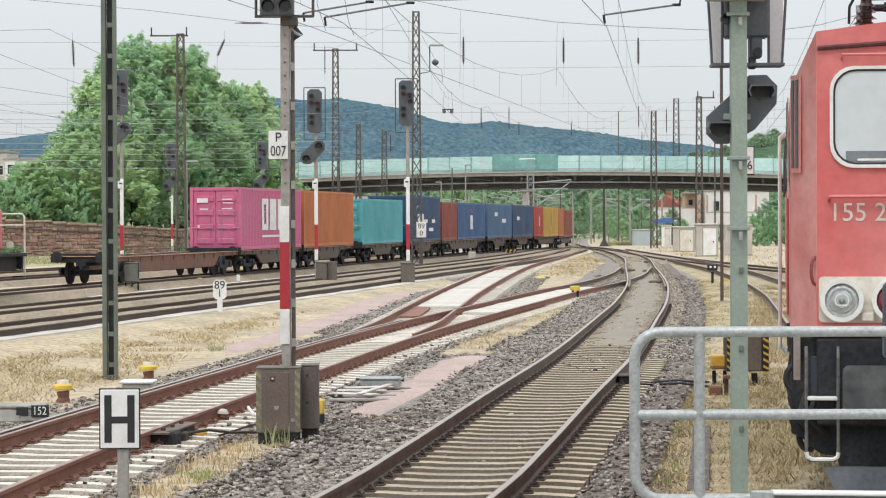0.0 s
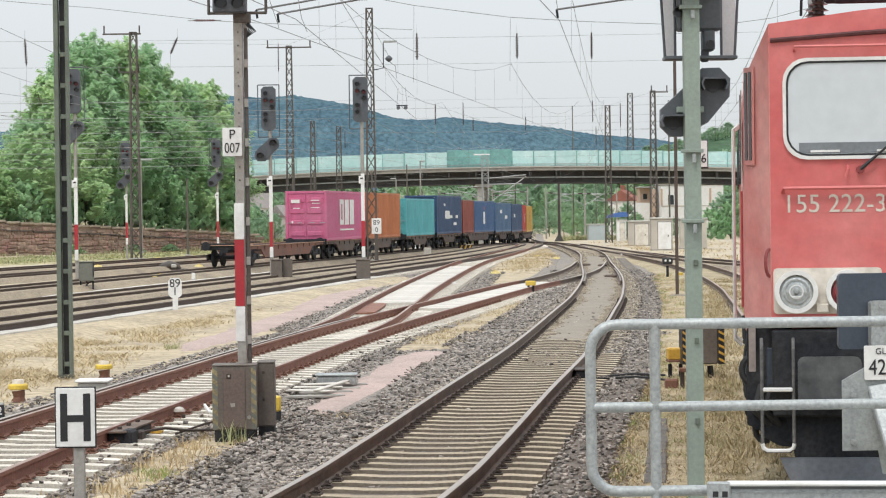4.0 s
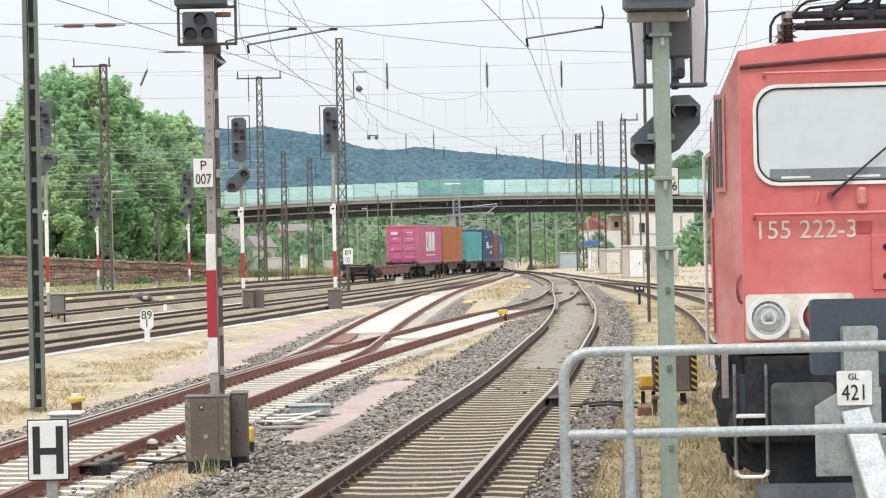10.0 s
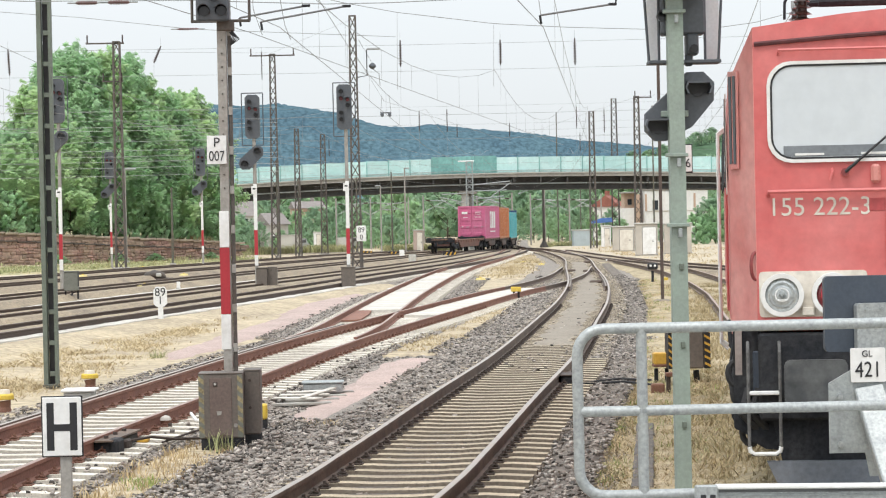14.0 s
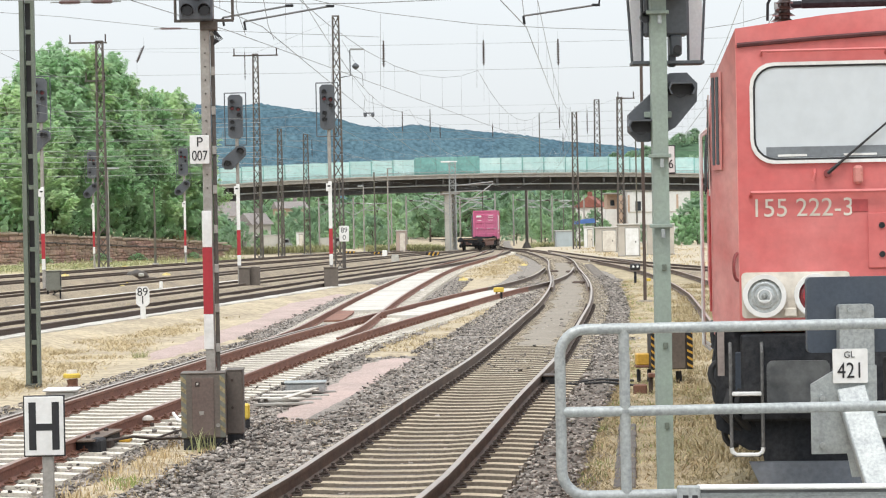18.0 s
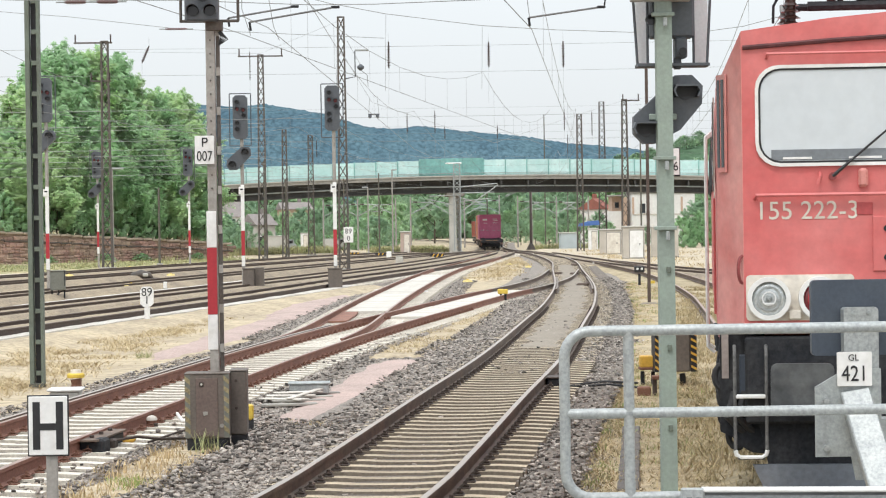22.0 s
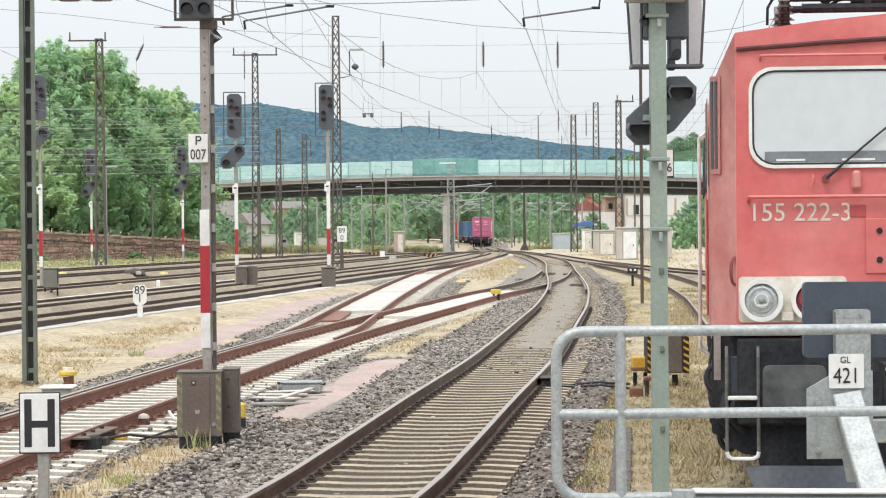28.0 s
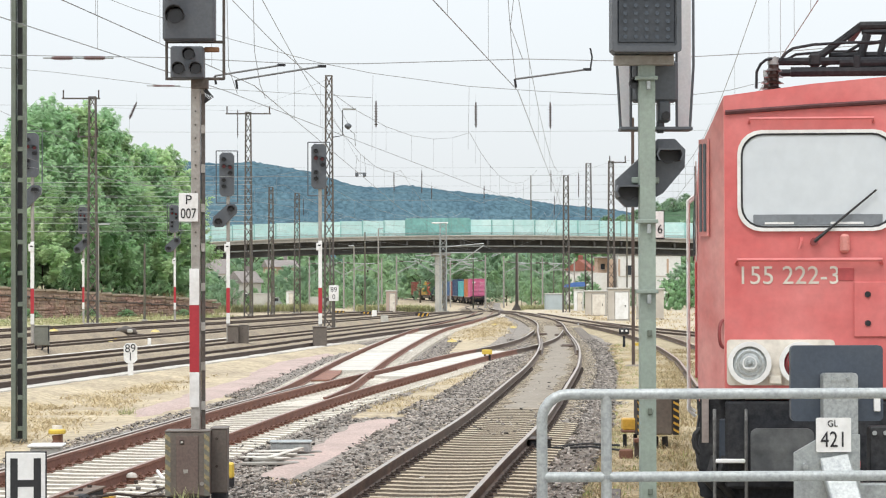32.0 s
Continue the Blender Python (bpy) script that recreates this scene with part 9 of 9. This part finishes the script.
# small vehicles and sheds far behind, between the trees and the bridge
def parked_van(x, y, turn, paint_, label):
    vn = thing("parked_van", pose(x, y, -0.3 + drop(y), 0, 0, turn), label, "van")
    part("body", Shape().prism([(-2.1, 0.35), (2.2, 0.35), (2.2, 0.85), (1.5, 1.0), (1.0, 1.6), (-2.1, 1.6)], 1, -0.9, 0.9), paint_, vn)
    part("side_window", B((0.0, -0.905, 1.25), (1.6, 0.02, 0.4), 0.005), PANE, vn)
    for dx in (-1.3, 1.4):
        wh = part("wheel", Shape().disc((dx, -0.92, 0.33), (0, 1, 0), 0.33, 0.2, 16), RUBBER, vn)
        part("rim", Shape().disc((dx, -0.93, 0.33), (0, 1, 0), 0.18, 0.02, 12), GALV, wh)


parked_van(-11.5, 336, 70, GALV_DULL, "silver van parked beyond the weeds")
parked_van(-4.6, 352, 60, CONCRETE_PALE, "pale van parked near the bridge")
hut(-12.1, 331, 2.7, 2.0, 2.0, 0, "low pale shed beyond the weeds", False, CONCRETE_PALE)
hut(-8.64, 331, 1.05, 1.4, 2.3, 0, "narrow white shed beyond the weeds", True)
hut(3.65, 262, 1.05, 1.0, 2.3, 0, "small pinkish signal hut near the bridge", True, mat("pinkish_render", (0.46, 0.36, 0.31), 0.85, vary=0.12, scale=1, fine=8, bump=0.05))
house(-15.6, 352, 2.8, 5, 3.8, 1.6, 28, RENDER_GREY, "small grey-rendered house beyond the tracks", 2, 1, ROOF_GREY)
house(-12.8, 425, 4.8, 7, 6.6, 1.2, 10, RENDER_TAN, "tan house above the far bushes", 2, 2, ROOF_GREY)
for k, (x, y, sc) in enumerate(((-11.0, 361, 0.34), (-13.9, 346, 0.26), (-16.9, 344, 0.30), (-12.6, 372, 0.52), (-10.4, 380, 0.46), (-14.8, 384, 0.5), (-8.2, 366, 0.44), (-17.5, 362, 0.42), (-6.0, 372, 0.5))):
    copy_thing(far_kinds[k % 2], pose(x, y, -0.9, 0, 0, 71 * k)).scale = (sc, sc, sc)
grow("far_weeds", [(-16, 282), (-9.5, 296), (-4.5, 300), (-3.8, 318), (-9, 318), (-16.5, 306)], 900, 0.9, BLADE_PALE, "yellow-green weed bank before the sheds", 21, z=-0.8, width=0.035, clump=0.9)
grow("bridge_weeds", [(1, 285), (9.0, 290), (9.0, 330), (0, 330)], 700, 0.7, BLADE_PALE, "yellow-green weeds under the bridge", 22, z=-0.85, width=0.035, clump=0.9)
grow("lineside_weeds", [(20.5, 288), (27, 285), (28, 325), (21, 325)], 500, 0.7, BLADE_PALE, "yellow-green weeds beside the far tracks", 27, z=-0.85, width=0.035, clump=0.9)
grow("wall_foot_weeds", [(-56, 166.2), (-12, 229.6), (-12, 226.0), (-56, 163.0)], 2600, 0.40, BLADE_PALE, "green weeds along the foot of the wall", 23, z=-0.35, width=0.03, clump=0.7)
grow("verge_weeds", [(-40, 121), (-25, 154), (-16, 182), (-9, 207), (-12, 214), (-22, 199), (-40, 165)], 5200, 0.20, BLADE_PALE, "yellow-green weeds before the wall", 25, z=-0.28, width=0.028, clump=0.7)
grow("wall_top_grass", [(-56, 167.3), (-13.4, 228.8), (-13.4, 228.1), (-56, 166.6)], 3200, 0.42, BLADE, "dry sandy grass along the coping", 24, z=lambda x: wall_top((x + 62.0) / 0.569) + 0.02, width=0.028, clump=0.5)


# ---------------------------------------------------------------- red shunter at the left end of the yard
def shunter():
    a, b = line_xy(TRACK_T, 70.0), line_xy(TRACK_T, 86.0)
    ang = math.degrees(math.atan2(b[1] - a[1], b[0] - a[0])) - 90
    sh = thing("shunting_locomotive", pose(b[0], b[1], 0, 0, 0, ang), "red shunting locomotive with pale handrails", "locomotive")
    part("bonnet", B((0, -4.0, 2.15), (1.7, 6.4, 1.5), 0.12), LOCO_RED, sh)
    part("cab", B((0, -8.8, 2.6), (2.8, 2.6, 2.5), 0.12), LOCO_RED, sh)
    part("footplate", B((0, -5.4, 1.30), (2.9, 10.6, 0.12), 0.02), UNDER, sh)
    part("underframe", B((0, -5.4, 1.0), (2.3, 10.2, 0.5), 0.03), UNDER, sh)
    part("buffer_beam", B((0, -0.12, 1.05), (2.6, 0.14, 0.5), 0.02), UNDER, sh)
    for x in (-1, 1):
        part("buffer", Shape().disc((x * 0.875, -0.05, 1.05), (0, 1, 0), 0.10, 0.45, 12).disc((x * 0.875, 0.4, 1.05), (0, 1, 0), 0.22, 0.03, 16), UNDER, sh)
        part("handrail", Shape().tube([(x * 1.36, -0.1, 0.5), (x * 1.36, -0.1, 2.55), (x * 1.30, -0.12, 2.68), (x * 0.5, -0.12, 2.68), (x * 0.45, -0.12, 1.4)], 0.035, 8), CREAM, sh, "pale handrail")
        part("side_rail", Shape().tube([(x * 1.36, -0.1, 2.3), (x * 1.36, -7.4, 2.3)], 0.025, 6), CREAM, sh)
        part("step", B((x * 1.25, -0.3, 0.55), (0.4, 0.35, 0.05), 0.01), UNDER, sh)
        part("lamp", Shape().disc((x * 0.8, -0.04, 1.62), (0, 1, 0), 0.12, 0.08, 14), CREAM, sh)
        for y in (-2.0, -4.5, -8.0):
            part("wheel", Shape().disc((x * 0.75 - 0.065, y, 0.5), (1, 0, 0), 0.5, 0.13, 20), UNDER, sh)


def line_xy(line, y):
    return on_track(line, y), y


shunter()


ml = thing("switch_linkage", pose(-3.20, 29.6, -0.20, 0, 0, -6), "dark iron switch lock beside the rusty rail with a black rod", "switch linkage")
part("cover_plate", Shape().prism([(-0.17, -0.85), (0.13, -0.80), (0.15, 0.75), (-0.10, 0.85)], 2, 0.155, 0.175), RAIL_OLD, ml, "worn brown cover plate")
part("housing", B((-0.02, 0.0, 0.06), (0.28, 1.45, 0.19), 0.02), UNDER, ml)
part("end_block", B((0.12, -0.55, 0.07), (0.14, 0.35, 0.22), 0.03), UNDER, ml)
part("end_block", B((0.15, -0.10, 0.05), (0.10, 0.22, 0.16), 0.02), CLIP, ml)
for k in range(3):
    part("bolt", Shape().disc((0.0, -0.5 + 0.5 * k, 0.175), (0, 0, 1), 0.028, 0.03, 8), CLIP, ml)
part("rod", Shape().tube([(0.12, -0.1, 0.10), (0.40, 0.15, 0.13), (0.62, 0.5, 0.07), (1.0, 0.9, 0.05)], 0.017, 6), CLIP, ml, smooth=True)
part("cable", Shape().tube([(0.50, 0.3, 0.05), (0.75, 0.9, 0.12), (1.0, 1.6, 0.15), (1.15, 1.9, 0.06)], 0.013, 6), CLIP, ml, smooth=True)
part("ochre_clamp", B((0.20, 0.65, 0.05), (0.14, 0.16, 0.05), 0.015), OCHRE, ml)
bl = thing("rail_lantern", pose(-2.86, 32.5, -0.2) @ Matrix.Diagonal((0.72, 0.72, 0.85, 1)), "small rusty lantern with a pale cap beside the rail", "lantern")
part("stub", Shape().tube([(0, 0, -0.05), (0, 0, 0.06), (0, 0, 0.13)], [0.07, 0.085, 0.10], 10), CLIP_RUST, bl, smooth=True)
part("cap", Shape().tube([(0, 0, 0.13), (0, 0, 0.16), (0, 0, 0.19), (0, 0, 0.205)], [0.105, 0.10, 0.07, 0.02], 12), SLAB, bl, "pale domed cap", smooth=True)
part("hinge", B((0.08, -0.06, 0.04), (0.07, 0.07, 0.10), 0.01), CLIP, bl)
wh = thing("white_hose", pose(-2.52, 33.1, -0.17) @ Matrix.Scale(0.7, 4), "short white plastic hose lying on the sleepers", "hose")
part("hose", Shape().tube([(-0.12, 0.5, 0.13), (-0.09, 0.4, 0.10), (0.0, 0.1, 0.03), (0.10, -0.1, 0.03), (0.22, -0.15, 0.03)], 0.032, 8), WHITE, wh, smooth=True)
part("collar", Shape().disc((0.19, -0.14, 0.03), (1, -0.1, 0), 0.04, 0.05, 8), SLAB, wh)

# dark trough lids sunk into the dry verge beside the siding
for k in range(9):
    u = (k + 0.5) / 9
    tl = thing("trough_lid", pose(2.47 + 0.80 * u, 24.4 + 7.4 * u, -0.243 + 0.006 * (k % 3 - 1), 0, 0, -6.2 + 0.6 * (k % 2)), "dark weathered trough lid sunk in the dry grass", "trough lid", "dark trough lids")
    part("lid", B((0.008 * (k % 2), 0, 0), (0.22, 0.81, 0.06), 0.012), TROUGH, tl)
    part("lifting_slot", B((0.03 * (k % 2), 0.3, 0.032), (0.05, 0.02, 0.004), 0.001), BLACK, tl)


# ---------------------------------------------------------------- container train
def line_at(s):
    """Point and heading on the train's track, s metres behind or ahead of the start mark."""
    i = min(max(s, 0.0), len(TRACK_T) - 1.001)
    k = int(i)
    a, b = TRACK_T[k], TRACK_T[k + 1]
    u = i - k
    return Vector((a[0] + (b[0] - a[0]) * u, a[1] + (b[1] - a[1]) * u, 0.0))


def carried_pose(s, length, z=0.0):
    """Pose of a vehicle whose rear end is at s: it rides on two bogies."""
    a, b = line_at(s + length * 0.18), line_at(s + length * 0.82)
    d = b - a
    c = (a + b) / 2
    return Matrix.Translation((c.x, c.y, z + drop(c.y))) @ turn_z(math.degrees(math.atan2(d.y, d.x)) - 90).to_4x4()


START = next(i for i, p in enumerate(TRACK_T) if p[1] >= 115.2)
# seconds, metres run by the tail since the start
RUN = [(0, 0.0), (3, 22.6), (6, 45.3), (9, 68.0), (13, 99.6), (19, 149.0), (23, 184.0), (28, 232.0), (32, 272.0)]


def run(t):
    return float(np.interp(t, [r[0] for r in RUN], [r[1] for r in RUN]))


MOVING = []


def corrugated(w, h, y0, y1, x, pitch=0.28, depth=0.036):
    """A pressed side wall along y at x, bulging out to the sign of x."""
    s, sg, prof = Shape(), (1 if x > 0 else -1), []
    n = int((y1 - y0) / pitch)
    p = (y1 - y0) / n
    for k in range(n):
        y = y0 + k * p
        prof += [(y, 0), (y + p * 0.26, 0), (y + p * 0.5, 1), (y + p * 0.76, 1)]
    prof.append((y1, 0))
    v = []
    for y, q in prof:
        xx = x - sg * depth * (1 - q)
        v += [(xx, y, w), (xx, y, h)]
    return s.add(v, [(2 * i, 2 * i + 1, 2 * i + 3, 2 * i + 2) for i in range(len(prof) - 1)])


def container(name_label, off, length, height, paint, marks=(), end_paint=None, door_bars=WHITE):
    """A steel box with corner posts, pressed sides, a door end and castings."""
    ct = thing("shipping_container", None, name_label, "shipping container", "containers on the train")
    L, W, H = length, 2.438, height
    h2 = L / 2
    for x in (-1, 1):
        part("side_wall", corrugated(0.16, H - 0.10, -h2 + 0.12, h2 - 0.12, x * (W / 2 - 0.01)), paint, ct)
        part("top_rail", B((x * (W / 2 - 0.04), 0, H - 0.06), (0.08, L - 0.2, 0.12), 0.01), paint, ct)
        part("bottom_rail", B((x * (W / 2 - 0.05), 0, 0.09), (0.10, L - 0.2, 0.16), 0.01), paint, ct)
        for y in (-1, 1):
            part("corner_post", B((x * (W / 2 - 0.08), y * (h2 - 0.08), H / 2), (0.16, 0.16, H - 0.24), 0.015), paint, ct)
            for z in (0.06, H - 0.06):
                part("corner_casting", B((x * (W / 2 - 0.089), y * (h2 - 0.082), z), (0.18, 0.165, 0.12), 0.012), paint, ct)
    part("roof", B((0, 0, H - 0.05), (W - 0.16, L - 0.2, 0.04), 0.005), paint, ct)
    part("floor", B((0, 0, 0.12), (W - 0.2, L - 0.2, 0.06), 0.005), UNDER, ct)
    part("front_wall", B((0, h2 - 0.08, H / 2), (W - 0.3, 0.04, H - 0.2), 0.01), paint, ct)
    part("end_header", B((0, -h2 + 0.07, H - 0.08), (W - 0.36, 0.12, 0.15), 0.012), paint, ct)
    part("end_sill", B((0, -h2 + 0.07, 0.09), (W - 0.36, 0.12, 0.16), 0.012), paint, ct)
    for x in (-1, 1):
        dr = part("door", B((x * (W / 4 - 0.0775), -h2 + 0.06, H / 2), (W / 2 - 0.174, 0.05, H - 0.36), 0.012), end_paint or paint, ct, "ribbed door leaf")
        for k in range(4):
            part("door_rib", B((x * (W / 4 - 0.0775), -h2 + 0.03, 0.42 + k * (H - 0.75) / 3.3), (W / 2 - 0.34, 0.10, 0.27), 0.035), end_paint or paint, dr)
        for xx in (0.22, 0.78):
            part("lock_bar", Shape().tube([(x * xx * (W / 2 - 0.12) + x * 0.03, -h2 - 0.035, 0.14), (x * xx * (W / 2 - 0.12) + x * 0.03, -h2 - 0.035, H - 0.14)], 0.02, 6), end_paint or paint, dr)
            part("bar_handle", B((x * (xx * (W / 2 - 0.12) + 0.12), -h2 - 0.05, 1.05), (0.32, 0.025, 0.04), 0.006), GALV_DULL, dr)
    for kind, y, z, w, h, m in marks:
        if kind == "side":
            part("painted_mark", B((W / 2 + 0.002, y, z), (0.004, w, h), 0.001), m, ct)
        else:
            part("painted_mark", B((y, -h2 - 0.024, z), (w, 0.006, h), 0.001), m, ct)
    MOVING.append((ct, off, length, 1.07))
    return ct


def paint(name, c, s=None):
    return mat(name, c, 0.5, vary=0.12, scale=0.5, fine=5, bump=0.03, second=s or [q * 0.75 for q in c])


P_PINK = paint("magenta_container_paint", (0.55, 0.115, 0.24), (0.52, 0.16, 0.27))
P_ORANGE = paint("orange_brown_container_paint", (0.50, 0.16, 0.055))
P_TEAL = paint("turquoise_container_paint", (0.10, 0.42, 0.46))
P_NAVY = paint("dark_blue_container_paint", (0.035, 0.075, 0.165))
P_BROWN = paint("red_brown_container_paint", (0.28, 0.065, 0.045))
P_BLUE = paint("blue_container_paint", (0.045, 0.115, 0.26))
P_BLUE2 = paint("grey_blue_container_paint", (0.075, 0.15, 0.27))
P_RED = paint("red_container_paint", (0.45, 0.055, 0.04))
P_YELLOW = paint("ochre_yellow_container_paint", (0.55, 0.33, 0.06))

HC, ST, L40, L20 = 2.896, 2.591, 12.19, 6.06
one = [("side", -1.55 + 1.6 * k, 1.66, 1.3, 1.5, WHITE) for k in range(3)] + [("side", 0.05, 0.62, 4.4, 0.10, WHITE)]
one += [("side", -1.55, 1.66, 0.45, 0.95, P_PINK)]
one += [("end", -0.62, 2.30, 0.52, 0.20, WHITE), ("end", 0.55, 2.35, 0.5, 0.05, WHITE), ("end", 0.60, 2.18, 0.5, 0.04, WHITE), ("end", 0.55, 1.92, 0.5, 0.04, WHITE),
        ("end", -0.55, 1.90, 0.4, 0.05, WHITE), ("end", -0.80, 1.1, 0.10, 0.12, WHITE)]
container("magenta high-cube container with white lettering blocks on the tail wagon", 0.0, L40, HC, P_PINK, one)
container("orange-brown high-cube container on a flat wagon", 12.85, L40, HC, P_ORANGE, [("end", 0.55, 1.3, 0.3, 0.25, YELLOW), ("end", 0.55, 2.3, 0.5, 0.06, WHITE), ("end", 0.55, 2.1, 0.5, 0.05, WHITE)])
container("turquoise container on a flat wagon", 27.6, L40, ST, P_TEAL, [("side", 0.3, 0.9, 0.08, 0.5, P_NAVY)])
navy = [("side", -1.2, 1.45, 2.2, 0.6, WHITE), ("side", 2.6, 0.75, 1.6, 0.22, WHITE), ("end", 0.45, 0.8, 0.35, 0.35, WHITE), ("end", 0.4, 2.35, 0.5, 0.12, WHITE), ("side", -2.5, 2.2, 0.8, 0.18, WHITE), ("side", 0.5, 1.3, 1.6, 0.22, WHITE), ("end", 0.3, 1.9, 0.3, 0.6, WHITE), ("end", -0.4, 1.5, 0.3, 0.3, WHITE), ("side", 3.5, 1.3, 1.2, 0.25, WHITE)]
container("dark blue high-cube container with white marks", 41.1, L40, HC, P_NAVY, navy)
container("short red-brown container on a flat wagon", 54.1, L20, ST, P_BROWN)
container("blue container with a white emblem on its side", 60.5, L40, ST, P_BLUE, [("side", -0.2, 1.2, 1.1, 1.0, WHITE), ("side", -0.2, 2.0, 0.5, 0.3, P_RED)])
container("grey-blue container with white marks", 74.0, L40, ST, P_BLUE2, [("side", -2, 1.8, 1.5, 0.3, WHITE), ("side", 2, 1.3, 2.0, 0.3, WHITE)])
container("plain dark blue container on a flat wagon", 86.9, L40, ST, P_NAVY, [("side", -3, 1.5, 1.5, 0.3, WHITE)])
container("short red container on a flat wagon", 99.9, L20, ST, P_RED, [("side", 0.5, 1.3, 0.4, 0.8, WHITE)])
container("ochre yellow container on a flat wagon", 106.3, L40, ST, P_YELLOW, [("side", 0, 1.5, 0.5, 1.2, P_NAVY)])
container("short orange container on a flat wagon", 119.0, L20, ST, P_ORANGE)
container("red-brown container on a flat wagon", 125.6, L40, ST, P_BROWN)


def wagon(off, length, label, frame_mat, empty=False):
    wg = thing("container_wagon", None, label, "railway wagon", "wagons of the container train")
    h2 = length / 2
    for x in (-1, 1):
        pr = [(-h2 + 0.3, 1.02), (h2 - 0.3, 1.02), (h2 - 0.3, 0.88), (h2 - 3.4, 0.85), (h2 - 4.3, 0.42), (-h2 + 4.3, 0.42), (-h2 + 3.4, 0.85), (-h2 + 0.3, 0.88)]
        sl = part("side_sill", Shape().prism(pr, 0, x * 1.12 - 0.04, x * 1.12 + 0.04), frame_mat, wg, "fish-bellied side sill")
        for k in range(int(length / 1.6)):
            part("stiffener", B((x * 1.18, -h2 + 1 + k * 1.6, 0.91), (0.05, 0.05, 0.2), 0.004), frame_mat, sl)
        part("top_flange", B((x * 1.12, 0, 1.04), (0.20, length - 0.6, 0.03), 0.004), WAG_RUST, wg)
    part("centre_sill", B((0, 0, 0.87), (0.4, length - 0.4, 0.33), 0.01), UNDER, wg)
    for k in range(int(length / 3)):
        part("cross_bar", B((0, -h2 + 1.4 + 3 * k, 0.92), (2.2, 0.16, 0.2), 0.01), frame_mat, wg)
    if empty:
        part("end_platform", B((0, -h2 + 0.9, 1.08), (2.3, 1.6, 0.04), 0.01), WAG_RUST, wg)
    for e in (-1, 1):
        part("headstock", B((0, e * (h2 - 0.28), 1.02), (2.4, 0.14, 0.34), 0.012), UNDER, wg)
        for x in (-0.875, 0.875):
            part("buffer", Shape().disc((x, e * (h2 - 0.28), 1.05), (0, e, 0), 0.10, 0.28, 12).disc((x, e * h2, 1.05), (0, e, 0), 0.22, 0.03, 16), UNDER, wg)
        y0 = e * (h2 - 2.1)
        for x in (-1, 1):
            bg = part("bogie_frame", Shape().prism([(y0 - 1.35, 0.46), (y0 - 1.25, 0.62), (y0 - 0.5, 0.66), (y0 - 0.35, 0.45), (y0 + 0.35, 0.45), (y0 + 0.5, 0.66), (y0 + 1.25, 0.62), (y0 + 1.35, 0.46), (y0 + 0.9, 0.38), (y0 + 0.5, 0.30), (y0 - 0.5, 0.30), (y0 - 0.9, 0.38)], 0, x * 1.02 - 0.05, x * 1.02 + 0.05), UNDER, wg, "dark cast bogie frame")
            for d in (-0.9, 0.9):
                part("axle_box", B((x * 1.05, y0 + d, 0.46), (0.16, 0.34, 0.26), 0.02), UNDER, bg)
                part("wheel", Shape().disc((x * 0.75 - 0.065, y0 + d, 0.46), (1, 0, 0), 0.46, 0.13, 20), UNDER, wg, smooth=True)
        for d in (-0.9, 0.9):
            part("axle", Shape().tube([(-0.9, y0 + d, 0.46), (0.9, y0 + d, 0.46)], 0.08, 8), UNDER, wg)
    MOVING.append((wg, off, length, 0.0))
    return wg


WAG_RUST = mat("rusty_wagon_flange", (0.42, 0.26, 0.17), 0.8, vary=0.25, scale=1, fine=10, bump=0.1, second=(0.28, 0.14, 0.09))
WAG_BROWN = mat("brown_wagon_frame", (0.20, 0.085, 0.06), 0.75, vary=0.25, scale=1, fine=10, bump=0.1, second=(0.14, 0.085, 0.07))
WAG_DARK = mat("sooty_wagon_frame", (0.09, 0.075, 0.068), 0.75, vary=0.25, scale=1, fine=10, bump=0.1, second=(0.13, 0.08, 0.06))
wagon(-20.1, 19.74, "empty rusty brown tail wagon of the train", WAG_BROWN, True)
for off, ln in ((-0.3, 12.8), (12.55, 12.8), (27.3, 12.8), (40.8, 12.8), (53.9, 19.2), (73.7, 12.8), (86.6, 12.8), (99.5, 19.3), (118.9, 19.4)):
    wagon(off, ln, "dark flat wagon under the containers", WAG_DARK)


def motions():
    times = [0.0, 1.5, 3.0, 4.5, 6.0, 7.5, 9.0, 10.5, 12.0, 13.0, 14.5, 16.0, 17.5, 19.0, 20.5, 22.0, 23.0, 24.5, 26.0, 28.0, 30.0, 32.0]
    for ob, off, length, z in MOVING:
        walk(ob, [(t, carried_pose(START + run(t) + off, length, z)) for t in times])


motions()
